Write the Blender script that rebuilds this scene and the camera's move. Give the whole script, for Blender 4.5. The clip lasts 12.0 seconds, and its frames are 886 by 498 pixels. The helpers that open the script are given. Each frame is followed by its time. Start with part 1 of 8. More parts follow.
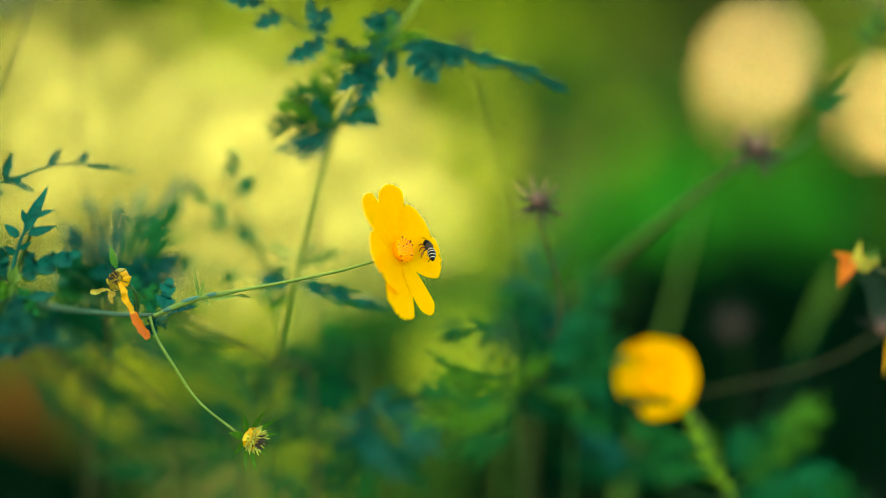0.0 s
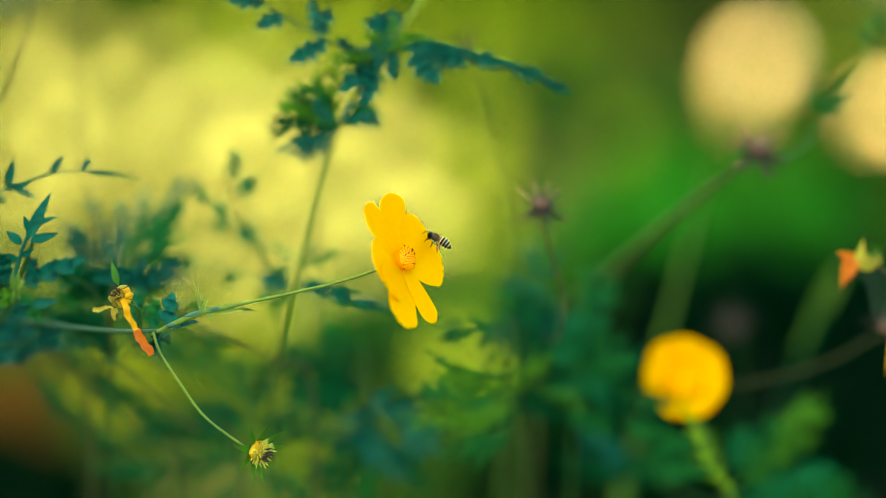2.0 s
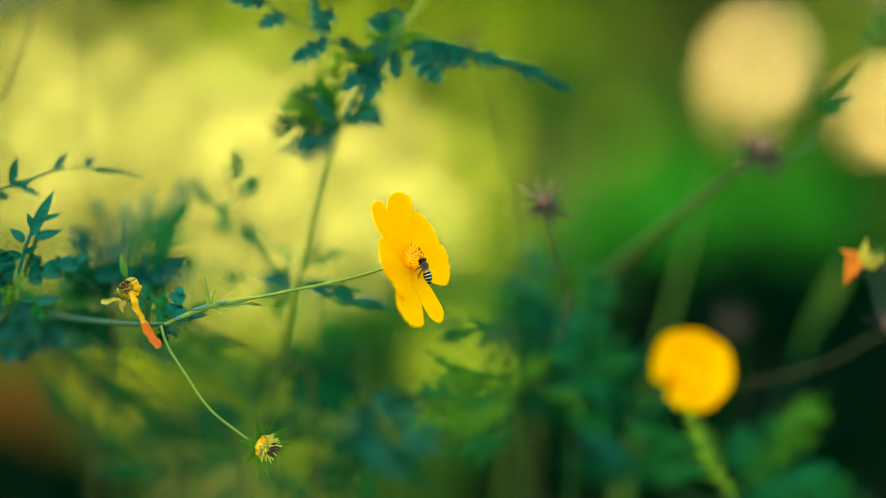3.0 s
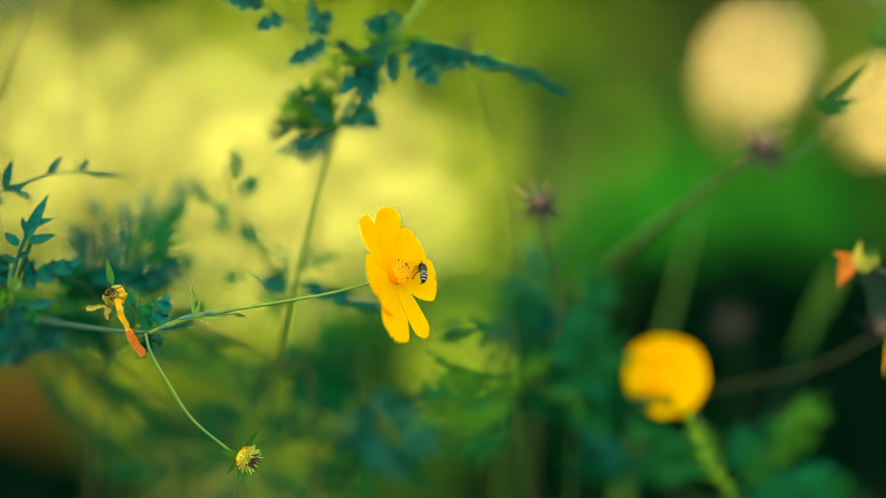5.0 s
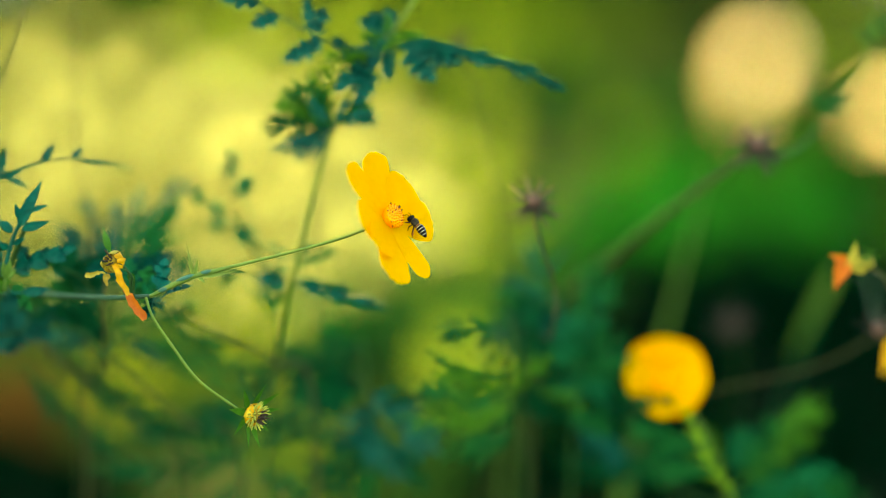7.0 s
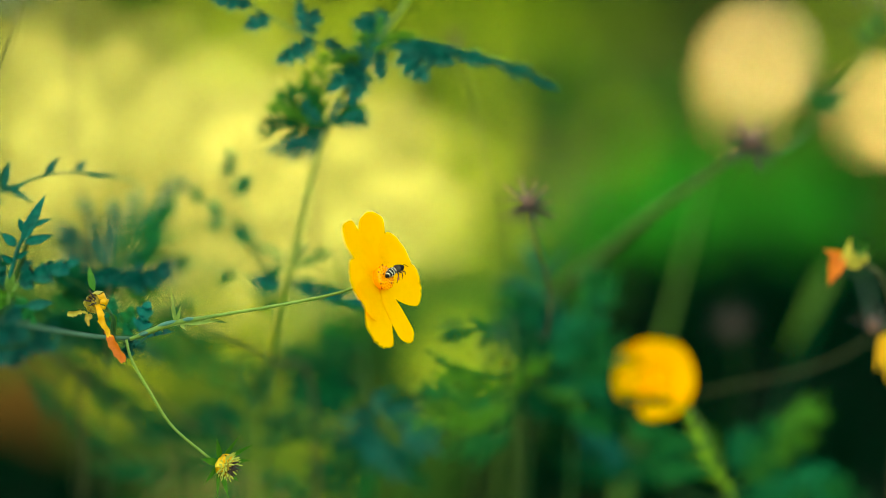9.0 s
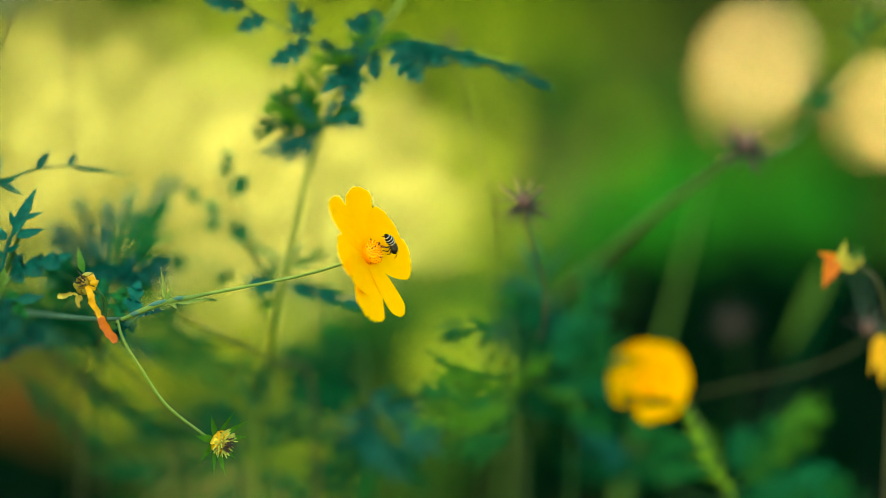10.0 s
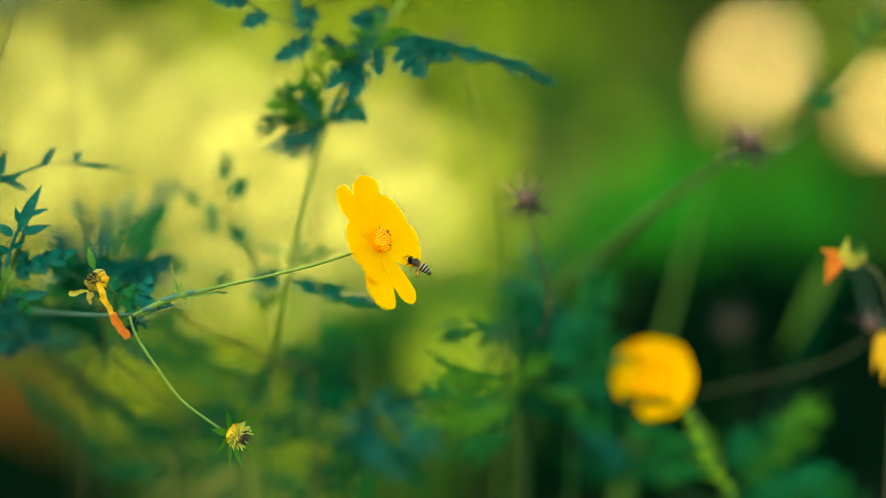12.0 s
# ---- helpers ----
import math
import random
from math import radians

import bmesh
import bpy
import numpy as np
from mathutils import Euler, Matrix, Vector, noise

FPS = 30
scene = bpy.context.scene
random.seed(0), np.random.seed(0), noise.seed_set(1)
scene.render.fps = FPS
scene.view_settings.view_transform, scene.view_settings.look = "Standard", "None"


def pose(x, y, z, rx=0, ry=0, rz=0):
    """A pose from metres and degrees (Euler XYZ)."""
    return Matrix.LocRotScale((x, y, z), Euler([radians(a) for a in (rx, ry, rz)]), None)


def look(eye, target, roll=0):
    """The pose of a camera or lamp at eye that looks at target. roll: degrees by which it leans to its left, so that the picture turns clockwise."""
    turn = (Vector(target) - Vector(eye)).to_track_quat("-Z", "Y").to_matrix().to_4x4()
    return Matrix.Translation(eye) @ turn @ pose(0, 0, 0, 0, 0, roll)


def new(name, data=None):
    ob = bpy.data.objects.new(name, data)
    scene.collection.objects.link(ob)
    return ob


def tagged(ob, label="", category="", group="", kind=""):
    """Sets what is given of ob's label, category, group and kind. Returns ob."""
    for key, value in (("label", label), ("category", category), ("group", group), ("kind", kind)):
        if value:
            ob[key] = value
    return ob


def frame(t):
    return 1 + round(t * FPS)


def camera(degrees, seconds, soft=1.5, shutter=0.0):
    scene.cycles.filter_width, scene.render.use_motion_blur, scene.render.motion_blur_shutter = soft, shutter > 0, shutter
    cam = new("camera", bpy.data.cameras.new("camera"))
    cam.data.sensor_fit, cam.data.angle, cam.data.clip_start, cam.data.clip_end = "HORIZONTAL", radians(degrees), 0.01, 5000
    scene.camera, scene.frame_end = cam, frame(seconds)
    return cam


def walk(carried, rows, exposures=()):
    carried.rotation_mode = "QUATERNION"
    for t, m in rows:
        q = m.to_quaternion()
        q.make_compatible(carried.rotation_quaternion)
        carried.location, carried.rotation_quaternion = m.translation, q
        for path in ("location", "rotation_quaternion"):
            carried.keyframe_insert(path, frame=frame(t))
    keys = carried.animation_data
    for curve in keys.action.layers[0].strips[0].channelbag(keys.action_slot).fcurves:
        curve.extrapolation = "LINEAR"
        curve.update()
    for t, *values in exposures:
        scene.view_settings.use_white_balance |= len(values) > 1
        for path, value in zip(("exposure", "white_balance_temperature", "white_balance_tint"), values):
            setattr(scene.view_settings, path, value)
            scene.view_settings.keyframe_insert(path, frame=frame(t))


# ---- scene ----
# ---- camera ----
cam = camera(24.0, 12.0, soft=0.8)
EYE = (0.0, -0.76, 0.70)
VIEW = look(EYE, (0.0, 0.0015, 0.5930))
walk(cam, [(0.0, VIEW), (12.0, VIEW)], exposures=[(0.0, 3.30, 8900, -19), (12.0, 3.30, 8900, -19)])
cam.data.dof.use_dof = True
cam.data.dof.focus_distance = 0.769
cam.data.dof.aperture_fstop = 1.8
cam.data.dof.aperture_blades = 0

# ---- daylight ----
SUN_EL, SUN_AZ = 48.0, 215.0  # degrees above the horizon, clockwise from +y
world = bpy.data.worlds.new("daylight")
scene.world = world
world.use_nodes = True
wn = world.node_tree
sky = wn.nodes.new("ShaderNodeTexSky")
sky.sky_type, sky.sun_disc = "NISHITA", False
sky.sun_elevation, sky.sun_rotation = radians(SUN_EL), radians(SUN_AZ)
bg = wn.nodes["Background"]
bg.inputs["Strength"].default_value = 0.09
wn.links.new(sky.outputs["Color"], bg.inputs["Color"])
sun_data = bpy.data.lights.new("sun", "SUN")
sun_data.energy, sun_data.angle, sun_data.color = 5.0, radians(0.6), (1.0, 0.90, 0.70)
sun = new("sun", sun_data)
sun_way = Vector((math.sin(radians(SUN_AZ)) * math.cos(radians(SUN_EL)), math.cos(radians(SUN_AZ)) * math.cos(radians(SUN_EL)), math.sin(radians(SUN_EL))))
sun.matrix_world = look(sun_way * 30, (0, 0, 0))


# ---- materials ----
def surface(name, low, high, rough=0.6, scale=120.0, bump=0.0, through_light=0.0, spread=0.25, metal=0.0, gloss=0.3):
    """Two colours mixed by noise at two scales, varied from piece to piece; through_light: share that shines through a thin leaf."""
    m = bpy.data.materials.new(name)
    m.use_nodes = True
    t = m.node_tree
    n, l = t.nodes, t.links
    p, out = n["Principled BSDF"], n["Material Output"]
    p.inputs["Roughness"].default_value, p.inputs["Metallic"].default_value = rough, metal
    p.inputs["Specular IOR Level"].default_value = gloss
    co = n.new("ShaderNodeTexCoord")
    big, fine = n.new("ShaderNodeTexNoise"), n.new("ShaderNodeTexNoise")
    big.inputs["Scale"].default_value, fine.inputs["Scale"].default_value = scale * 0.15, scale
    fine.inputs["Detail"].default_value = 4
    for x in (big, fine):
        l.new(co.outputs["Object"], x.inputs["Vector"])
    add = n.new("ShaderNodeMath")
    add.operation = "ADD"
    l.new(big.outputs["Fac"], add.inputs[0])
    l.new(fine.outputs["Fac"], add.inputs[1])
    span = n.new("ShaderNodeMapRange")
    span.inputs["From Min"].default_value, span.inputs["From Max"].default_value = 0.65, 1.35
    l.new(add.outputs[0], span.inputs["Value"])
    mix = n.new("ShaderNodeMix")
    mix.data_type = "RGBA"
    mix.inputs["A"].default_value, mix.inputs["B"].default_value = (*low, 1), (*high, 1)
    l.new(span.outputs[0], mix.inputs["Factor"])
    who, geo = n.new("ShaderNodeObjectInfo"), n.new("ShaderNodeNewGeometry")
    both = n.new("ShaderNodeMath")
    both.operation = "ADD"
    l.new(who.outputs["Random"], both.inputs[0])
    l.new(geo.outputs["Random Per Island"], both.inputs[1])
    val = n.new("ShaderNodeMapRange")
    val.inputs["From Max"].default_value = 2.0
    val.inputs["To Min"].default_value, val.inputs["To Max"].default_value = 1 - spread, 1 + spread
    l.new(both.outputs[0], val.inputs["Value"])
    hsv = n.new("ShaderNodeHueSaturation")
    l.new(mix.outputs["Result"], hsv.inputs["Color"])
    l.new(val.outputs[0], hsv.inputs["Value"])
    l.new(hsv.outputs["Color"], p.inputs["Base Color"])
    if bump:
        b = n.new("ShaderNodeBump")
        b.inputs["Strength"].default_value, b.inputs["Distance"].default_value = bump, 0.2 / scale
        l.new(fine.outputs["Fac"], b.inputs["Height"])
        l.new(b.outputs["Normal"], p.inputs["Normal"])
    if through_light:
        tr, blend = n.new("ShaderNodeBsdfTranslucent"), n.new("ShaderNodeMixShader")
        l.new(hsv.outputs["Color"], tr.inputs["Color"])
        blend.inputs["Fac"].default_value = through_light
        l.new(p.outputs[0], blend.inputs[1])
        l.new(tr.outputs[0], blend.inputs[2])
        l.new(blend.outputs[0], out.inputs["Surface"])
    return m


STEM = surface("stem_green", (0.088, 0.144, 0.0144), (0.16, 0.224, 0.04), 0.5, 900, 0.2, gloss=0.2)
STEM_DARK = surface("stem_dark_green", (0.0112, 0.044, 0.0096), (0.036, 0.08, 0.0144), 0.6, 700, 0.2, gloss=0.1)
STEM_BROWN = surface("stem_brown", (0.032, 0.0336, 0.0112), (0.072, 0.06, 0.0224), 0.7, 700, 0.3, gloss=0.1)
LEAF = surface("leaf_blue_green", (0.0006, 0.037, 0.026), (0.0034, 0.102, 0.068), 0.5, 500, 0.3, 0.15, gloss=0.10)
LEAF_DEEP = surface("leaf_deep_green", (0.0012, 0.032, 0.010), (0.0045, 0.078, 0.023), 0.6, 400, 0.3, 0.2, gloss=0.04)
LEAF_MID = surface("leaf_green", (0.0048, 0.056, 0.012), (0.016, 0.12, 0.024), 0.6, 400, 0.3, 0.2, gloss=0.05)
LEAF_FRESH = surface("leaf_fresh_green", (0.024, 0.096, 0.0064), (0.072, 0.176, 0.0144), 0.6, 400, 0.3, 0.25, gloss=0.05)
LEAF_PALE = surface("leaf_pale_green", (0.048, 0.112, 0.0096), (0.104, 0.176, 0.02), 0.6, 600, 0.2, 0.25)
PETAL = surface("petal_yellow", (0.95, 0.52, 0.0), (1.0, 0.57, 0.0), 0.6, 350, 0.05, 0.50, 0.015, gloss=0.03)
PETAL_ORANGE = surface("petal_withered_orange", (0.44, 0.068, 0.0024), (0.64, 0.152, 0.0048), 0.6, 900, 0.6, 0.2, 0.1)
PETAL_OLD = surface("petal_withered_amber", (0.60, 0.26, 0.004), (0.85, 0.42, 0.008), 0.6, 700, 0.5, 0.2, 0.1)
PETAL_DRY = surface("petal_withered_yellow", (0.304, 0.216, 0.016), (0.496, 0.368, 0.048), 0.6, 700, 0.5, 0.2, 0.1)
DISC = surface("disc_orange", (0.90, 0.28, 0.003), (0.96, 0.38, 0.004), 0.6, 1500, 0.5)
ANTHER = surface("anther_dark", (0.05, 0.006, 0.004), (0.16, 0.018, 0.006), 0.5, 2000)
STYLE = surface("style_orange", (0.82, 0.19, 0.004), (0.94, 0.34, 0.006), 0.6, 2000, gloss=0.1, spread=0.2)
SEED_YELLOW = surface("seed_head_yellow", (0.16, 0.096, 0.0048), (0.416, 0.264, 0.016), 0.7, 1500, 0.6)
SEED_GOLD = surface("seed_golden", (0.45, 0.26, 0.010), (0.75, 0.48, 0.035), 0.7, 1500, 0.4)
SEED_PALE = surface("seed_pale_green", (0.30, 0.28, 0.03), (0.52, 0.48, 0.09), 0.7, 1500, 0.4)
SEED_DARK = surface("seed_brown", (0.018, 0.011, 0.007), (0.065, 0.034, 0.022), 0.7, 1500, 0.4)
SEED_PINK = surface("seed_pinkish_brown", (0.085, 0.040, 0.028), (0.21, 0.10, 0.068), 0.7, 1200, 0.4)
BEE_BLACK = surface("bee_black", (0.003, 0.002, 0.002), (0.010, 0.008, 0.006), 0.5, 3000, 0.3, gloss=0.08)
BEE_BAND = surface("bee_pale_band", (0.56, 0.47, 0.32), (0.72, 0.62, 0.44), 0.6, 4000, 0.3)
BEE_FUR = surface("bee_brown_fur", (0.012, 0.009, 0.007), (0.085, 0.062, 0.040), 0.9, 5000, 1.0, gloss=0.1)
BEE_AMBER = surface("bee_amber_ring", (0.10, 0.035, 0.008), (0.24, 0.10, 0.025), 0.5, 3000, 0.3)
BEE_LEG = surface("bee_leg_brown", (0.020, 0.006, 0.003), (0.075, 0.024, 0.009), 0.5, 3000)
BEE_POLLEN = surface("bee_pollen", (0.35, 0.08, 0.02), (0.5, 0.16, 0.03), 0.9, 4000, 0.5)


def wing_material():
    m = bpy.data.materials.new("bee_wing_membrane")
    m.use_nodes = True
    n, l = m.node_tree.nodes, m.node_tree.links
    p = n["Principled BSDF"]
    p.inputs["Base Color"].default_value, p.inputs["Roughness"].default_value = (0.25, 0.17, 0.08, 1), 0.25
    clear, mix = n.new("ShaderNodeBsdfTransparent"), n.new("ShaderNodeMixShader")
    veins = n.new("ShaderNodeTexVoronoi")
    veins.feature = "DISTANCE_TO_EDGE"
    veins.inputs["Scale"].default_value = 900
    co = n.new("ShaderNodeTexCoord")
    l.new(co.outputs["Object"], veins.inputs["Vector"])
    r = n.new("ShaderNodeMapRange")
    r.inputs["From Max"].default_value, r.inputs["To Min"].default_value, r.inputs["To Max"].default_value = 0.05, 0.10, 0.018
    l.new(veins.outputs["Distance"], r.inputs["Value"])
    l.new(r.outputs[0], mix.inputs["Fac"])
    l.new(clear.outputs[0], mix.inputs[1])
    l.new(p.outputs[0], mix.inputs[2])
    l.new(mix.outputs[0], n["Material Output"].inputs["Surface"])
    return m


WING = wing_material()
# Low grass darkened so that its colour carries the shade under the plants.
GRASS_LOW_SHADED = surface("grass_painted_shade", (0.003, 0.016, 0.003), (0.010, 0.034, 0.006), 0.95, 6, 0, 0.2, 0.3, gloss=0.0)
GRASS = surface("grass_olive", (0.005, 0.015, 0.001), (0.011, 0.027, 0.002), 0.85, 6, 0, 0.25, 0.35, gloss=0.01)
# Soil kept near black; the shade between the plants is in its colour.
SOIL_SHADED = surface("soil_painted_shade", (0.0028, 0.0042, 0.0014), (0.0075, 0.0095, 0.0027), 0.95, 8, 0.5, gloss=0.0)
# Yellow, golden and fresh foliage: sunlight on leaves is put into the colour.
BUSH_SUN_YELLOW = surface("foliage_sun_yellow", (0.50, 0.45, 0.10), (0.72, 0.65, 0.26), 0.5, 5, 0, 0.25, 0.2, gloss=0.1)
BUSH_SUN_GOLD = surface("foliage_sun_golden", (0.46, 0.46, 0.02), (0.66, 0.64, 0.04), 0.7, 5, 0, 0.25, 0.2, gloss=0.02)
BUSH_LIME = surface("foliage_lime", (0.091, 0.156, 0.0104), (0.195, 0.26, 0.0156), 0.85, 5, 0, 0.25, 0.25, gloss=0.01)
BUSH_SUN_FRESH = surface("foliage_sun_fresh", (0.24, 0.30, 0.02), (0.40, 0.46, 0.05), 0.7, 5, 0, 0.25, 0.25, gloss=0.05)
BUSH_GREEN = surface("foliage_green", (0.003, 0.042, 0.004), (0.009, 0.075, 0.007), 0.85, 6, 0, 0.2, 0.3, gloss=0.01)
# Leaf colour taken almost to black: background shade is put into it.
BUSH_SHADED = surface("foliage_painted_shade", (0.000288, 0.00576, 0.00192), (0.00096, 0.013, 0.0048), 0.95, 6, 0, 0.1, 0.3, gloss=0.0)
BUSH_OLIVE = surface("foliage_olive", (0.021, 0.0336, 0.0036), (0.0468, 0.066, 0.0078), 0.85, 5, 0, 0.2, 0.3, gloss=0.01)
HEDGE_OLIVE = surface("foliage_far_olive", (0.008, 0.013, 0.0014), (0.018, 0.025, 0.003), 0.85, 5, 0, 0.2, 0.3, gloss=0.01)
HEDGE_GREEN = surface("foliage_far_green", (0.003, 0.016, 0.002), (0.008, 0.028, 0.003), 0.85, 6, 0, 0.2, 0.3, gloss=0.01)
BRANCH = surface("shrub_wood", (0.009, 0.008, 0.004), (0.02, 0.017, 0.008), 0.8, 60, 0.5)
LEAF_LIME = surface("leaf_lime", (0.12, 0.224, 0.012), (0.208, 0.32, 0.024), 0.6, 400, 0.2, 0.25, gloss=0.05)
LEAF_SEA = surface("leaf_sea_green", (0.00352, 0.0704, 0.0232), (0.012, 0.127, 0.0422), 0.6, 400, 0.3, 0.2, gloss=0.05)
STEM_OLIVE = surface("stem_olive", (0.11, 0.14, 0.018), (0.18, 0.22, 0.032), 0.6, 700, 0.2, gloss=0.1)
STEM_TAN = surface("stem_tan", (0.044, 0.052, 0.0112), (0.08, 0.088, 0.0208), 0.7, 700, 0.2, gloss=0.1)
STEM_WAX = surface("stem_waxy_blue", (0.026, 0.082, 0.052), (0.055, 0.14, 0.10), 0.5, 700, 0.2, gloss=0.2)
STEM_BLOOM = surface("stem_bloom", (0.026, 0.068, 0.032), (0.060, 0.115, 0.064), 0.6, 700, 0.2, gloss=0.1)
STONE_ROSE = surface("stone_rose_brown", (0.084, 0.0448, 0.0224), (0.126, 0.0728, 0.0364), 0.9, 30, 0.5)
STONE = surface("stone_tan", (0.72, 0.45, 0.19), (0.88, 0.59, 0.28), 0.85, 14, 0.6)
STONE_PALE = surface("stone_buff", (0.74, 0.52, 0.30), (0.90, 0.68, 0.42), 0.85, 14, 0.6)
STONE_BROWN = surface("stone_brown", (0.004, 0.0026, 0.0009), (0.030, 0.0155, 0.0042), 0.95, 14, 0.6, gloss=0.0)

# ---- helpers of form ----
ORIGIN = {}


def thing(name, place, label, category, group="", kind=""):
    """An Empty at its base that parents its parts; the parts are given in world metres."""
    ob = new(name)
    ob.empty_display_size = 0.01
    ob.location = place
    ORIGIN[ob] = Vector(place)
    return tagged(ob, label, category, group, kind)


def mesh_of(bm, material, smooth=True):
    me = bpy.data.meshes.new("form")
    bm.to_mesh(me)
    bm.free()
    me.materials.append(material)
    if smooth:
        me.shade_smooth()
    return me


def part(name, bm, material, parent, label="", local=False):
    if not local:
        bm.transform(Matrix.Translation(-ORIGIN[parent]))
    ob = new(name, mesh_of(bm, material))
    ob.parent = parent
    ORIGIN[ob] = Vector((0, 0, 0)) if local else ORIGIN[parent]
    return tagged(ob, label)


def placed(name, me, m, parent, label=""):
    """A part that shares its mesh, at the pose m in its parent's space."""
    ob = new(name, me)
    ob.parent = parent
    ob.matrix_basis = m
    return tagged(ob, label)


def smooth_path(points, steps=6):
    """Catmull-Rom through the points."""
    p = [Vector(q) for q in points]
    p = [2 * p[0] - p[1], *p, 2 * p[-1] - p[-2]]
    out = []
    for a, b, c, d in zip(p, p[1:], p[2:], p[3:]):
        for i in range(steps):
            s = i / steps
            out.append(0.5 * (2 * b + (c - a) * s + (2 * a - 5 * b + 4 * c - d) * s * s + (3 * b - a - 3 * c + d) * s ** 3))
    return [*out, p[-2]]


def tube(bm, points, r0, r1, sides=8, steps=6, profile=None, cap=True):
    """A round stalk along a smooth path, tapering from r0 to r1."""
    path = smooth_path(points, steps) if steps else [Vector(q) for q in points]
    side = Vector((0.37, 0.51, 0.78))
    rings = []
    for i, c in enumerate(path):
        d = (path[min(i + 1, len(path) - 1)] - path[max(i - 1, 0)]).normalized()
        side = (side - d * side.dot(d)).normalized()
        other = d.cross(side)
        s = i / (len(path) - 1)
        r = (r0 + (r1 - r0) * s) * (profile(s) if profile else 1)
        rings.append([bm.verts.new(c + r * (math.cos(k * math.tau / sides) * side + math.sin(k * math.tau / sides) * other)) for k in range(sides)])
    for a, b in zip(rings, rings[1:]):
        for k in range(sides):
            bm.faces.new((a[k], a[(k + 1) % sides], b[(k + 1) % sides], b[k]))
    if cap:
        bm.faces.new(rings[0][::-1])
        bm.faces.new(rings[-1])
    return bm


def blade(bm, m, length, width, bend=0.2, curl=0.15, n=6, outline=None, thick=0.0):
    """A leaf blade along +x of m, its face to +z: pointed, folded along its rib and bent down."""
    outline = outline or (lambda s: 1.12 * math.sin(math.pi * s ** 0.62) * (1 - s) ** 0.25 + 0.14 * (1 - s))
    rows = []
    for i in range(n + 1):
        s = i / n
        w = max(0.02, outline(s)) * width / 2
        x, z = length * s, -bend * length * s * s
        rows.append([bm.verts.new(m @ Vector(q)) for q in ((x, -w, z + curl * w), (x, 0, z), (x, w, z + curl * w))])
    for a, b in zip(rows, rows[1:]):
        for k in (0, 1):
            bm.faces.new((a[k], a[k + 1], b[k + 1], b[k]))
    return bm


def cut_leaf(length, pairs, width, rng, bend=0.25, lobe=0.3, fine=True):
    """A cosmos leaf along +x: a winged rib with pairs of narrow pointed lobes, each with a few side teeth."""
    bm = bmesh.new()
    side = rng.uniform(-0.12, 0.12)
    spine = lambda s: Vector((length * s, side * length * s * s, -bend * length * s * s))
    tube(bm, [spine(s) for s in (0, 0.33, 0.66, 1)], 0.014 * length, 0.005 * length, 5, 3)
    blade(bm, Matrix.Translation(spine(0.15)) @ pose(0, 0, 0, 0, 30 * bend, side * 50), length * 0.85, width * lobe * 0.55, bend * 0.5, 0.3, 8)
    for i in range(pairs):
        for sign in (1, -1):
            s = 0.22 + 0.62 * (i + rng.uniform(-0.2, 0.2)) / max(1, pairs - 1)
            ll = width * (0.5 + 0.5 * math.sin(math.pi * (0.2 + 0.7 * i / pairs))) * rng.uniform(0.7, 1.15)
            base = Matrix.Translation(spine(s)) @ pose(0, 0, 0, rng.uniform(-30, 30), rng.uniform(-5, 30), sign * rng.uniform(35, 65))
            blade(bm, base, ll, ll * lobe, 0.15, 0.3, 6)
            if fine:
                for q in (0.22, 0.48):
                    for turn in (1, -1):
                        sub = base @ Matrix.Translation((ll * (q + rng.uniform(-0.06, 0.06)), 0, 0)) @ pose(0, 0, 0, rng.uniform(-15, 15), 0, turn * rng.uniform(30, 50))
                        blade(bm, sub, ll * rng.uniform(0.28, 0.5), ll * lobe * 0.55, 0.1, 0.3, 4)
    blade(bm, Matrix.Translation(spine(0.86)) @ pose(0, 0, 0, 0, 25 * bend * 2, side * 90), width * 0.75, width * lobe * 0.8, 0.15, 0.3, 6)
    return bm


def lamina(bm, m, length, half, lobes, seed, bend=0.15, curl=0.25, lean=0.10):
    """A broad cosmos leaf along +x of m: one blade whose edge is cut into forward-leaning pointed lobes."""
    r = random.Random(seed)
    sides = []
    for sign in (1, -1):
        edge = [(0.0, 0.05)]
        for k in range(lobes):
            s0, s1 = 0.10 + 0.72 * k / lobes, 0.10 + 0.72 * (k + 1) / lobes
            reach = math.sin(math.pi * (0.22 + 0.60 * (k + 0.5) / lobes)) * r.uniform(0.75, 1.15)
            mid = s0 + (s1 - s0) * r.uniform(0.45, 0.65)
            edge += [(s0, 0.34 if k else 0.14), (s0 * 0.35 + mid * 0.65, 0.34 + 0.42 * reach), (mid + lean * reach, reach), (mid + lean * 0.8 * reach, 0.72 * reach), (s1, 0.36)]
        edge += [(0.87, 0.36), (0.94, 0.20), (1.0, 0.0)]
        sides.append(edge)
    drop = lambda x, w: -bend * length * x * x + curl * w + 0.04 * length * math.sin(x * 5 + seed)
    for sign, edge in zip((1, -1), sides):
        rib = [bm.verts.new(m @ Vector((length * min(s, 1), 0, drop(s, 0)))) for s, _ in edge]
        rim = [bm.verts.new(m @ Vector((length * s, sign * half * w, drop(s, half * w)))) for s, w in edge]
        for i in range(len(edge) - 1):
            f = (rib[i], rib[i + 1], rim[i + 1], rim[i])
            bm.faces.new(f if sign > 0 else f[::-1])
    return bm


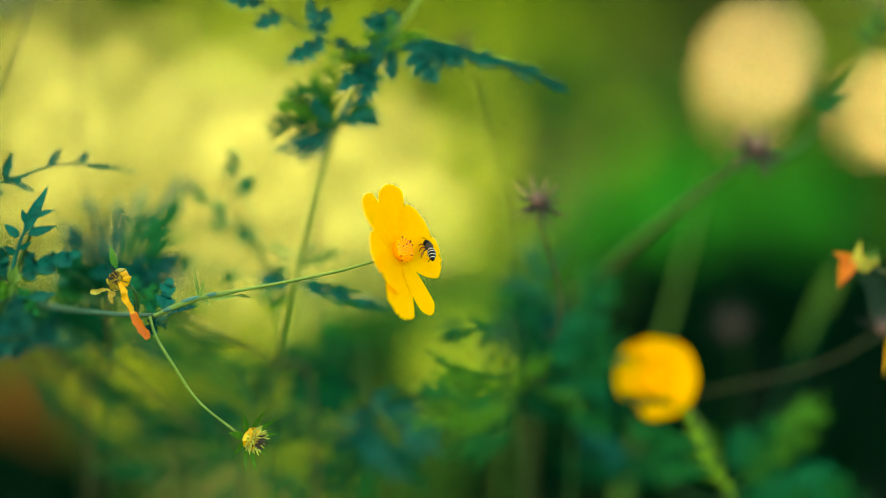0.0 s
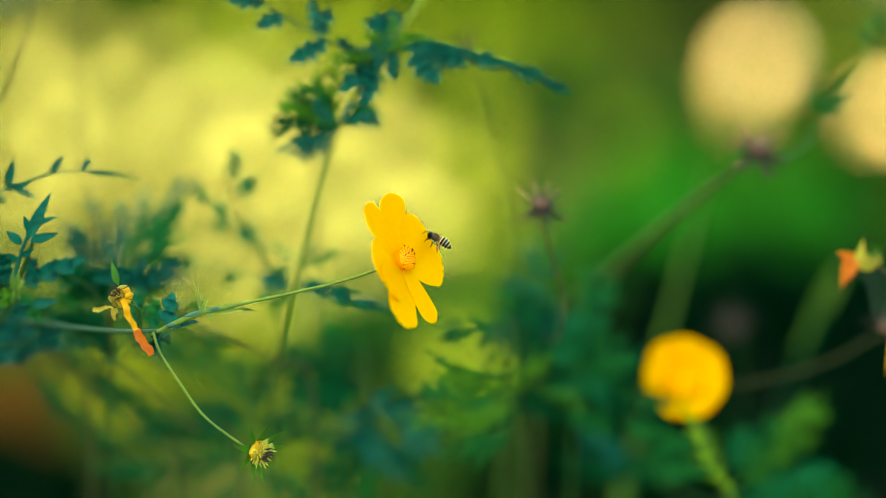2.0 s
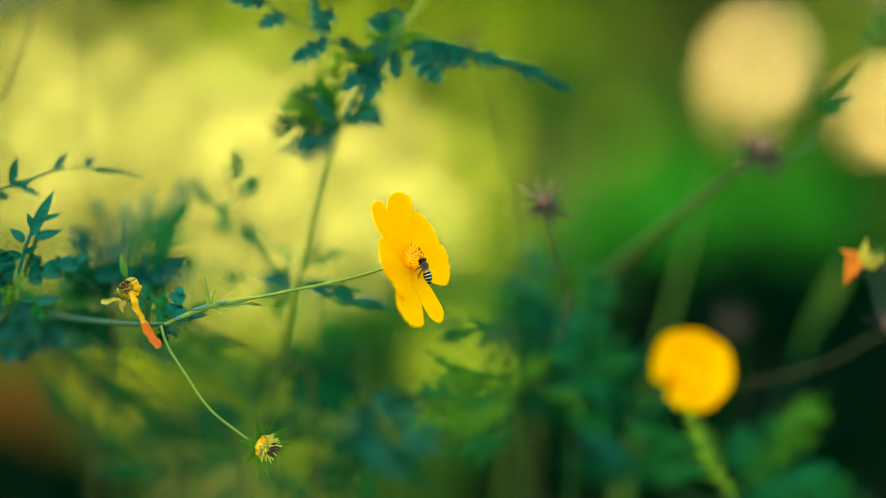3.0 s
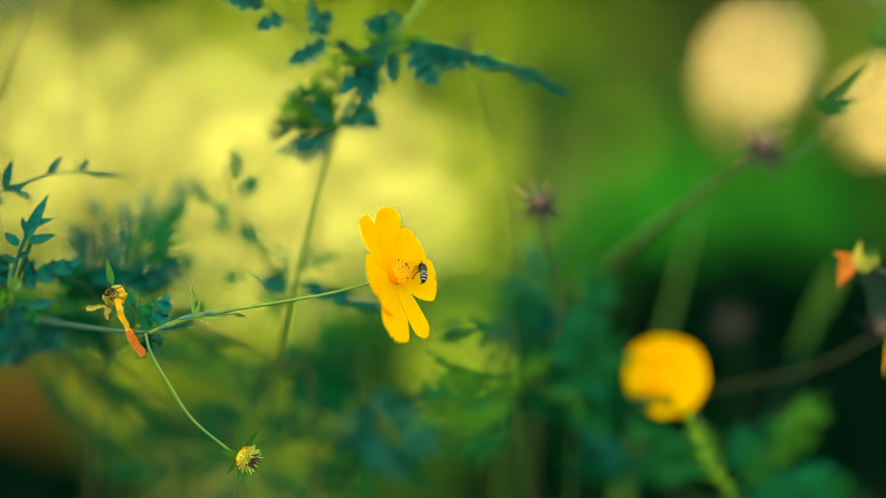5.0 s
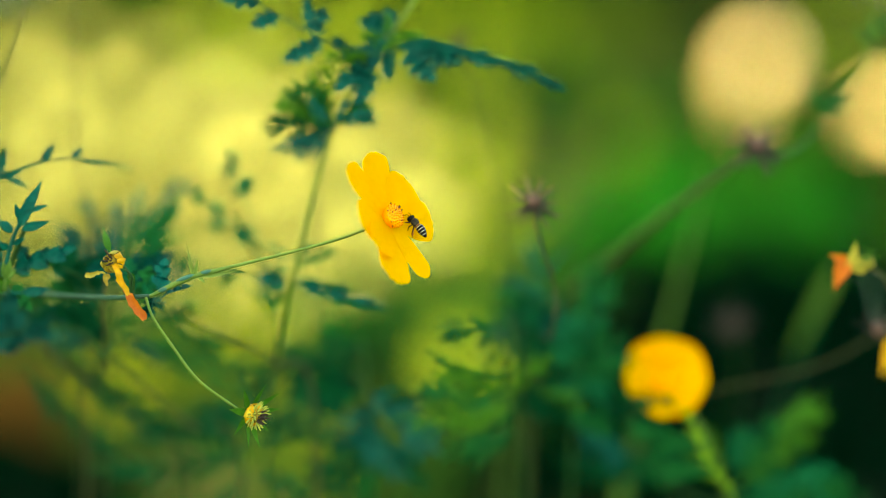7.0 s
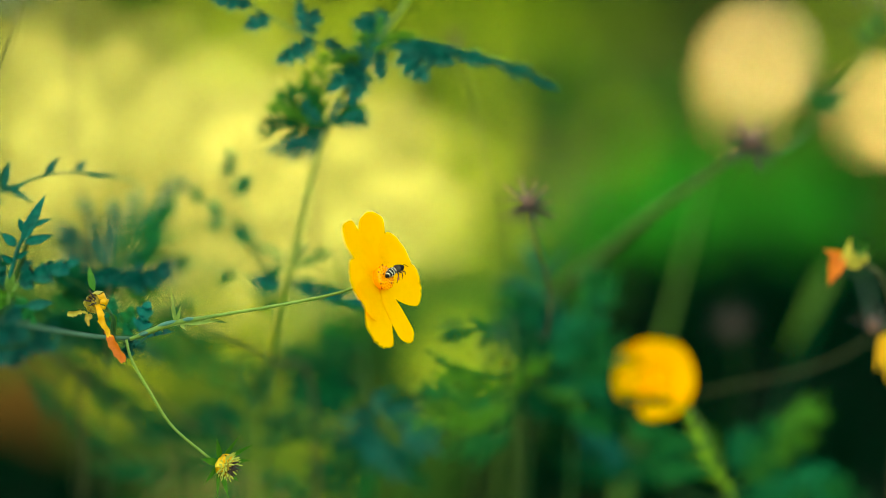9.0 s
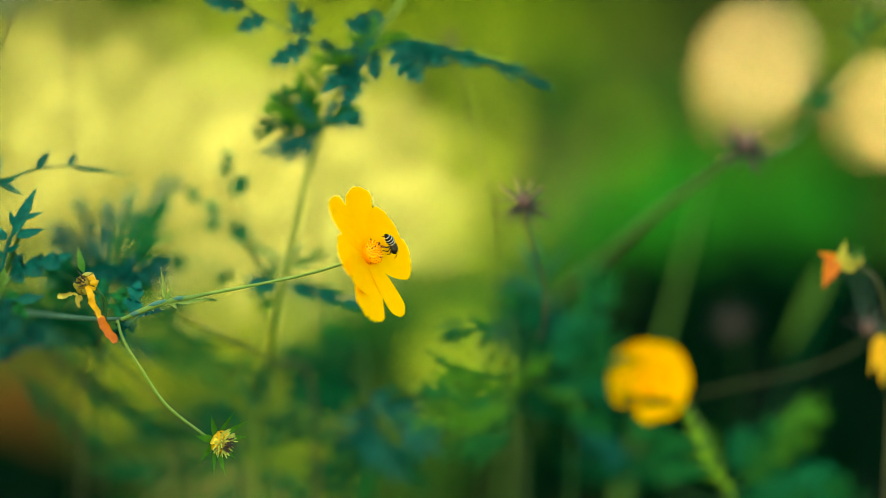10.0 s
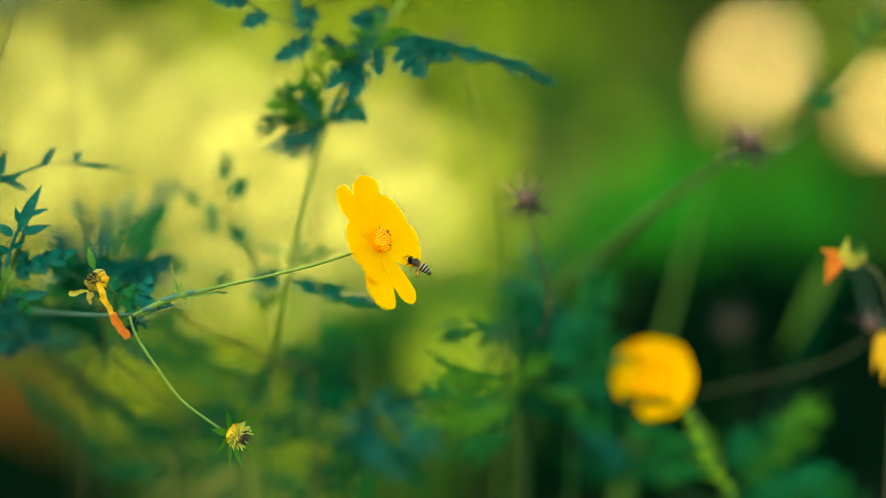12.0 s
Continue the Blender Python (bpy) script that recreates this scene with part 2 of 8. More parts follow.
def aim(place, way, face):
    """A pose at place with +x along way and +z as near to face as it can be."""
    x = Vector(way).normalized()
    z = Vector(face) - x * x.dot(Vector(face))
    z.normalize()
    y = z.cross(x)
    m = Matrix((x, y, z)).transposed().to_4x4()
    m.translation = place
    return m


def between(a, b):
    return Vector(b) - Vector(a)


TO_EYE = (0.0, -0.99, 0.14)
rng = random.Random(4)
LEAVES = [mesh_of(cut_leaf(1.0, 5, 0.46, rng, 0.2, 0.17), LEAF) for _ in range(6)]
LEAVES_BROAD = [mesh_of(lamina(bmesh.new(), Matrix(), 1.0, 0.26, 3 + k % 2, k), LEAF) for k in range(5)]
LEAVES_MID = [mesh_of(cut_leaf(1.0, 5, 0.40, rng, 0.2, 0.26), LEAF_MID) for _ in range(3)]
LEAVES_DEEP = [mesh_of(cut_leaf(1.0, 5, 0.46, rng, 0.2, 0.14), LEAF_DEEP) for _ in range(4)]
LEAVES_SEA = [mesh_of(cut_leaf(1.0, 5, 0.44, rng, 0.2, 0.20), LEAF_SEA) for _ in range(3)]
LEAVES_FRESH = [mesh_of(cut_leaf(1.0, 5, 0.40, rng, 0.2, 0.20), LEAF_FRESH) for _ in range(3)]
LEAVES_FINE = [mesh_of(cut_leaf(1.0, 6, 0.36, rng, 0.2, 0.10, False), LEAF_FRESH) for _ in range(3)]


def leaf(kinds, parent, base, tip, roll=0.0, width=1.0, name="leaf"):
    """A leaf part from base to tip, its face to the viewer's side, turned by roll degrees about its rib."""
    me = rng.choice(kinds)
    length = between(base, tip).length
    m = aim(Vector(base) - ORIGIN[parent], between(base, tip), TO_EYE) @ pose(0, 0, 0, roll) @ Matrix.Diagonal((length, length * width, length, 1))
    return placed(name, me, m, parent)


def ellipsoid(bm, m, u=16, v=10):
    bmesh.ops.create_uvsphere(bm, u_segments=u, v_segments=v, radius=1.0, matrix=m)
    return bm


# ---- ground ----
def ground():
    bm = bmesh.new()
    bmesh.ops.create_grid(bm, x_segments=60, y_segments=60, size=1)
    for v in bm.verts:
        d = v.co.length
        v.co.x, v.co.y = v.co.x * (2 + 300 * d ** 4), v.co.y * (2 + 300 * d ** 4)
        v.co.z = 0.012 * noise.noise((v.co.x * 3, v.co.y * 3, 0)) if d < 0.6 else 0
    tagged(new("ground", mesh_of(bm, SOIL_SHADED)), "near-black greenish soil with litter under the plants, shade put into its colour", "ground", kind="structure")


def grass(name, x0, x1, y0, y1, count, high, material, label, seed):
    r = np.random.RandomState(seed)
    x, y = r.uniform(x0, x1, count), r.uniform(y0, y1, count)
    h = high * r.uniform(0.5, 1.1, count)
    a, w = r.uniform(0, 2 * np.pi, count), high * 0.03 * r.uniform(0.6, 1.4, count)
    lean, b = r.uniform(0.1, 0.5, count) * h, r.uniform(0, 2 * np.pi, count)
    v = np.zeros((count, 5, 3))
    for k, (s, side) in enumerate(((0, -1), (0, 1), (0.55, 1), (0.55, -1), (1, 0))):
        v[:, k, 0] = x + np.cos(a) * w * side * (1 - 0.3 * s) + np.cos(b) * lean * s * s
        v[:, k, 1] = y + np.sin(a) * w * side * (1 - 0.3 * s) + np.sin(b) * lean * s * s
        v[:, k, 2] = h * s - 0.01
    base = np.arange(count)[:, None] * 5
    me = bpy.data.meshes.new(name)
    faces = np.concatenate([base + [0, 1, 2, 3]]).tolist() + np.concatenate([base + [3, 2, 4]]).tolist()
    me.from_pydata(v.reshape(-1, 3).tolist(), [], faces)
    me.materials.append(material)
    tagged(new(name, me), label, "grass", kind="stuff")


def crown_mesh(radius, leaves, size, material, seed, squash=0.8):
    """Leaf clumps in an uneven cloud with gaps."""
    r = np.random.RandomState(seed)
    clumps = r.normal(0, 1, (26, 3))
    clumps /= np.linalg.norm(clumps, axis=1)[:, None]
    clumps *= radius * r.uniform(0.35, 1.0, (26, 1))
    pick = r.randint(0, 26, leaves)
    c = clumps[pick] + r.normal(0, radius * 0.17, (leaves, 3))
    c[:, 2] *= squash
    d = r.normal(0, 1, (leaves, 3))
    d /= np.linalg.norm(d, axis=1)[:, None]
    e = np.cross(d, r.normal(0, 1, (leaves, 3)))
    e /= np.linalg.norm(e, axis=1)[:, None]
    s = size * r.uniform(0.6, 1.3, (leaves, 1))
    v = np.stack([c - d * s, c + e * s * 0.4 - d * s * 0.1, c + d * s, c - e * s * 0.4 - d * s * 0.1], axis=1)
    me = bpy.data.meshes.new("crown")
    me.from_pydata(v.reshape(-1, 3).tolist(), [], (np.arange(leaves)[:, None] * 4 + np.arange(4)).tolist())
    me.materials.append(material)
    return me


def shrub(x, y, z, radius, material, label, seed, leaves=2600, squash=0.8, category="shrub"):
    """A shrub whose crown has its middle at height z: forked stems from the ground and a crown of leaves."""
    r = random.Random(seed)
    ob = thing("shrub", (x, y, 0), label, category, "shrubs in the background")
    for _ in range(5):
        bm = bmesh.new()
        a = r.uniform(0, math.tau)
        top = (x + radius * 0.5 * math.cos(a), y + radius * 0.5 * math.sin(a), max(0.08, z + radius * squash * r.uniform(0, 0.5)))
        tube(bm, [(x + 0.02 * math.cos(a), y + 0.02 * math.sin(a), -0.03), (x + radius * 0.15 * math.cos(a), y + radius * 0.2 * math.sin(a), max(0.03, z * 0.5)), top], min(0.012, 0.05 * radius), min(0.004, 0.018 * radius), 6, 4)
        part("limb", bm, BRANCH, ob)
    crown = new("crown", crown_mesh(radius, leaves, radius * 0.09, material, seed, squash))
    crown.parent = ob
    crown.location = (0, 0, z)
    return ob


def stone(x, y, size, material, label, seed, tall=0.8):
    bm = bmesh.new()
    bmesh.ops.create_icosphere(bm, subdivisions=4, radius=1)
    for v in bm.verts:
        k = 1 + 0.22 * noise.noise(v.co * 1.3 + Vector((seed, 0, 0))) + 0.06 * noise.noise(v.co * 5 + Vector((seed, 3, 0)))
        v.co = Vector((v.co.x * size * k, v.co.y * size * 0.8 * k, max(-0.25, v.co.z) * size * tall * k))
    ob = new("stone", mesh_of(bm, material))
    ob.location = (x, y, 0.2 * size * tall)
    return tagged(ob, label, "stone", "stones in the background")


ground()
grass("meadow_near", -1.2, 1.2, 1.0, 4.0, 9000, 0.10, GRASS_LOW_SHADED, "dark green low grass on the soil, shade put into its colour", 1)
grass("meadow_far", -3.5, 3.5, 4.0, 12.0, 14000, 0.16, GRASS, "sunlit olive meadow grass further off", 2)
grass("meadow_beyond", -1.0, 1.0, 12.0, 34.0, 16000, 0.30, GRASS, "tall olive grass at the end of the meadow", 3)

YELLOW = "low sunlit shrub, extra sunlight put into its bright yellow-green leaves"
GOLDEN = "low sunlit shrub, extra sunlight put into its golden-green leaves"
FRESH = "fresh leafy shrub in the sun, extra sunlight put into its yellow-green leaves"
LIME = "lime-green leafy shrub in the meadow"
GREEN = "mid-green leafy shrub behind the flowers"
DARK = "dark green dense meadow shrub, shade put into its leaf colour"
OLIVE = "olive-green shrub with fine leaves"
shrub(-1.4218, 6.3000, 0.2888, 0.083, BUSH_SUN_YELLOW, YELLOW, 111, 1400)
shrub(-1.4592, 7.5000, 0.3415, 0.076, BUSH_SUN_YELLOW, YELLOW, 112, 1400)
shrub(-1.0734, 6.2000, 0.2287, 0.082, BUSH_SUN_YELLOW, YELLOW, 113, 1400)
shrub(-1.2018, 5.8000, 0.1221, 0.077, BUSH_SUN_YELLOW, YELLOW, 114, 1400)
shrub(-1.0368, 7.0000, 0.2900, 0.071, BUSH_SUN_YELLOW, YELLOW, 115, 1400)
shrub(-0.7315, 6.0000, 0.2148, 0.079, BUSH_SUN_YELLOW, YELLOW, 116, 1400)
shrub(-0.5396, 5.0000, 0.1140, 0.071, BUSH_SUN_YELLOW, YELLOW, 117, 1400)
shrub(-1.1160, 4.6000, 0.1253, 0.060, BUSH_SUN_YELLOW, YELLOW, 118, 1400)
shrub(-0.9431, 4.0000, 0.0456, 0.049, BUSH_SUN_YELLOW, YELLOW, 119, 1400)
shrub(-0.7797, 3.8000, 0.0290, 0.040, BUSH_SUN_YELLOW, YELLOW, 120, 1400)
shrub(-0.9634, 5.3000, 0.1000, 0.062, BUSH_SUN_YELLOW, YELLOW, 121, 1400)
shrub(-0.7371, 5.2000, 0.0773, 0.070, BUSH_SUN_YELLOW, YELLOW, 122, 1400)
shrub(-0.1249, 4.4000, 0.2244, 0.054, BUSH_SUN_YELLOW, YELLOW, 123, 1400)
shrub(-0.0252, 4.1000, 0.0721, 0.040, BUSH_SUN_YELLOW, YELLOW, 124, 1400)
shrub(0.0091, 4.8000, 0.1343, 0.037, BUSH_SUN_YELLOW, YELLOW, 125, 1400)
shrub(-0.0867, 4.2000, 0.0797, 0.056, BUSH_SUN_YELLOW, YELLOW, 126, 1400)
shrub(-0.2689, 4.6000, 0.1107, 0.051, BUSH_SUN_YELLOW, YELLOW, 127, 1400)
shrub(-0.3175, 4.0000, 0.0850, 0.054, BUSH_SUN_YELLOW, YELLOW, 128, 1400)
shrub(-0.4390, 3.9000, 0.0336, 0.060, BUSH_SUN_YELLOW, YELLOW, 129, 1400)
shrub(-0.1960, 3.6000, 0.0524, 0.043, BUSH_SUN_YELLOW, YELLOW, 130, 1400)
shrub(-0.6572, 4.2000, 0.0044, 0.054, BUSH_SUN_YELLOW, YELLOW, 131, 1400)
shrub(-0.9477, 4.8000, 0.0123, 0.063, BUSH_SUN_YELLOW, YELLOW, 132, 1400)
shrub(-0.3088, 3.2000, 0.0568, 0.037, BUSH_SUN_YELLOW, YELLOW, 133, 1400)
shrub(-0.4170, 3.0000, 0.0998, 0.031, BUSH_SUN_YELLOW, YELLOW, 134, 1400)
shrub(-0.5947, 3.3000, 0.0744, 0.031, BUSH_SUN_YELLOW, YELLOW, 135, 1400)
shrub(-0.4353, 6.4000, 0.1472, 0.077, BUSH_SUN_YELLOW, YELLOW, 136, 1400)
shrub(-0.6277, 6.6000, 0.0918, 0.071, BUSH_SUN_YELLOW, YELLOW, 137, 1400)
shrub(-0.2835, 6.5000, 0.1789, 0.067, BUSH_SUN_YELLOW, YELLOW, 138, 1400)
shrub(-0.8211, 5.9000, 0.1587, 0.058, BUSH_SUN_YELLOW, YELLOW, 190, 1400)
shrub(-0.6768, 7.2000, 0.2149, 0.065, BUSH_SUN_YELLOW, YELLOW, 191, 1400)
shrub(-0.8392, 5.0000, 0.0351, 0.050, BUSH_SUN_YELLOW, YELLOW, 192, 1400)
shrub(-1.1435, 5.2000, 0.0610, 0.052, BUSH_SUN_YELLOW, YELLOW, 193, 1400)
shrub(-0.5802, 4.5000, 0.0639, 0.046, BUSH_SUN_YELLOW, YELLOW, 194, 1400)
shrub(-0.1647, 4.1000, 0.0721, 0.030, BUSH_SUN_YELLOW, YELLOW, 195, 1400)
shrub(-1.3475, 6.4000, 0.1861, 0.055, BUSH_SUN_YELLOW, YELLOW, 196, 1400)
shrub(-0.4445, 5.2000, 0.1099, 0.049, BUSH_SUN_YELLOW, YELLOW, 197, 1400)
shrub(0.0906, 3.6000, 0.1367, 0.036, BUSH_SUN_FRESH, FRESH, 211, 1400)
shrub(0.0169, 3.1000, 0.1052, 0.023, BUSH_SUN_FRESH, FRESH, 212, 1400)
shrub(0.2056, 4.4000, 0.0902, 0.031, BUSH_SUN_FRESH, FRESH, 213, 1400)
shrub(-0.3604, 8.5000, 0.2607, 0.090, BUSH_SUN_FRESH, FRESH, 214, 1400)
shrub(-0.2258, 9.2000, 0.3346, 0.086, BUSH_SUN_FRESH, FRESH, 215, 1400)
shrub(-0.8420, 9.5000, 0.2961, 0.100, BUSH_SUN_FRESH, FRESH, 216, 1400)
shrub(0.1122, 5.5000, 0.1827, 0.065, BUSH_SUN_FRESH, FRESH, 217, 1400)
shrub(0.1087, 8.0000, 0.3787, 0.080, BUSH_SUN_FRESH, FRESH, 218, 1400)
shrub(0.0773, 4.8000, 0.0887, 0.045, BUSH_SUN_FRESH, FRESH, 219, 1400)
shrub(-1.0112, 9.0000, 0.3551, 0.095, BUSH_SUN_FRESH, FRESH, 249, 1400)
shrub(-0.6058, 9.5000, 0.3925, 0.094, BUSH_SUN_FRESH, FRESH, 250, 1400)
shrub(0.0257, 2.4500, 0.0575, 0.051, BUSH_SUN_FRESH, FRESH, 151, 1400)
shrub(-0.5057, 2.4000, 0.0364, 0.027, BUSH_SUN_GOLD, GOLDEN, 154, 1400)
shrub(-0.4881, 2.9000, 0.0136, 0.020, BUSH_SUN_GOLD, GOLDEN, 155, 1400)
shrub(-0.5956, 2.7000, 0.0220, 0.013, BUSH_SUN_GOLD, GOLDEN, 156, 1400)
shrub(-0.3668, 2.9000, 0.0341, 0.032, BUSH_SUN_GOLD, GOLDEN, 226, 1400)
shrub(-0.4116, 2.6000, 0.0369, 0.020, BUSH_SUN_GOLD, GOLDEN, 227, 1400)
shrub(-0.2900, 2.7000, 0.0414, 0.023, BUSH_SUN_GOLD, GOLDEN, 228, 1400)
shrub(0.7362, 7.6000, 0.3371, 0.045, BUSH_LIME, LIME, 157, 1400)
shrub(1.8972, 9.0000, 0.4074, 0.095, BUSH_LIME, LIME, 158, 1400)
shrub(0.2896, 8.5000, 0.4224, 0.095, BUSH_LIME, LIME, 159, 1400)
shrub(0.4544, 8.8000, 0.2979, 0.067, BUSH_LIME, LIME, 160, 1400)
shrub(0.4956, 5.2000, 0.1831, 0.052, BUSH_LIME, LIME, 161, 1400)
shrub(0.2761, 5.0000, 0.1140, 0.038, BUSH_LIME, LIME, 162, 1400)
shrub(0.6874, 7.0000, 0.3694, 0.109, BUSH_OLIVE, OLIVE, 165, 1400)
shrub(0.6225, 4.6000, 0.1107, 0.102, BUSH_GREEN, GREEN, 167, 2000)
shrub(0.6989, 4.2000, 0.0933, 0.095, BUSH_GREEN, GREEN, 168, 2000)
shrub(0.8950, 4.4000, 0.1185, 0.099, BUSH_GREEN, GREEN, 169, 2000)
shrub(0.6709, 5.4000, 0.1909, 0.092, BUSH_GREEN, GREEN, 170, 2000)
shrub(0.4504, 4.0000, 0.0719, 0.085, BUSH_GREEN, GREEN, 171, 2000)
shrub(0.3466, 4.4000, 0.0760, 0.085, BUSH_GREEN, GREEN, 172, 2000)
shrub(0.9498, 4.1000, 0.1256, 0.093, BUSH_GREEN, GREEN, 173, 2000)
shrub(0.5554, 3.9000, 0.0980, 0.076, BUSH_GREEN, GREEN, 174, 2000)
shrub(0.2696, 3.8000, 0.0731, 0.075, BUSH_GREEN, GREEN, 175, 2000)
shrub(0.9186, 4.9000, 0.1242, 0.077, BUSH_GREEN, GREEN, 176, 2000)
shrub(0.2415, 4.6000, 0.2862, 0.073, BUSH_SHADED, DARK, 180, 2000)
shrub(0.7758, 6.5000, 0.4337, 0.088, BUSH_SHADED, DARK, 181, 2000)
shrub(0.4871, 6.0000, 0.2697, 0.073, BUSH_SHADED, DARK, 182, 2000)
shrub(0.8633, 4.0000, 0.2157, 0.071, BUSH_SHADED, DARK, 183, 2000)
shrub(0.5917, 3.2000, 0.1556, 0.076, BUSH_SHADED, DARK, 184, 2000)
shrub(0.6546, 4.4000, 0.1891, 0.051, BUSH_SHADED, DARK, 185, 2000)
shrub(0.3026, 4.4000, 0.2876, 0.056, BUSH_SHADED, DARK, 186, 2000)
shrub(-0.1550, 1.9500, 0.0373, 0.027, BUSH_LIME, LIME, 224, 1400)
shrub(0.4691, 3.5766, 0.1636, 0.124, BUSH_GREEN, GREEN, 19)
shrub(0.7641, 3.3780, 0.1882, 0.124, BUSH_GREEN, GREEN, 20)
shrub(0.3144, 4.6056, 0.3003, 0.105, BUSH_GREEN, GREEN, 21)
shrub(0.2276, 4.0078, 0.3578, 0.085, BUSH_SHADED, DARK, 40)
shrub(0.8297, 6.5291, 0.3345, 0.100, BUSH_SHADED, DARK, 73)
shrub(0.6951, 2.5916, 0.3407, 0.060, BUSH_SHADED, DARK, 74)
shrub(0.5373, 8.0497, 0.3768, 0.100, BUSH_SHADED, DARK, 75)
shrub(0.1390, 7.0451, 0.4137, 0.050, BUSH_OLIVE, OLIVE, 76)
shrub(0.2522, 2.3000, 0.2709, 0.038, BUSH_SHADED, DARK, 270, 2000)
shrub(0.3298, 2.4000, 0.2437, 0.037, BUSH_SHADED, DARK, 271, 2000)
shrub(0.5336, 2.3000, 0.2370, 0.034, BUSH_SHADED, DARK, 272, 2000)
shrub(0.4130, 2.4625, 0.1407, 0.190, BUSH_SHADED, DARK, 22)
shrub(0.5791, 2.2561, 0.1090, 0.190, BUSH_SHADED, DARK, 23)
shrub(0.2092, 2.4527, 0.0705, 0.130, BUSH_SHADED, DARK, 24)
shrub(-0.1198, 2.2578, 0.1214, 0.075, BUSH_SHADED, DARK, 25)
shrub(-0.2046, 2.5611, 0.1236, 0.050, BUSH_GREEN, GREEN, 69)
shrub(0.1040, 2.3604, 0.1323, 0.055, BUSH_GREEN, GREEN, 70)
shrub(0.2458, 2.0390, 0.0012, 0.140, BUSH_SHADED, DARK, 26)
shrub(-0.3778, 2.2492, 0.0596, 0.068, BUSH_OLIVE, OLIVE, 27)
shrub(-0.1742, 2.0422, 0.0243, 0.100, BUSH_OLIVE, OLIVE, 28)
# Near-black shrubs fill in for the shade low in the background.
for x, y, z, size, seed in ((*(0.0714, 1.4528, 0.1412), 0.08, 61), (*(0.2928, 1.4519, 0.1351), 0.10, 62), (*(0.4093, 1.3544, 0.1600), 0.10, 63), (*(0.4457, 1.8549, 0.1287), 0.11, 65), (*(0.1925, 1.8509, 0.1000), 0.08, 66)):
    shrub(x, y, z, size, BUSH_SHADED, DARK, seed, 1800)
shrub(-0.4398, 1.2554, 0.1738, 0.085, BUSH_SHADED, DARK, 47, 5000)
shrub(-0.3815, 1.3013, 0.1412, 0.060, BUSH_SHADED, DARK, 48, 4000)
shrub(-0.4009, 1.8398, 0.0212, 0.050, BUSH_SHADED, DARK, 32)
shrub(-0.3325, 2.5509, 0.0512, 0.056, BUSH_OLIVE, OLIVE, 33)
shrub(0.3905, 1.1000, 0.3355, 0.056, BUSH_SHADED, DARK, 230, 2600)
shrub(0.3596, 1.0000, 0.2756, 0.054, BUSH_SHADED, DARK, 231, 2600)
shrub(0.3660, 1.3000, 0.3425, 0.051, BUSH_SHADED, DARK, 232, 2600)
shrub(0.4599, 1.4000, 0.3612, 0.053, BUSH_SHADED, DARK, 233, 2600)
shrub(0.3523, 1.5000, 0.2825, 0.056, BUSH_SHADED, DARK, 234, 2600)
shrub(0.1177, 1.2000, 0.1995, 0.044, BUSH_SHADED, DARK, 235, 2600)
shrub(-0.3544, 1.0000, 0.2505, 0.054, BUSH_SHADED, DARK, 236, 2600)
for k in range(9):
    shrub(-5.6 + 1.4 * k, 31 + 0.7 * (k % 3), 1.3, 1.7, HEDGE_OLIVE if k % 2 else HEDGE_GREEN, "rounded shrub in the far hedge", 50 + k, 2200, 0.9)
shrub(-1.4465, 6.5551, 0.5199, 0.105, BUSH_OLIVE, OLIVE, 67)
shrub(-0.7257, 5.0358, 0.4874, 0.031, BUSH_GREEN, GREEN, 68)
shrub(-1.6756, 12.0876, 0.3665, 0.310, BUSH_OLIVE, OLIVE, 29)
shrub(0.8487, 11.0637, 0.2663, 0.310, BUSH_OLIVE, OLIVE, 30)


def shade_tree(x, y, high, spread, seed):
    """An added, unseen tree behind the viewer whose crown keeps the sun off the flowers."""
    ob = thing("tree", (x, y, 0), "added unseen leafy green tree that shades the cosmos plants", "tree", "shade trees")
    bm = bmesh.new()
    tube(bm, [(x, y, -0.1), (x + 0.05, y, high * 0.35), (x, y + 0.06, high * 0.75)], 0.10, 0.05, 10, 5)
    part("trunk", bm, BRANCH, ob)
    r = random.Random(seed)
    for k in range(6):
        a = k * math.tau / 6 + r.uniform(-0.3, 0.3)
        bm = bmesh.new()
        z = high * r.uniform(0.5, 0.7)
        tube(bm, [(x, y, z), (x + spread * 0.4 * math.cos(a), y + spread * 0.4 * math.sin(a), z + high * 0.12), (x + spread * 0.8 * math.cos(a), y + spread * 0.8 * math.sin(a), high + r.uniform(-0.2, 0.2))], 0.04, 0.012, 7, 4)
        part("limb", bm, BRANCH, ob)
    crown = new("crown", crown_mesh(spread, 16000, 0.085, BUSH_GREEN, seed, 0.6))
    crown.parent = ob
    crown.location = (0, 0, high)
    return ob


# Trees added out of view, placed to shape the shade on the plants.
shade_tree(-2.65, -3.75, 5.4, 1.3, 41)
shade_tree(-1.25, -2.4, 5.4, 1.2, 42)
shade_tree(-1.4, -2.0, 5.6, 1.15, 43)
shade_tree(-4.1, -2.9, 5.4, 0.75, 44)
stone(1.5675, 10.0000, 0.065, STONE, "pale tan upright sunlit stone in the meadow", 1, 2.7)
stone(1.9010, 11.6000, 0.066, STONE_PALE, "pale buff sunlit stone behind the meadow grass", 6, 2.4)
stone(1.3661, 8.5000, 0.055, STONE, "low pale tan sunlit stone in the meadow", 7, 1.3)
stone(1.9147, 8.0000, 0.147, STONE, "pale tan flat sunlit stone in the meadow", 2, 0.6)
stone(*(-0.5142, 1.6045, 0.1432)[:2], 0.115, STONE_BROWN, "reddish-brown stone at the meadow's edge", 3, 1.7)


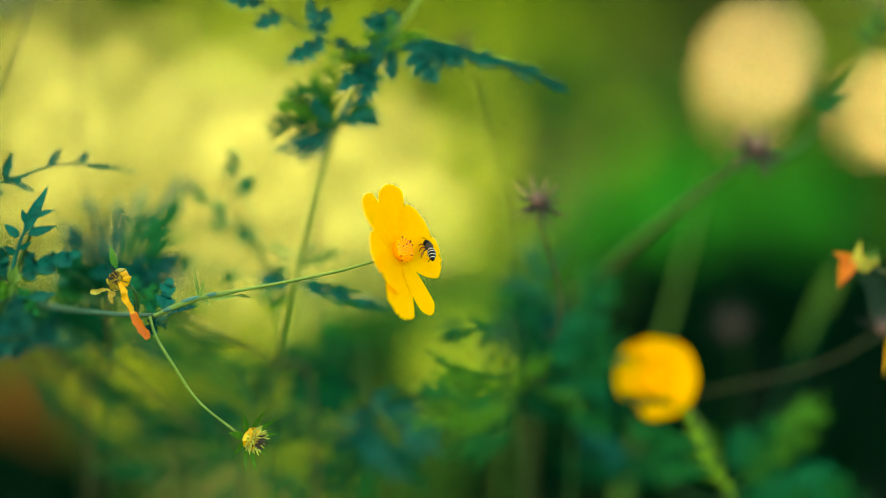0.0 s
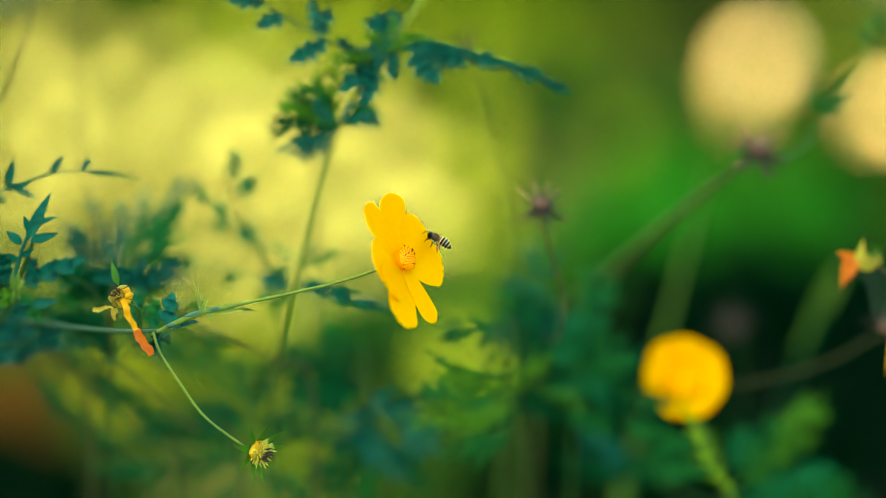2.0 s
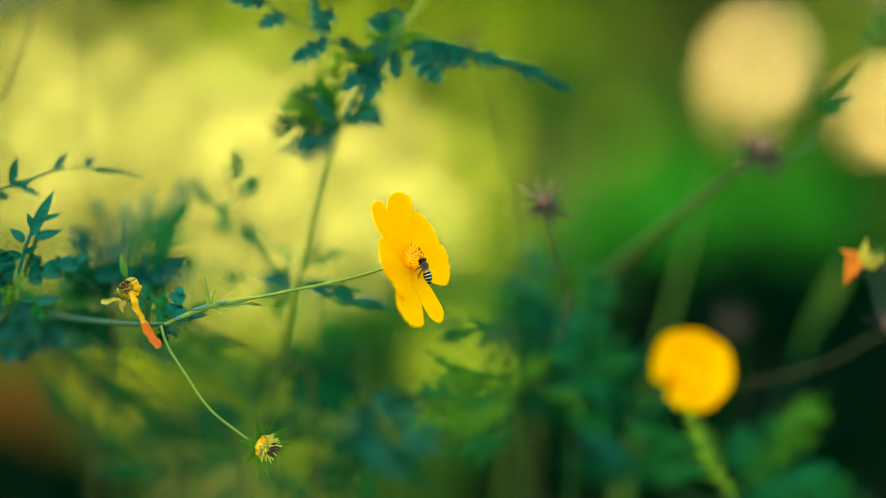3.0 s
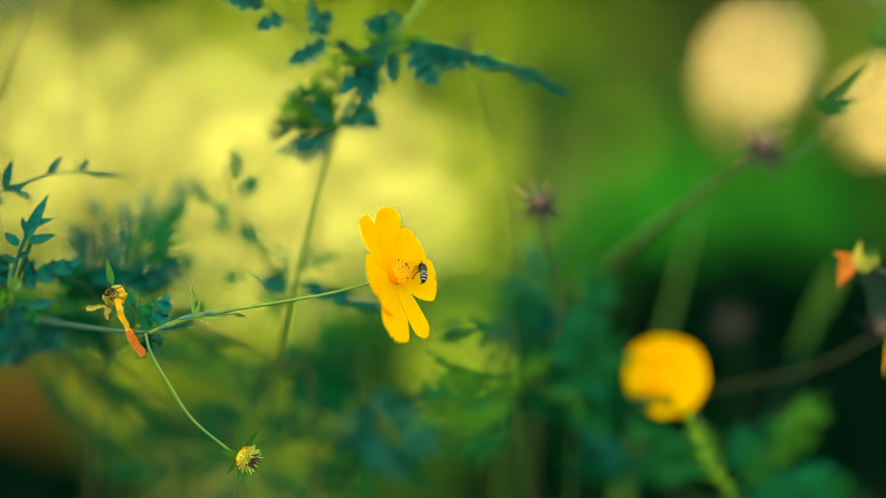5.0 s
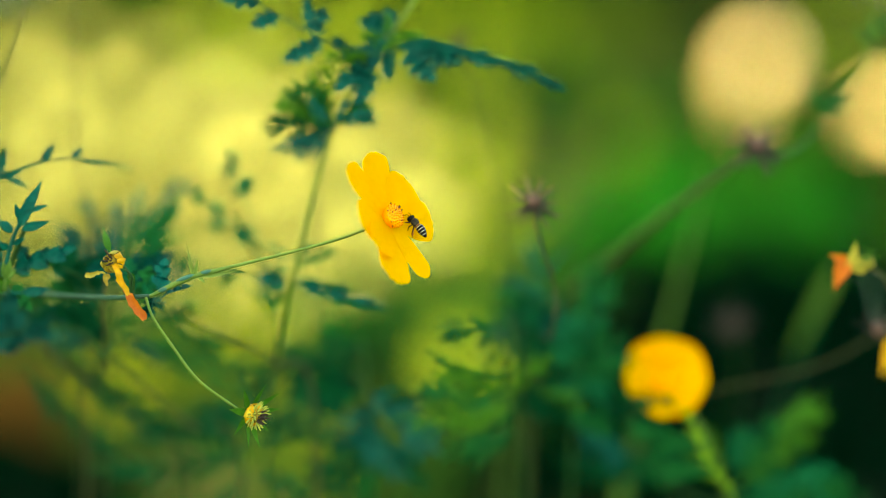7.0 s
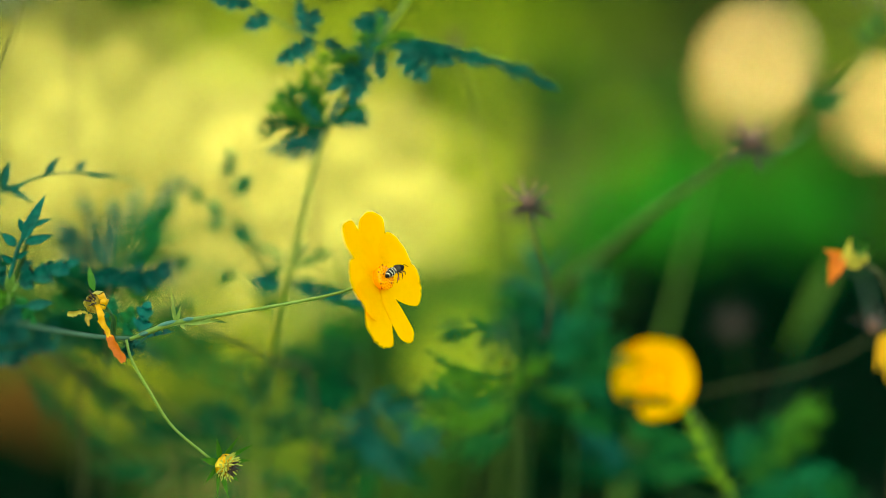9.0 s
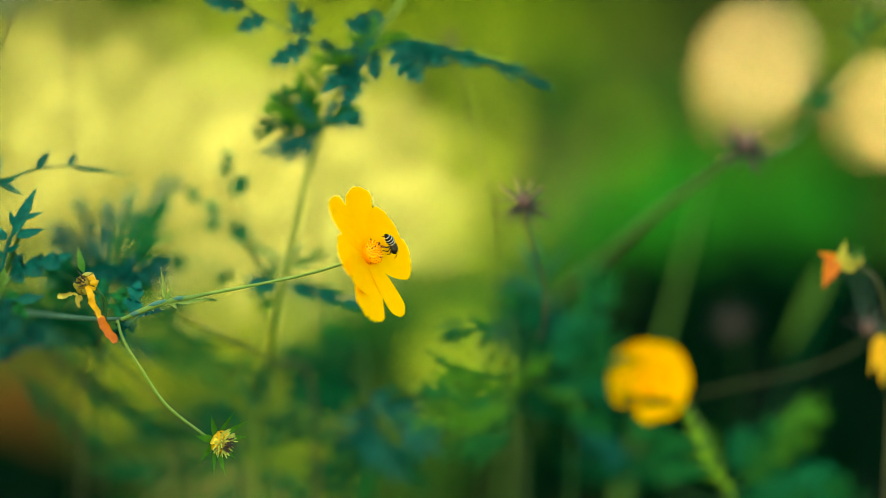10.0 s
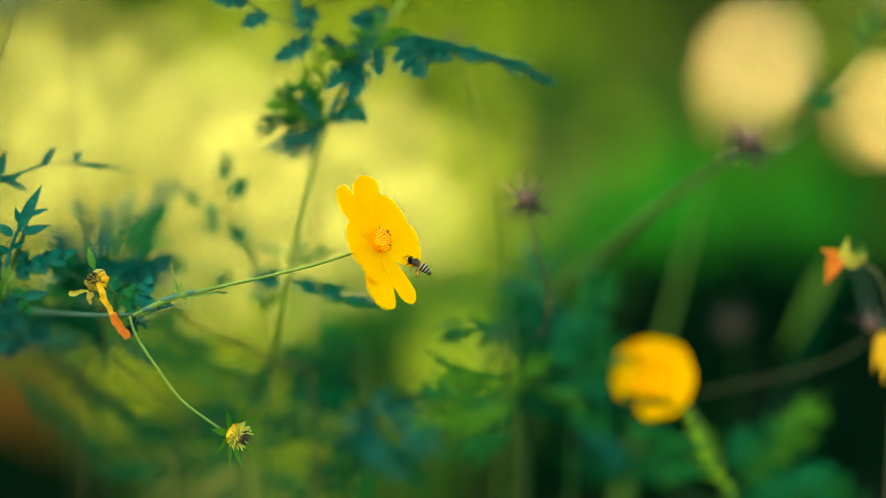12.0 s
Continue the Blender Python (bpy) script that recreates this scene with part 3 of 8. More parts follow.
stone(*(-0.3266, 1.8906, 0.0231)[:2], 0.022, STONE_ROSE, "small rose-brown pebble on the soil", 4, 0.8)
stone(*(-0.2464, 1.7911, 0.0339)[:2], 0.024, STONE_ROSE, "small rose-brown pebble on the soil", 5, 0.8)


# ---- cosmos plants ----
def stalk(parent, points, r0, r1, material, name="stem", root=False, label="", profile=None):
    pts = list(points)
    if root:  # down into the soil, in a slow bow
        x, y, z = pts[-1]
        pts += [(x * 1.02 - 0.004, y + 0.01, z * 0.5), (x * 1.03, y + 0.015, -0.03)]
    bm = bmesh.new()
    tube(bm, pts, r0, r1, 8, 6, profile)
    return part(name, bm, material, parent, label)


def petal_mesh(length, width, seed, material, cup=0.25):
    """A cosmos petal along +x: narrow claw, broad blade with faint pleats, a blunt toothed tip, and its thickness."""
    r = random.Random(seed)
    bm = bmesh.new()
    nx, ny = 22, 12
    tips = [r.uniform(-0.022, 0.006) for _ in range(ny + 1)]
    for k in (4, 8):
        tips[k] -= r.uniform(0.012, 0.035)
    layers = []
    for side in (0, 1):
        grid = []
        for i in range(nx + 1):
            s = i / nx
            w = width / 2 * (0.44 + 0.56 * math.sin(math.pi / 2 * min(1, s * 1.5)) ** 0.9)
            if s > 0.72:
                w *= 1 - ((s - 0.72) / 0.28) ** 3.4 * 0.46
            row = []
            for j in range(ny + 1):
                q = 2 * j / ny - 1
                x = length * s * (1 + (tips[j] - 0.05 * q * q) * s ** 4)
                z = cup * length * (s ** 1.6) * 0.2 + 0.05 * w * q * q - 0.002 * length * math.cos(q * 11) * s + 0.006 * length * noise.noise((s * 3, q * 2, seed))
                row.append(bm.verts.new((x, w * q, z - side * 0.00012 * (length / 0.026))))
            grid.append(row)
        layers.append(grid)
    for side, grid in enumerate(layers):
        for a, b in zip(grid, grid[1:]):
            for k in range(ny):
                f = (a[k], a[k + 1], b[k + 1], b[k])
                bm.faces.new(f if side == 0 else f[::-1]).smooth = True
    top, low = layers
    edge = lambda g: [r_[0] for r_ in g] + g[-1][1:] + [r_[-1] for r_ in g[-2::-1]]
    a, b = edge(top), edge(low)
    for k in range(len(a) - 1):
        bm.faces.new((a[k], b[k], b[k + 1], a[k + 1]))
        for one in (a, b):
            bm.edges.get((one[k], one[k + 1])).smooth = False
    return mesh_of(bm, material, False)


PETALS = [petal_mesh(0.0255, w, 30 + k, PETAL) for k, w in enumerate((0.0190, 0.0180, 0.0200, 0.0185))]


def flower_head(parent, m, angles, rise=20.0, scale=1.0, label="", florets=70, name="flower"):
    """A yellow cosmos flower with its axis along +z of m (in its parent's space), the stalk's end at the origin."""
    bm = bmesh.new()
    tube(bm, [(0, 0, -0.001), (0, 0, 0.002), (0, 0, 0.0030), (0, 0, 0.0042)], 0.0007, 0.0007, 14, 4, lambda s: 0.9 + 3.6 * math.sin(s * math.pi / 2) ** 2.2)
    head = new(name, mesh_of(bm, STEM))
    head.parent, head.matrix_basis = parent, m @ Matrix.Scale(scale, 4)
    tagged(head, label)
    bract = bmesh.new()
    blade(bract, Matrix(), 0.0065, 0.0020, 0.05, 0.3, 5)
    bract_mesh = mesh_of(bract, STEM)
    for k in range(8):
        placed("sepal", bract_mesh, pose(0, 0, 0.0022, 0, 0, k * 45 + 20) @ pose(0.0024, 0, 0, 0, -6), head)
    for k, (a, size, lift, wide) in enumerate(angles):
        placed("petal", PETALS[k % 4], pose(0, 0, 0.0046 - 0.00015 * (k % 2), 0, 0, a) @ pose(0.0028, 0, 0, 0, -(rise + lift)) @ Matrix.Diagonal((size, size * wide, size, 1)), head)
    bm = bmesh.new()
    ellipsoid(bm, pose(0, 0, 0.0071) @ Matrix.Diagonal((0.0046, 0.0046, 0.0018, 1)))
    tube(bm, [(0, 0, 0.0040), (0, 0, 0.0055), (0, 0, 0.0071)], 0.0038, 0.0045, 16, 2)
    part("disc", bm, DISC, head, "domed orange disc of florets", True)
    r = random.Random(8)
    bm = bmesh.new()
    tube(bm, [(0, 0, -0.0002), (0.0001, 0, 0.0002), (0.0001, 0, 0.0004)], 0.00030, 0.00024, 6, 2)
    style = mesh_of(bm, STYLE)
    bm = bmesh.new()
    ellipsoid(bm, pose(0, 0, 0.0005) @ Matrix.Diagonal((0.00028, 0.00028, 0.00036, 1)), 8, 6)
    anther = mesh_of(bm, ANTHER)
    for k in range(florets):
        rad = math.sqrt((k + 0.5) / florets)
        a = k * 2.39996
        d = Vector((rad * math.cos(a), rad * math.sin(a), math.sqrt(max(0, 1.0 - rad * rad))))
        p = Vector((d.x * 0.0046, d.y * 0.0046, 0.0071 + d.z * 0.0018))
        q = Vector((d.x, d.y, d.z + 0.2)).to_track_quat("Z", "Y").to_matrix().to_4x4()
        floret = placed("floret", style, Matrix.Translation(p) @ q @ pose(0, 0, 0, r.uniform(-12, 12), r.uniform(-12, 12), r.uniform(0, 360)), head)
        if r.random() < 0.2:
            placed("anther", anther, Matrix.Translation(p) @ q @ pose(0.0002, 0, 0.0002, r.uniform(-15, 15), r.uniform(-15, 15)), head)
    return head


def seed_head(parent, place, way, size, core, seeds, count=14, name="seed_head", label="", spread=75, length=1.0, heart=None, knob=0.32, tint=None):
    """A ripe seed head: a knob with narrow seeds that stand out all round."""
    bm = bmesh.new()
    ellipsoid(bm, Matrix.Diagonal((size * knob, size * knob, size * knob * 1.15, 1)))
    for v in bm.verts:
        v.co *= 1 + 0.18 * noise.noise(v.co * (9 / size))
    q = Vector(way).to_track_quat("Z", "Y").to_matrix().to_4x4()
    head = new(name, mesh_of(bm, core))
    head.parent, head.matrix_basis = parent, Matrix.Translation(Vector(place) - ORIGIN[parent]) @ q
    tagged(head, label)
    bm = bmesh.new()
    L = size * length
    tube(bm, [(0, 0, 0), (0.03 * L, 0, 0.4 * L), (0, 0, 0.8 * L), (-0.06 * L, 0, L)], 0.052 * size, 0.012 * size, 5, 3)
    one = mesh_of(bm, seeds)
    inner = one.copy()
    if heart or tint:
        inner.materials[0] = heart or tint
    # Dark knob drawn in place of the shade inside the hollow head.
    if heart:
        bm = bmesh.new()
        ellipsoid(bm, pose(size * 0.03, 0, size * 0.27) @ Matrix.Diagonal((size * 0.15, size * 0.12, size * 0.16, 1)), 10, 8)
        part("heart", bm, heart, head, "dark brown knob drawn as shade in the hollow of the seed head", True)
    r = random.Random(count)
    for k in range(count):
        s = (k + 0.5) / count
        m = pose(0, 0, 0, 0, 0, k * 137.5) @ pose(0, 0, 0, 0, spread * math.sqrt(s) + r.uniform(-8, 8)) @ pose(0, 0, size * knob * 0.78)
        placed("seed", inner if k < count // (4 if tint else 5) else one, m @ Matrix.Scale(r.uniform(0.75, 1.1), 4), head)
    return head


def dry_cup(parent, m, radius, length, kinds, seed, count=9, close=0.75):
    """A shrivelled cup of curled dry petals round +z of m; kinds: a material for each angle in turn."""
    r = random.Random(seed)
    for k in range(count):
        a = k * math.tau / count
        bm = bmesh.new()
        rows = []
        tall, wide = length * r.uniform(0.8, 1.15), radius * 3.0 / count * 1.6 * r.uniform(0.8, 1.2)
        for i in range(9):
            s = i / 8
            rad = radius * (0.30 + close * math.sin(math.pi * (0.08 + 0.78 * s)))
            w = wide * (0.35 + 0.75 * math.sin(math.pi * min(1, 0.15 + 0.75 * s)))
            row = []
            for q in (-1, -0.5, 0, 0.5, 1):
                t = a + q * w / max(rad, radius * 0.5) * 0.6
                p = Vector((rad * math.cos(t), rad * math.sin(t), tall * s - 0.12 * tall * q * q * s))
                row.append(bm.verts.new(m @ (p + 0.14 * radius * noise.noise_vector(p * (1.6 / radius) + Vector((seed, k, 0))))))
            rows.append(row)
        for x, y in zip(rows, rows[1:]):
            for q in range(4):
                bm.faces.new((x[q], x[q + 1], y[q + 1], y[q]))
        part("withered_petal", bm, kinds[k % len(kinds)], parent, "", True)


def frame_of(normal, up):
    z = Vector(normal).normalized()
    x = Vector(up)
    x = (x - z * x.dot(z)).normalized()
    return Matrix((x, z.cross(x), z)).transposed().to_4x4()


def broad_leaf(parent, a, b, half, lobes, material, seed, tilt=0.0, lean=0.10):
    """One broad lobed leaf from a to b, turned by tilt degrees about its rib."""
    bm = bmesh.new()
    m = aim(a, between(a, b), TO_EYE) @ pose(0, 0, 0, tilt)
    L = between(a, b).length
    lamina(bm, m, L, half, lobes, seed, 0.10, 0.25, lean)
    tube(bm, [m @ Vector((L * q, 0, -0.10 * L * q * q + 0.04 * L * math.sin(q * 5 + seed))) for q in (0, 0.3, 0.6, 0.9)], 0.02 * L, 0.006 * L, 5, 2)
    return part("leaf", bm, material, parent)


# the plant with the flower that the bee visits
hero = thing("flowering_cosmos", (-0.1072, -0.0019, 0.5684), "yellow cosmos with one open flower and one withered flower", "plant")
flower_stalk = stalk(hero, [(-0.0198, 0.0012, 0.5909), (-0.0265, 0.0009, 0.5882), (-0.0384, 0.0003, 0.5849), (-0.0550, -0.0003, 0.5815), (-0.0738, -0.0009, 0.5781), (-0.0905, -0.0014, 0.5751), (-0.0990, -0.0017, 0.5718), (-0.1067, -0.0019, 0.5686)], 0.0005, 0.0007, STEM, "flower_stalk", label="thin arched pale green stalk")
stalk(hero, [(-0.1059, -0.0019, 0.5688), (-0.1215, 0.0100, 0.5670), (-0.1456, 0.0379, 0.5642), (-0.1692, 0.0678, 0.5619), (-0.1966, 0.0873, 0.5565), (-0.2201, 0.0921, 0.5187)], 0.0008, 0.0014, STEM_BLOOM, "stem", True)
stalk(hero, [(-0.1082, -0.0019, 0.5684), (-0.1058, -0.0038, 0.5612), (-0.0990, -0.0065, 0.5506), (-0.0898, -0.0083, 0.5375), (-0.0755, -0.0080, 0.5255)], 0.00055, 0.0005, STEM, "side_stalk")
stalk(hero, [(-0.1106, -0.0045, 0.5642), (-0.1128, -0.0054, 0.5722), (-0.1130, -0.0047, 0.5773), (-0.1160, -0.0022, 0.5811)], 0.0006, 0.0005, STEM_DARK, "side_stalk")
stalk(flower_stalk, [(-0.0734, -0.0009, 0.5782), (-0.0810, -0.0016, 0.5768), (-0.0904, -0.0018, 0.5750), (-0.0988, -0.0016, 0.5719), (-0.1061, -0.0019, 0.5688)], 0.0009, 0.0013, STEM, "node_sheath", profile=lambda s: 0.35 + 0.65 * math.sin(math.pi * s) ** 0.5)
stalk(flower_stalk, [(-0.0966, -0.0022, 0.5738), (-0.0928, -0.0022, 0.5748), (-0.0891, -0.0022, 0.5759)], 0.0009, 0.0009, STEM_WAX, "node_sheath", label="waxy blue-green swelling at the node", profile=lambda s: 0.25 + 0.75 * math.sin(math.pi * s) ** 0.7)
stalk(flower_stalk, [(-0.0874, -0.0022, 0.5761), (-0.0853, -0.0022, 0.5765), (-0.0832, -0.0022, 0.5769)], 0.0009, 0.0009, STEM_WAX, "node_sheath", label="waxy blue-green swelling at the node", profile=lambda s: 0.25 + 0.75 * math.sin(math.pi * s) ** 0.7)
stalk(flower_stalk, [(-0.1035, -0.0022, 0.5704), (-0.1017, -0.0022, 0.5708), (-0.0998, -0.0022, 0.5714)], 0.0009, 0.0009, STEM_WAX, "node_sheath", label="waxy blue-green swelling at the node", profile=lambda s: 0.25 + 0.75 * math.sin(math.pi * s) ** 0.7)
bm = bmesh.new()
blade(bm, aim((-0.0759, -0.0030, 0.5766), between((-0.0759, -0.0030, 0.5766), (-0.0697, -0.0030, 0.5754)), TO_EYE), 0.0060, 0.0011, 0.02, 0.4)
part("bract", bm, STEM_DARK, flower_stalk, "thin dark pointed bract")
FLOWER_AXIS = (0.798, -0.509, 0.323)
FLOWER_UP = (-0.310, 0.132, 0.941)
FLOWER_AT = (-0.0198, 0.0012, 0.5909)
flower = flower_head(hero, Matrix.Translation(between(ORIGIN[hero], FLOWER_AT)) @ frame_of(FLOWER_AXIS, FLOWER_UP),
                     [(38, 1.035, 0, 0.58), (357, 0.886, 0, 1.02), (300, 0.667, 0, 1.34), (250, 0.757, 0, 1.16), (184, 0.925, 0, 0.58), (142, 1.043, 0, 0.86), (115, 0.745, 3, 1.00), (83, 0.804, 2, 1.05)],
                     6.5,
                     label="open yellow cosmos flower with eight petals")
# withered flower
head = seed_head(hero, (-0.1193, -0.0018, 0.5822), (-0.350, -0.880, 0.300), 0.0095, SEED_YELLOW, SEED_DARK, 7, "withered_flower", "dried yellow-brown flower head", 40, 0.5, knob=0.22)
r = random.Random(2)
for a, b, w, m in (((-0.1217, -0.0060, 0.5790), (-0.1293, -0.0080, 0.5785), 0.0023, PETAL_DRY), ((-0.1186, -0.0060, 0.5817), (-0.1137, -0.0080, 0.5703), 0.0026, PETAL_OLD), ((-0.1150, -0.0060, 0.5721), (-0.1081, -0.0080, 0.5607), 0.0031, PETAL_ORANGE), ((-0.1211, -0.0060, 0.5788), (-0.1215, -0.0080, 0.5749), 0.0020, SEED_YELLOW), ((-0.1181, -0.0060, 0.5817), (-0.1147, -0.0080, 0.5720), 0.0020, PETAL_OLD)):
    bm = bmesh.new()
    blade(bm, aim(a, between(a, b), TO_EYE), between(a, b).length, w, 0.08, 0.5, 10, lambda s: 0.35 + 0.65 * math.sin(math.pi * min(1, s * 0.8 + 0.12)))
    for v in bm.verts:
        v.co += 0.0009 * noise.noise_vector(v.co * 330) + 0.0006 * noise.noise_vector(v.co * 900)
    part("withered_petal", bm, m, hero)
dry_cup(head, pose(0, 0, -0.0036), 0.0041, 0.0066, (PETAL_OLD, PETAL_OLD, PETAL_DRY, SEED_YELLOW, SEED_YELLOW, PETAL_DRY, SEED_YELLOW, PETAL_DRY, PETAL_OLD), 3)
stalk(hero, [(-0.1171, -0.0050, 0.5799), (-0.1136, -0.0060, 0.5790), (-0.1118, -0.0060, 0.5759), (-0.1123, -0.0040, 0.5694)], 0.00035, 0.0005, STEM_DARK, "shrivelled_sepal")
for a, b in (((-0.1209, 0.0040, 0.5852), (-0.1271, 0.0220, 0.5938)), ((-0.1138, -0.0006, 0.5777), (-0.1121, -0.0004, 0.5724))):
    bm = bmesh.new()
    blade(bm, aim(a, between(a, b), TO_EYE), between(a, b).length, 0.0026, 0.1, 0.4)
    part("sepal", bm, LEAF_FRESH, hero)
# green seed head with sepals
fruit = seed_head(hero, (-0.0701, -0.0083, 0.5234), (0.800, -0.570, -0.190), 0.0100, SEED_YELLOW, SEED_PALE, 70, "seed_head", "young yellow seed head with green sepals", 86, 0.36, SEED_DARK, 0.30)
dry_cup(fruit, pose(0, 0, -0.0030), 0.0044, 0.0056, (PETAL_OLD, SEED_GOLD, PETAL_OLD), 7, 9, 0.70)
for k in range(9):
    a = k * math.tau / 9
    bm = bmesh.new()
    blade(bm, pose(0.0012 * math.cos(a), 0.0012 * math.sin(a), -0.0025, 0, 0, math.degrees(a)) @ pose(0.001, 0, 0, 0, -12 + 14 * math.sin(5 * k)), 0.0118, 0.0026, -0.10, 0.3)
    part("sepal", bm, LEAF_FRESH, fruit, "", True)
# the joint on the stalk
for a, b, w in (((-0.0897, -0.0023, 0.5749), (-0.0925, 0.0016, 0.5882), 0.0010), ((-0.0897, -0.0023, 0.5749), (-0.0878, -0.0023, 0.5821), 0.0013), ((-0.0897, -0.0023, 0.5753), (-0.0917, -0.0024, 0.5817), 0.0012), ((-0.0858, -0.0024, 0.5747), (-0.0719, -0.0041, 0.5769), 0.0012), ((-0.0880, -0.0014, 0.5748), (-0.0856, -0.0047, 0.5728), 0.0014), ((-0.0759, -0.0010, 0.5774), (-0.0913, -0.0035, 0.5741), 0.0018)):
    bm = bmesh.new()
    blade(bm, aim(a, between(a, b), TO_EYE), between(a, b).length, w, 0.05, 0.5)
    part("small_leaf", bm, STEM, flower_stalk)
broad_leaf(hero, (-0.1055, 0.0120, 0.5686), (-0.1024, 0.0160, 0.5804), 0.0046, 2, LEAF, 3)
broad_leaf(hero, (-0.1114, 0.0220, 0.5656), (-0.1104, 0.0260, 0.5767), 0.0044, 2, LEAF_MID, 5)
broad_leaf(hero, (-0.1183, 0.0340, 0.5644), (-0.1199, 0.0380, 0.5784), 0.0046, 3, LEAF_SEA, 7)
broad_leaf(hero, (-0.1080, 0.0100, 0.5664), (-0.1104, 0.0140, 0.5579), 0.0036, 2, LEAF, 9)
broad_leaf(hero, (-0.1130, 0.0180, 0.5663), (-0.1048, 0.0220, 0.5730), 0.0036, 2, LEAF_SEA, 14)
broad_leaf(hero, (-0.1032, 0.0160, 0.5686), (-0.1069, 0.0200, 0.5733), 0.003, 2, LEAF, 15)
leaf(LEAVES_BROAD, hero, (-0.0905, -0.0014, 0.5724), (-0.1048, 0.0040, 0.5678), 60, 0.5)
leaf(LEAVES, hero, (-0.1094, 0.0019, 0.5667), (-0.1022, 0.0075, 0.5636), 0, 0.8)


def cosmos(base, label):
    return thing("cosmos_plant", base, label, "plant", "cosmos plants round the flower")


def frond(parent, rib, blades, material=LEAF, r0=0.0006, lobed=True):
    """One cut leaf: a rib along given points with separate pointed blades (foot, tip, width)."""
    bm = bmesh.new()
    tube(bm, rib, r0, r0 * 0.5, 6, 4)
    for k, (a, b, w) in enumerate(blades):
        m = aim(a, between(a, b), TO_EYE) @ pose(0, 0, 0, 25 * math.sin(k * 2.3))
        L = between(a, b).length
        if lobed:
            lamina(bm, m, L * 1.05, w * 0.95, 2 if L < 0.012 else 3, k + len(blades))
        else:
            blade(bm, m, L, w, 0.12, 0.35, 8, lambda s: math.sin(math.pi * s ** 0.8) + 0.12 * (1 - s))
    return part("leaf", bm, material, parent)


def plume(parent, a, b, count, reach, width, material, seed, bow=0.15, spread=38):
    """A feathery leaf from a to b: narrow blades in uneven pairs along a bowed rib."""
    r = random.Random(seed)
    a, b = Vector(a), Vector(b)
    along = b - a
    m0 = aim(a, along, TO_EYE)
    L = along.length
    spine = lambda s: m0 @ Vector((L * s, bow * L * math.sin(math.pi * s) * 0.6, 0.05 * L * math.sin(2 * s)))
    bm = bmesh.new()
    tube(bm, [spine(q / 4) for q in range(5)], 0.0006, 0.0003, 6, 3)
    for k in range(count):
        s = 0.12 + 0.82 * k / count + r.uniform(-0.03, 0.03)
        for sign in (1, -1):
            if r.random() < 0.12:
                continue
            d = (spine(min(1, s + 0.05)) - spine(s - 0.05)).normalized()
            m = aim(spine(s), d, TO_EYE) @ pose(0, 0, 0, r.uniform(-30, 30), r.uniform(-12, 12), sign * r.uniform(spread - 12, spread + 14))
            q = reach * (0.45 + 0.75 * math.sin(math.pi * (0.15 + 0.75 * s))) * r.uniform(0.7, 1.15)
            blade(bm, m, q, width * r.uniform(0.8, 1.2), 0.12 * sign, 0.3, 6)
            if r.random() < 0.55:
                blade(bm, m @ Matrix.Translation((q * 0.4, 0, 0)) @ pose(0, 0, 0, 0, 0, -sign * r.uniform(20, 40)), q * 0.5, width * 0.7, 0.1, 0.3, 5)
    blade(bm, aim(spine(0.95), along, TO_EYE), reach * 0.7, width, 0.1, 0.3, 6)
    return part("leaf", bm, material, parent)


def spray(parent, a, b, count, reach, kinds, seed, width=0.7, up=0.5):
    """Leaves that spread from the stem between a and b."""
    r = random.Random(seed)
    for _ in range(count):
        foot = Vector(a).lerp(Vector(b), r.random())
        t = r.uniform(-0.3, math.pi + 0.3)
        way = Vector((math.cos(t), r.uniform(-0.4, 0.4), math.sin(t) * up + r.uniform(-0.15, 0.25)))
        leaf(kinds, parent, foot, foot + way * reach * r.uniform(0.6, 1.2), r.uniform(-40, 40), width)


BLUE = "cosmos plant with blue-green feathery leaves"
# tall plant behind the flower
tall = cosmos((-0.0731, 0.0800, 0.5046), "tall cosmos plant with deeply cut blue-green leaves")
stalk(tall, [(-0.0054, 0.0800, 0.6917), (-0.0111, 0.0784, 0.6805), (-0.0212, 0.0766, 0.6671), (-0.0325, 0.0744, 0.6514), (-0.0419, 0.0778, 0.6330), (-0.0478, 0.0756, 0.6173), (-0.0555, 0.0712, 0.5857), (-0.0616, 0.0733, 0.5647), (-0.0689, 0.1042, 0.5331), (-0.0825, 0.1875, 0.4796)], 0.0009, 0.0012, STEM_OLIVE, root=True)
W = 0.0044
frond(tall, [(-0.0235, 0.0758, 0.6615), (-0.0324, 0.0739, 0.6622), (-0.0458, 0.0715, 0.6668), (-0.0635, 0.0698, 0.6762), (-0.0790, 0.0690, 0.6851)],
      [((-0.0458, 0.0715, 0.6668), (-0.0611, 0.0655, 0.6599), 0.0059), ((-0.0492, 0.0717, 0.6682), (-0.0458, 0.0733, 0.6795), W), ((-0.0503, 0.0718, 0.6695), (-0.0537, 0.0737, 0.6828), W), ((-0.0635, 0.0698, 0.6762), (-0.0741, 0.0673, 0.6728), 0.0051), ((-0.0702, 0.0704, 0.6807), (-0.0868, 0.0689, 0.6843), W), ((-0.0348, 0.0759, 0.6621), (-0.0426, 0.0745, 0.6671), W), ((-0.0303, 0.0759, 0.6621), (-0.0396, 0.0726, 0.6605), W)])
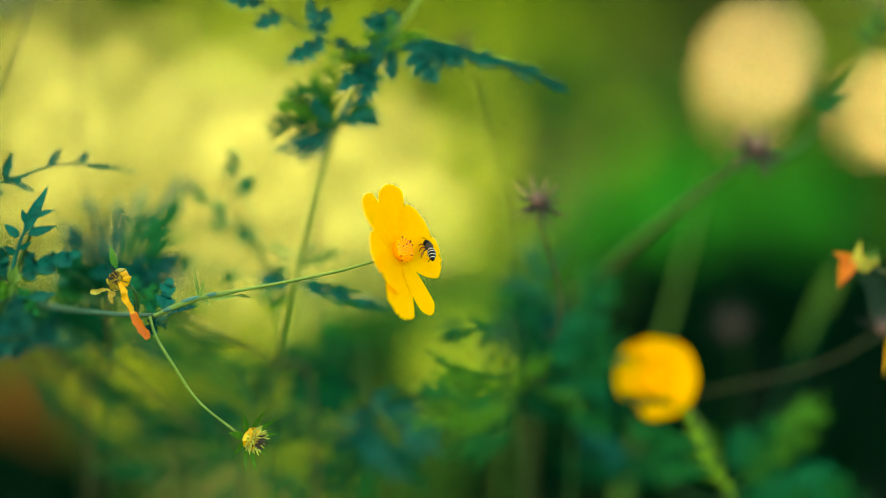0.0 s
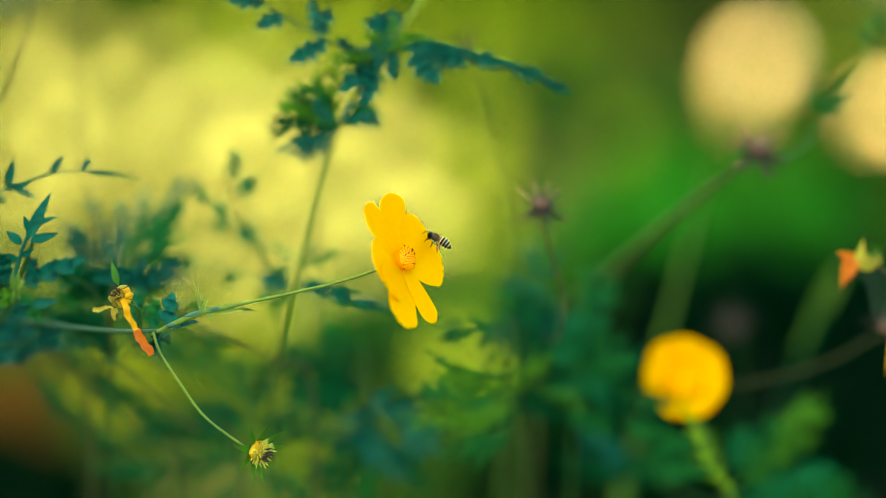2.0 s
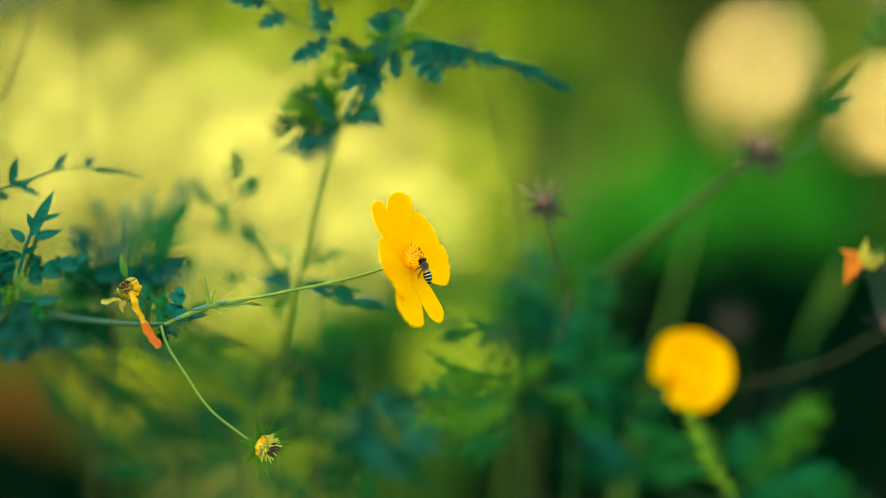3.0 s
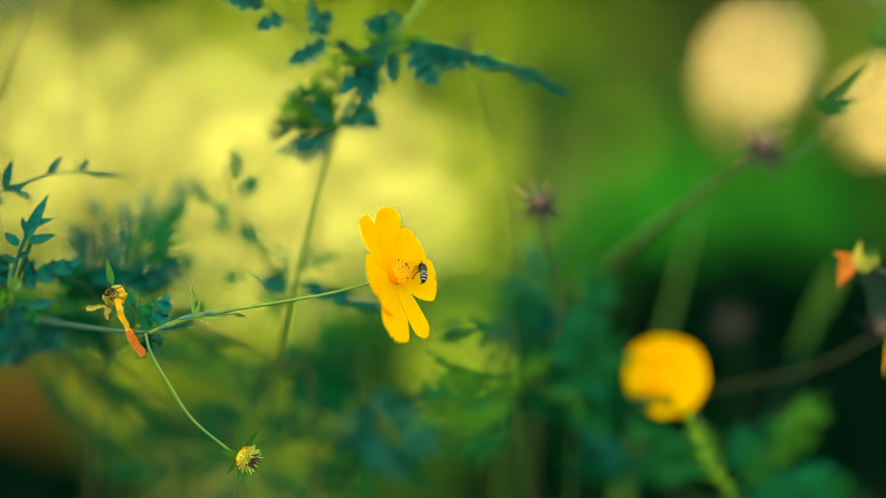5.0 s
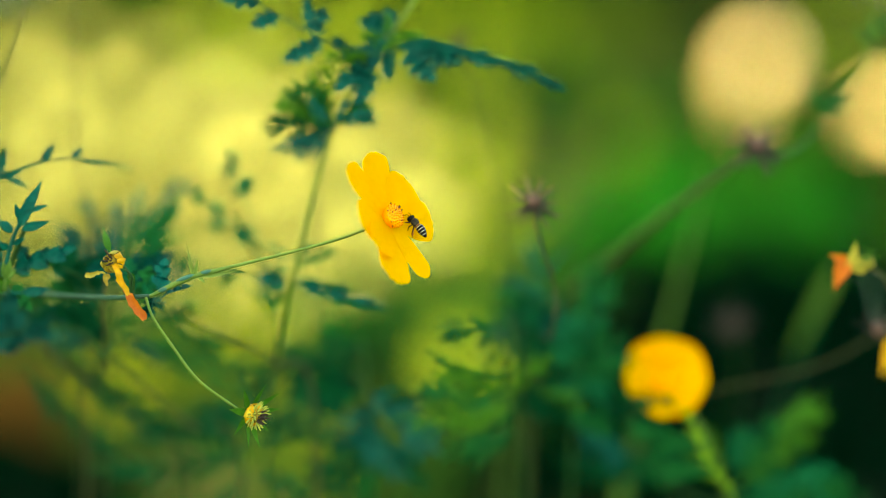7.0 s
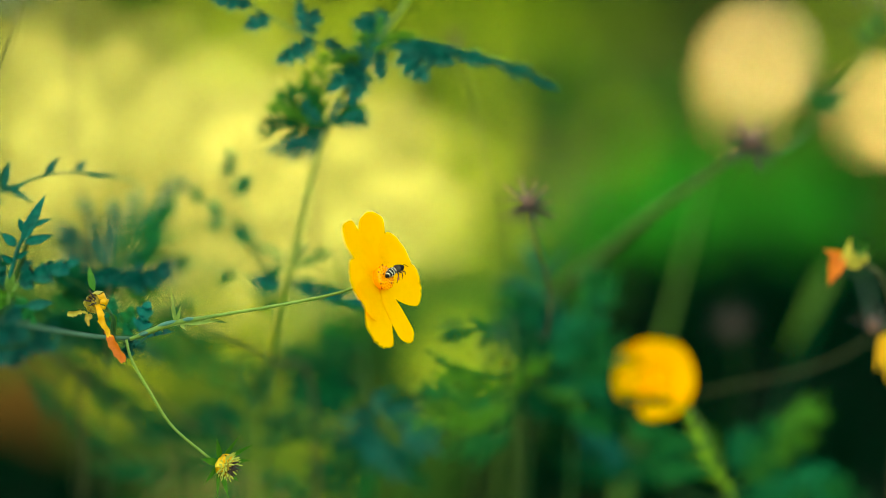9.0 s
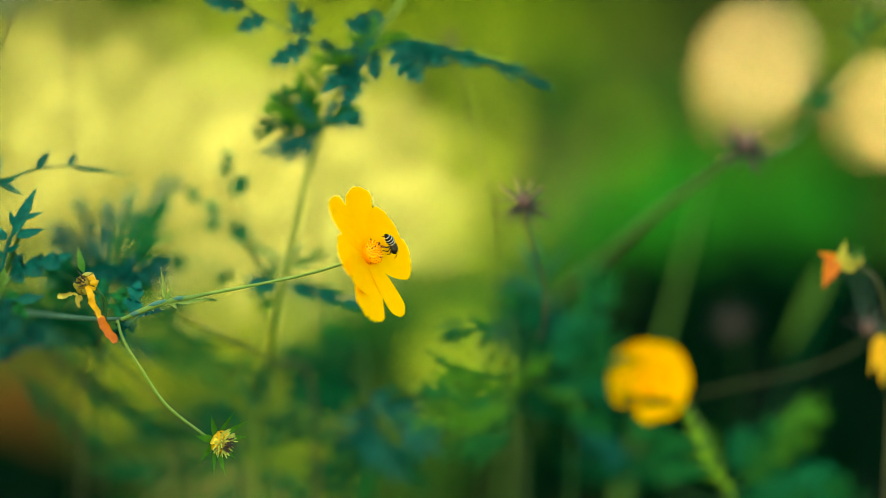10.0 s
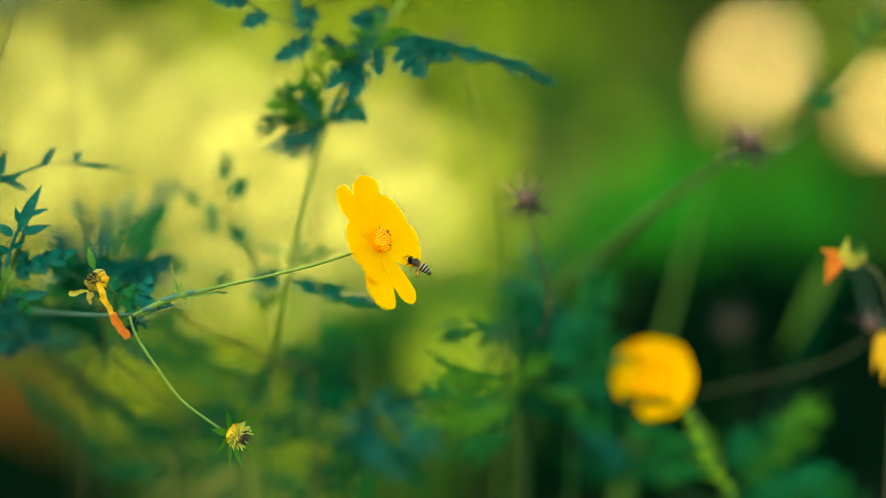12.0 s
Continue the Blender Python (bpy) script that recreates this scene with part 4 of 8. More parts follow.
frond(tall, [(-0.0178, 0.0772, 0.6715), (-0.0234, 0.0729, 0.6627), (-0.0290, 0.0697, 0.6539), (-0.0322, 0.0666, 0.6463)],
      [((-0.0212, 0.0735, 0.6672), (-0.0323, 0.0706, 0.6606), 0.0062), ((-0.0234, 0.0729, 0.6627), (-0.0412, 0.0669, 0.6485), 0.0070), ((-0.0267, 0.0700, 0.6561), (-0.0322, 0.0650, 0.6421), 0.0066), ((-0.0212, 0.0731, 0.6638), (-0.0211, 0.0693, 0.6517), 0.0047), ((-0.0190, 0.0769, 0.6693), (-0.0280, 0.0780, 0.6771), 0.0047), ((-0.0190, 0.0769, 0.6693), (-0.0325, 0.0775, 0.6738), 0.0047), ((-0.0178, 0.0770, 0.6704), (-0.0213, 0.0803, 0.6793), 0.0047)])
frond(tall, [(-0.0224, 0.0760, 0.6630), (-0.0099, 0.0710, 0.6633), (0.0103, 0.0676, 0.6607), (0.0305, 0.0698, 0.6553), (0.0488, 0.0740, 0.6487)],
      [((-0.0132, 0.0710, 0.6637), (-0.0027, 0.0643, 0.6520), 0.0074), ((-0.0099, 0.0710, 0.6633), (0.0080, 0.0652, 0.6582), 0.0059), ((-0.0144, 0.0710, 0.6637), (-0.0054, 0.0714, 0.6662), W), ((0.0092, 0.0676, 0.6612), (0.0214, 0.0650, 0.6569), 0.0029), ((0.0103, 0.0676, 0.6607), (0.0193, 0.0688, 0.6625), 0.0022), ((0.0238, 0.0692, 0.6580), (0.0361, 0.0693, 0.6517), 0.0019), ((0.0260, 0.0690, 0.6566), (0.0396, 0.0708, 0.6550), 0.0022), ((0.0373, 0.0705, 0.6528), (0.0510, 0.0737, 0.6469), 0.0022)])
for kinds, a, b, roll, w in ((LEAVES, (-0.0430, 0.0774, 0.6297), (-0.0643, 0.0725, 0.6239), 20, 0.6), (LEAVES_MID, (-0.0407, 0.0781, 0.6353), (-0.0537, 0.0697, 0.6472), 0, 0.9), (LEAVES, (-0.0373, 0.0794, 0.6443), (-0.0301, 0.0680, 0.6349), 0, 0.8)):
    leaf(kinds, tall, a, b, roll, w)
spray(tall, (-0.0400, 0.0633, 0.6376), (-0.0429, 0.0622, 0.6298), 3, 0.018, LEAVES, 81, 0.8)
for tip, count, reach, m, seed in (((-0.0676, 0.0728, 0.6330), 6, 0.011, LEAF_DEEP, 201), ((-0.0601, 0.0796, 0.6454), 6, 0.009, LEAF_MID, 202), ((-0.0510, 0.0805, 0.6522), 5, 0.008, LEAF_FRESH, 203), ((-0.0564, 0.0725, 0.6239), 5, 0.010, LEAF, 204), ((-0.0290, 0.0686, 0.6394), 5, 0.007, LEAF_MID, 205), ((-0.0646, 0.0788, 0.6398), 5, 0.008, LEAF_FRESH, 206)):
    plume(tall, (-0.0418, 0.0758, 0.6327), tip, count + 4, reach, 0.0014, m, seed, 0.1, 26)
frond(tall, [(-0.0211, 0.0724, 0.6663), (-0.0054, 0.0705, 0.6669), (0.0103, 0.0690, 0.6633), (0.0305, 0.0701, 0.6570), (0.0488, 0.0740, 0.6492)],
      [((-0.0178, 0.0722, 0.6646), (0.0125, 0.0678, 0.6625), 0.0050), ((0.0058, 0.0688, 0.6625), (0.0327, 0.0680, 0.6567), 0.0034), ((0.0260, 0.0692, 0.6580), (0.0499, 0.0740, 0.6487), 0.0026)], LEAF, lobed=False)
spray(tall, (-0.0441, 0.0783, 0.6364), (-0.0498, 0.0777, 0.6319), 6, 0.016, LEAVES_FRESH, 82, 0.9, 0.9)
spray(tall, (-0.0188, 0.0678, 0.6696), (-0.0277, 0.0663, 0.6586), 7, 0.015, LEAVES_FRESH, 84, 0.8)
broad_leaf(tall, (-0.0615, 0.0830, 0.5748), (-0.0412, 0.0870, 0.5812), 0.0026, 3, LEAF_MID, 40, 0)
broad_leaf(tall, (-0.0620, 0.0770, 0.5673), (-0.0766, 0.0810, 0.5709), 0.0036, 2, LEAF, 41, 0)
broad_leaf(tall, (-0.0611, 0.0830, 0.5677), (-0.0210, 0.0870, 0.5563), 0.0034, 3, LEAF, 42, 0)
broad_leaf(tall, (-0.0608, 0.0850, 0.5693), (-0.0336, 0.0890, 0.5640), 0.0022, 2, LEAF_MID, 43, 0)
broad_leaf(tall, (-0.0607, 0.0850, 0.5768), (-0.0520, 0.0890, 0.5845), 0.0022, 2, LEAF_SEA, 44, 0)
broad_leaf(tall, (-0.0615, 0.0900, 0.5772), (-0.0734, 0.0940, 0.5826), 0.002, 3, LEAF_SEA, 45, 0)
broad_leaf(tall, (-0.0631, 0.0850, 0.5628), (-0.0733, 0.0890, 0.5554), 0.002, 2, LEAF_MID, 46, 0)
# leafy shoot at the side
side = cosmos((-0.1807, 0.0449, 0.5423), "leafy cosmos shoot with blue-green cut leaves")
stalk(side, [(-0.1549, 0.0225, 0.5989), (-0.1633, 0.0301, 0.5805), (-0.1731, 0.0375, 0.5616), (-0.1807, 0.0449, 0.5423)], 0.0008, 0.0012, STEM_DARK, root=True)
frond(side, [(-0.1818, 0.0493, 0.6099), (-0.1686, 0.0499, 0.6136), (-0.1532, 0.0506, 0.6189), (-0.1382, 0.0537, 0.6194), (-0.1197, 0.0552, 0.6157)],
      [((-0.1708, 0.0498, 0.6132), (-0.1675, 0.0483, 0.6244), 0.0034), ((-0.1719, 0.0497, 0.6127), (-0.1614, 0.0471, 0.6152), 0.0026), ((-0.1686, 0.0498, 0.6132), (-0.1593, 0.0492, 0.6092), 0.0026), ((-0.1774, 0.0495, 0.6110), (-0.1708, 0.0490, 0.6077), 0.003), ((-0.1543, 0.0505, 0.6184), (-0.1492, 0.0516, 0.6259), 0.003), ((-0.1426, 0.0537, 0.6194), (-0.1387, 0.0544, 0.6243), 0.003), ((-0.1404, 0.0537, 0.6194), (-0.1263, 0.0554, 0.6170), 0.0022)], lobed=False)
stalk(side, [(-0.1763, 0.0412, 0.5520), (-0.1695, 0.0560, 0.5493), (-0.1647, 0.0664, 0.5519), (-0.1623, 0.0591, 0.5715)], 0.0007, 0.0004, STEM_DARK, "side_stalk")
frond(side, [(-0.1640, 0.0200, 0.5783), (-0.1603, 0.0200, 0.5914), (-0.1569, 0.0200, 0.5993), (-0.1537, 0.0200, 0.6053)],
      [((-0.1579, 0.0200, 0.5965), (-0.1487, 0.0180, 0.6146), 0.0042), ((-0.1572, 0.0200, 0.6002), (-0.1582, 0.0180, 0.6060), 0.0024), ((-0.1540, 0.0200, 0.6026), (-0.1462, 0.0180, 0.6060), 0.0022), ((-0.1600, 0.0200, 0.5951), (-0.1649, 0.0180, 0.6002), 0.0034), ((-0.1567, 0.0200, 0.5962), (-0.1459, 0.0180, 0.5993), 0.0034), ((-0.1613, 0.0200, 0.5886), (-0.1652, 0.0180, 0.5917), 0.003), ((-0.1606, 0.0200, 0.5904), (-0.1550, 0.0180, 0.5931), 0.0022)], LEAF, 0.0009, False)
broad_leaf(side, (-0.1643, 0.0320, 0.5779), (-0.1381, 0.0260, 0.5885), 0.00437, 3, LEAF, 0, 0)
broad_leaf(side, (-0.1561, 0.0360, 0.5791), (-0.1604, 0.0300, 0.5886), 0.0038, 2, LEAF, 1, 10)
broad_leaf(side, (-0.1532, 0.0360, 0.5796), (-0.1491, 0.0300, 0.5881), 0.00342, 2, LEAF, 2, -10)
broad_leaf(side, (-0.1666, 0.0320, 0.5769), (-0.1720, 0.0260, 0.5920), 0.00475, 3, LEAF, 3, 0)
broad_leaf(side, (-0.1697, 0.0400, 0.5790), (-0.1700, 0.0340, 0.5894), 0.00342, 2, LEAF_DEEP, 4, 15)
broad_leaf(side, (-0.1686, 0.0360, 0.5730), (-0.1783, 0.0300, 0.5834), 0.00475, 3, LEAF, 5, 0)
broad_leaf(side, (-0.1634, 0.0320, 0.5745), (-0.1552, 0.0260, 0.5639), 0.00342, 2, LEAF_MID, 6, 0)
broad_leaf(side, (-0.1631, 0.0280, 0.5751), (-0.1702, 0.0220, 0.5760), 0.00323, 2, LEAF_FRESH, 7, 0)
broad_leaf(side, (-0.1654, 0.0300, 0.5730), (-0.1703, 0.0240, 0.5706), 0.00285, 2, LEAF_FRESH, 8, 20)
broad_leaf(side, (-0.1784, 0.0720, 0.5566), (-0.1572, 0.0660, 0.5507), 0.0057, 3, LEAF, 9, 0)
broad_leaf(side, (-0.1697, 0.0770, 0.5517), (-0.1865, 0.0710, 0.5452), 0.006175, 3, LEAF, 10, 10)
broad_leaf(side, (-0.1646, 0.0820, 0.5549), (-0.1397, 0.0760, 0.5504), 0.0057, 3, LEAF, 11, 0)
broad_leaf(side, (-0.1668, 0.0720, 0.5491), (-0.1737, 0.0660, 0.5391), 0.0057, 3, LEAF, 12, 0)
broad_leaf(side, (-0.1552, 0.0970, 0.5538), (-0.1363, 0.0910, 0.5374), 0.0057, 3, LEAF_DEEP, 13, 0)
broad_leaf(side, (-0.1424, 0.0770, 0.5633), (-0.1480, 0.0710, 0.5783), 0.00665, 3, LEAF_DEEP, 14, 0)
broad_leaf(side, (-0.1414, 0.0820, 0.5615), (-0.1340, 0.0760, 0.5795), 0.007125, 3, LEAF_DEEP, 15, 10)
broad_leaf(side, (-0.1515, 0.0720, 0.5662), (-0.1384, 0.0660, 0.5770), 0.0057, 3, LEAF_DEEP, 16, 0)
broad_leaf(side, (-0.1457, 0.0720, 0.5632), (-0.1552, 0.0660, 0.5691), 0.00475, 2, LEAF_MID, 17, 0)
broad_leaf(side, (-0.1414, 0.0820, 0.5605), (-0.1447, 0.0760, 0.5474), 0.00665, 3, LEAF_DEEP, 18, 0)
broad_leaf(side, (-0.1762, 0.0620, 0.5609), (-0.1838, 0.0560, 0.5608), 0.00475, 3, LEAF, 19, 0)
frond(side, [(-0.1640, 0.0210, 0.5725), (-0.1635, 0.0210, 0.5762), (-0.1630, 0.0210, 0.5786)],
      [((-0.1632, 0.0190, 0.5775), (-0.1636, 0.0180, 0.5842), 0.0022), ((-0.1626, 0.0190, 0.5780), (-0.1608, 0.0180, 0.5847), 0.0024), ((-0.1621, 0.0190, 0.5775), (-0.1590, 0.0180, 0.5814), 0.002)], LEAF_PALE, 0.0008, False)
frond(side, [(-0.1619, 0.0240, 0.5711), (-0.1577, 0.0240, 0.5712), (-0.1530, 0.0240, 0.5724)],
      [((-0.1577, 0.0240, 0.5712), (-0.1470, 0.0220, 0.5731), 0.0038)], LEAF, 0.0006, False)
broad_leaf(side, (-0.1521, 0.0550, 0.5748), (-0.1421, 0.0490, 0.5844), 0.0056, 3, LEAF_DEEP, 64, 0)
broad_leaf(side, (-0.1726, 0.0500, 0.5678), (-0.1808, 0.0440, 0.5707), 0.006, 3, LEAF, 65, 0)
broad_leaf(side, (-0.1730, 0.0600, 0.5562), (-0.1816, 0.0540, 0.5533), 0.007, 3, LEAF, 69, 0)
broad_leaf(side, (-0.1692, 0.0700, 0.5545), (-0.1545, 0.0640, 0.5466), 0.007, 3, LEAF, 70, 0)
broad_leaf(side, (-0.1593, 0.0750, 0.5536), (-0.1693, 0.0690, 0.5446), 0.007, 3, LEAF, 71, 10)
broad_leaf(side, (-0.1553, 0.0700, 0.5585), (-0.1385, 0.0640, 0.5555), 0.0065, 3, LEAF_DEEP, 72, 0)
broad_leaf(side, (-0.1502, 0.0800, 0.5527), (-0.1354, 0.0740, 0.5477), 0.007, 3, LEAF_DEEP, 73, 0)
broad_leaf(side, (-0.1743, 0.0650, 0.5494), (-0.1772, 0.0590, 0.5405), 0.006, 3, LEAF, 74, 0)
broad_leaf(side, (-0.1636, 0.0580, 0.5645), (-0.1732, 0.0520, 0.5616), 0.0055, 3, LEAF, 75, 0)
# blurred leaves further behind
rear = cosmos((-0.1562, 0.1278, 0.4859), BLUE)
stalk(rear, [(-0.1323, 0.1211, 0.5813), (-0.1371, 0.1177, 0.5574), (-0.1521, 0.1523, 0.5161), (-0.1734, 0.2255, 0.4624)], 0.0007, 0.0006, STEM_BROWN, root=True)
for kinds, a, b, roll, w in ((LEAVES, (-0.1371, 0.1177, 0.5574), (-0.1107, 0.1289, 0.5655), 0, 0.7), (LEAVES, (-0.1383, 0.1170, 0.5527), (-0.1643, 0.1293, 0.5679), 0, 0.8), (LEAVES, (-0.1408, 0.1157, 0.5431), (-0.1716, 0.1242, 0.5317), 0, 0.6), (LEAVES, (-0.1408, 0.1154, 0.5407), (-0.1180, 0.1235, 0.5269), 0, 0.5)):
    leaf(kinds, rear, a, b, roll, w)
spray(rear, (-0.1356, 0.1098, 0.5732), (-0.1456, 0.1143, 0.5336), 4, 0.032, LEAVES, 71)
stalk(rear, [(-0.1445, 0.1215, 0.5273), (-0.1535, 0.1052, 0.5402), (-0.1569, 0.0961, 0.5471)], 0.0006, 0.0004, STEM_DARK, "side_stalk")
stalk(rear, [(-0.1449, 0.1215, 0.5273), (-0.1273, 0.1055, 0.5425), (-0.1136, 0.0967, 0.5518)], 0.0006, 0.0004, STEM_DARK, "side_stalk")
spray(rear, (-0.1140, 0.0966, 0.5513), (-0.1564, 0.0960, 0.5467), 4, 0.026, LEAVES_MID, 87)
frond(rear, [(-0.1364, 0.0838, 0.5676), (-0.1283, 0.0849, 0.5757), (-0.1202, 0.0864, 0.5860), (-0.1121, 0.0878, 0.5963)],
      [((-0.1317, 0.0844, 0.5722), (-0.1269, 0.0879, 0.5970), 0.0022), ((-0.1283, 0.0849, 0.5757), (-0.1204, 0.0886, 0.6016), 0.0026), ((-0.1241, 0.0856, 0.5803), (-0.1139, 0.0888, 0.6030), 0.0026), ((-0.1202, 0.0862, 0.5848), (-0.1042, 0.0893, 0.6066), 0.0032), ((-0.1179, 0.0866, 0.5878), (-0.1070, 0.0880, 0.5979), 0.0028), ((-0.1236, 0.0855, 0.5796), (-0.1040, 0.0866, 0.5878), 0.0030), ((-0.1283, 0.0848, 0.5745), (-0.1070, 0.0853, 0.5786), 0.0030), ((-0.1209, 0.0860, 0.5837), (-0.1074, 0.0871, 0.5910), 0.0024)], LEAF_MID, lobed=False)
frond(rear, [(-0.1395, 0.0884, 0.5646), (-0.1360, 0.0897, 0.5738), (-0.1348, 0.0910, 0.5830)],
      [((-0.1348, 0.0891, 0.5692), (-0.1332, 0.0935, 0.6010), 0.0024), ((-0.1360, 0.0894, 0.5715), (-0.1425, 0.0921, 0.5911), 0.0024), ((-0.1348, 0.0897, 0.5738), (-0.1379, 0.0929, 0.5964), 0.0020), ((-0.1325, 0.0891, 0.5692), (-0.1127, 0.0892, 0.5703), 0.0034), ((-0.1360, 0.0887, 0.5669), (-0.1216, 0.0907, 0.5807), 0.0030)], LEAF, lobed=False)
plume(rear, (-0.1309, 0.0950, 0.5799), (-0.1073, 0.1000, 0.6064), 7, 0.013, 0.0013, LEAF, 301, -0.12, 30)
plume(rear, (-0.1350, 0.0950, 0.5789), (-0.1251, 0.1000, 0.6028), 5, 0.01, 0.0012, LEAF, 302, -0.12, 30)
plume(rear, (-0.1380, 0.0950, 0.5779), (-0.1348, 0.1000, 0.5977), 5, 0.008, 0.001, LEAF, 304, -0.12, 30)
plume(rear, (-0.1411, 0.0950, 0.5779), (-0.1470, 0.1000, 0.6007), 5, 0.007, 0.001, LEAF, 305, -0.12, 30)
plume(rear, (-0.1260, 0.0950, 0.5727), (-0.1194, 0.1000, 0.5802), 6, 0.01, 0.003, LEAF_SEA, 306, -0.12, 24)
plume(rear, (-0.1291, 0.0950, 0.5686), (-0.1218, 0.1000, 0.5637), 6, 0.01, 0.003, LEAF_MID, 307, -0.12, 24)
plume(rear, (-0.1784, 0.1350, 0.5372), (-0.1206, 0.1400, 0.4983), 8, 0.014, 0.0016, LEAF_DEEP, 320, -0.06, 20)
plume(rear, (-0.1487, 0.1350, 0.5447), (-0.0880, 0.1400, 0.5135), 8, 0.014, 0.0016, LEAF_MID, 321, -0.06, 20)
plume(rear, (-0.1615, 0.1350, 0.5246), (-0.1059, 0.1400, 0.4855), 8, 0.014, 0.0016, LEAF_DEEP, 322, -0.06, 20)
plume(rear, (-0.1292, 0.1350, 0.5347), (-0.0755, 0.1400, 0.5211), 8, 0.014, 0.0016, LEAF_MID, 323, -0.06, 20)
plume(rear, (-0.1838, 0.1350, 0.5221), (-0.1458, 0.1400, 0.4855), 8, 0.014, 0.0016, LEAF_DEEP, 324, -0.06, 20)
plume(rear, (-0.1191, 0.1350, 0.5447), (-0.1002, 0.1400, 0.5312), 8, 0.014, 0.0016, LEAF_MID, 325, -0.06, 20)
bushy = cosmos((-0.1367, 0.0705, 0.5092), "cosmos plant with dense dark blue-green leaves")
stalk(bushy, [(-0.1297, 0.0501, 0.5797), (-0.1327, 0.0523, 0.5590), (-0.1388, 0.0934, 0.5280), (-0.1544, 0.1781, 0.4844)], 0.0006, 0.0005, STEM_BROWN, root=True)
stalk(bushy, [(-0.1325, 0.0523, 0.5590), (-0.1386, 0.0491, 0.5720), (-0.1465, 0.0449, 0.5782)], 0.0006, 0.0004, STEM_DARK, "side_stalk")
stalk(bushy, [(-0.1323, 0.0523, 0.5590), (-0.1278, 0.0535, 0.5679), (-0.1233, 0.0542, 0.5727)], 0.0006, 0.0004, STEM_DARK, "side_stalk")
stalk(bushy, [(-0.1331, 0.0577, 0.5398), (-0.1402, 0.0561, 0.5504), (-0.1515, 0.0566, 0.5537)], 0.0006, 0.0004, STEM_DARK, "side_stalk")
stalk(bushy, [(-0.1331, 0.0577, 0.5398), (-0.1303, 0.0635, 0.5456), (-0.1278, 0.0662, 0.5501)], 0.0006, 0.0004, STEM_DARK, "side_stalk")
spray(bushy, (-0.1465, 0.0449, 0.5782), (-0.1238, 0.0542, 0.5723), 4, 0.022, LEAVES_BROAD, 105, 0.9, 0.4)
spray(bushy, (-0.1515, 0.0566, 0.5537), (-0.1283, 0.0661, 0.5497), 3, 0.026, LEAVES_DEEP, 106, 0.8, 0.3)
chain = cosmos((-0.0733, 0.1097, 0.5002), BLUE)
stalk(chain, [(-0.0916, 0.1055, 0.6143), (-0.0846, 0.1022, 0.5910), (-0.0748, 0.1092, 0.5685), (-0.0705, 0.1101, 0.5393), (-0.0733, 0.1097, 0.5002)], 0.0005, 0.0007, STEM_DARK, root=True)
frond(chain, [(-0.0696, 0.1078, 0.5590), (-0.0763, 0.1052, 0.5763), (-0.0846, 0.1019, 0.5886), (-0.0940, 0.1027, 0.5945), (-0.1018, 0.1037, 0.6015)],
      [((-0.0729, 0.1085, 0.5638), (-0.0669, 0.0996, 0.5723), 0.0040), ((-0.0792, 0.1011, 0.5828), (-0.0858, 0.1017, 0.5875), 0.0046), ((-0.0829, 0.1019, 0.5886), (-0.0810, 0.1008, 0.5812), 0.0040), ((-0.0905, 0.1024, 0.5921), (-0.0957, 0.1017, 0.5875), 0.0046), ((-0.0916, 0.1026, 0.5938), (-0.0952, 0.1034, 0.5991), 0.0040), ((-0.0987, 0.1034, 0.5991), (-0.1034, 0.1040, 0.6038), 0.0040), ((-0.0713, 0.1082, 0.5614), (-0.0784, 0.1077, 0.5579), 0.0050)], LEAF_SEA)
frond(chain, [(-0.0756, 0.1050, 0.5751), (-0.0796, 0.1072, 0.5904), (-0.0829, 0.1042, 0.6050), (-0.0881, 0.1060, 0.6178)],
      [((-0.0815, 0.1037, 0.6015), (-0.0846, 0.1046, 0.6078), 0.0050), ((-0.0829, 0.1040, 0.6038), (-0.0792, 0.1048, 0.6096), 0.0040), ((-0.0846, 0.1048, 0.6096), (-0.0893, 0.1057, 0.6155), 0.0044), ((-0.0862, 0.1053, 0.6131), (-0.0876, 0.1064, 0.6208), 0.0036)], LEAF_SEA)
frond(chain, [(-0.0707, 0.1085, 0.5493), (-0.0844, 0.1088, 0.5661), (-0.0987, 0.1095, 0.5708), (-0.1118, 0.1098, 0.5732)],
      [((-0.1046, 0.1097, 0.5720), (-0.1130, 0.1096, 0.5713), 0.0046), ((-0.0867, 0.1089, 0.5666), (-0.0934, 0.1085, 0.5638), 0.0044)], LEAF_SEA)
low = cosmos((-0.0869, 0.0966, 0.4690), "cosmos plant with deep green feathery leaves")
stalk(low, [(-0.0775, 0.0793, 0.5214), (-0.0799, 0.0766, 0.5007), (-0.0845, 0.0732, 0.4753)], 0.0004, 0.0005, STEM_DARK, root=True)
for kinds, a, b, roll, w in ((LEAVES_DEEP, (-0.0799, 0.0766, 0.5007), (-0.0567, 0.0775, 0.5075), 0, 0.7), (LEAVES_DEEP, (-0.0799, 0.0781, 0.5122), (-0.0733, 0.0861, 0.5271), 0, 0.9), (LEAVES_DEEP, (-0.0834, 0.0747, 0.4868), (-0.0934, 0.0703, 0.4761), 0, 0.8)):
    leaf(kinds, low, a, b, roll, w)
plume(low, (-0.0847, 0.1271, 0.4860), (-0.1505, 0.1293, 0.4792), 12, 0.012, 0.0018, LEAF_DEEP, 107, 0.12, 26)
plume(low, (-0.0850, 0.1305, 0.4891), (-0.1324, 0.1339, 0.4921), 10, 0.012, 0.0018, LEAF_DEEP, 108, -0.15, 26)
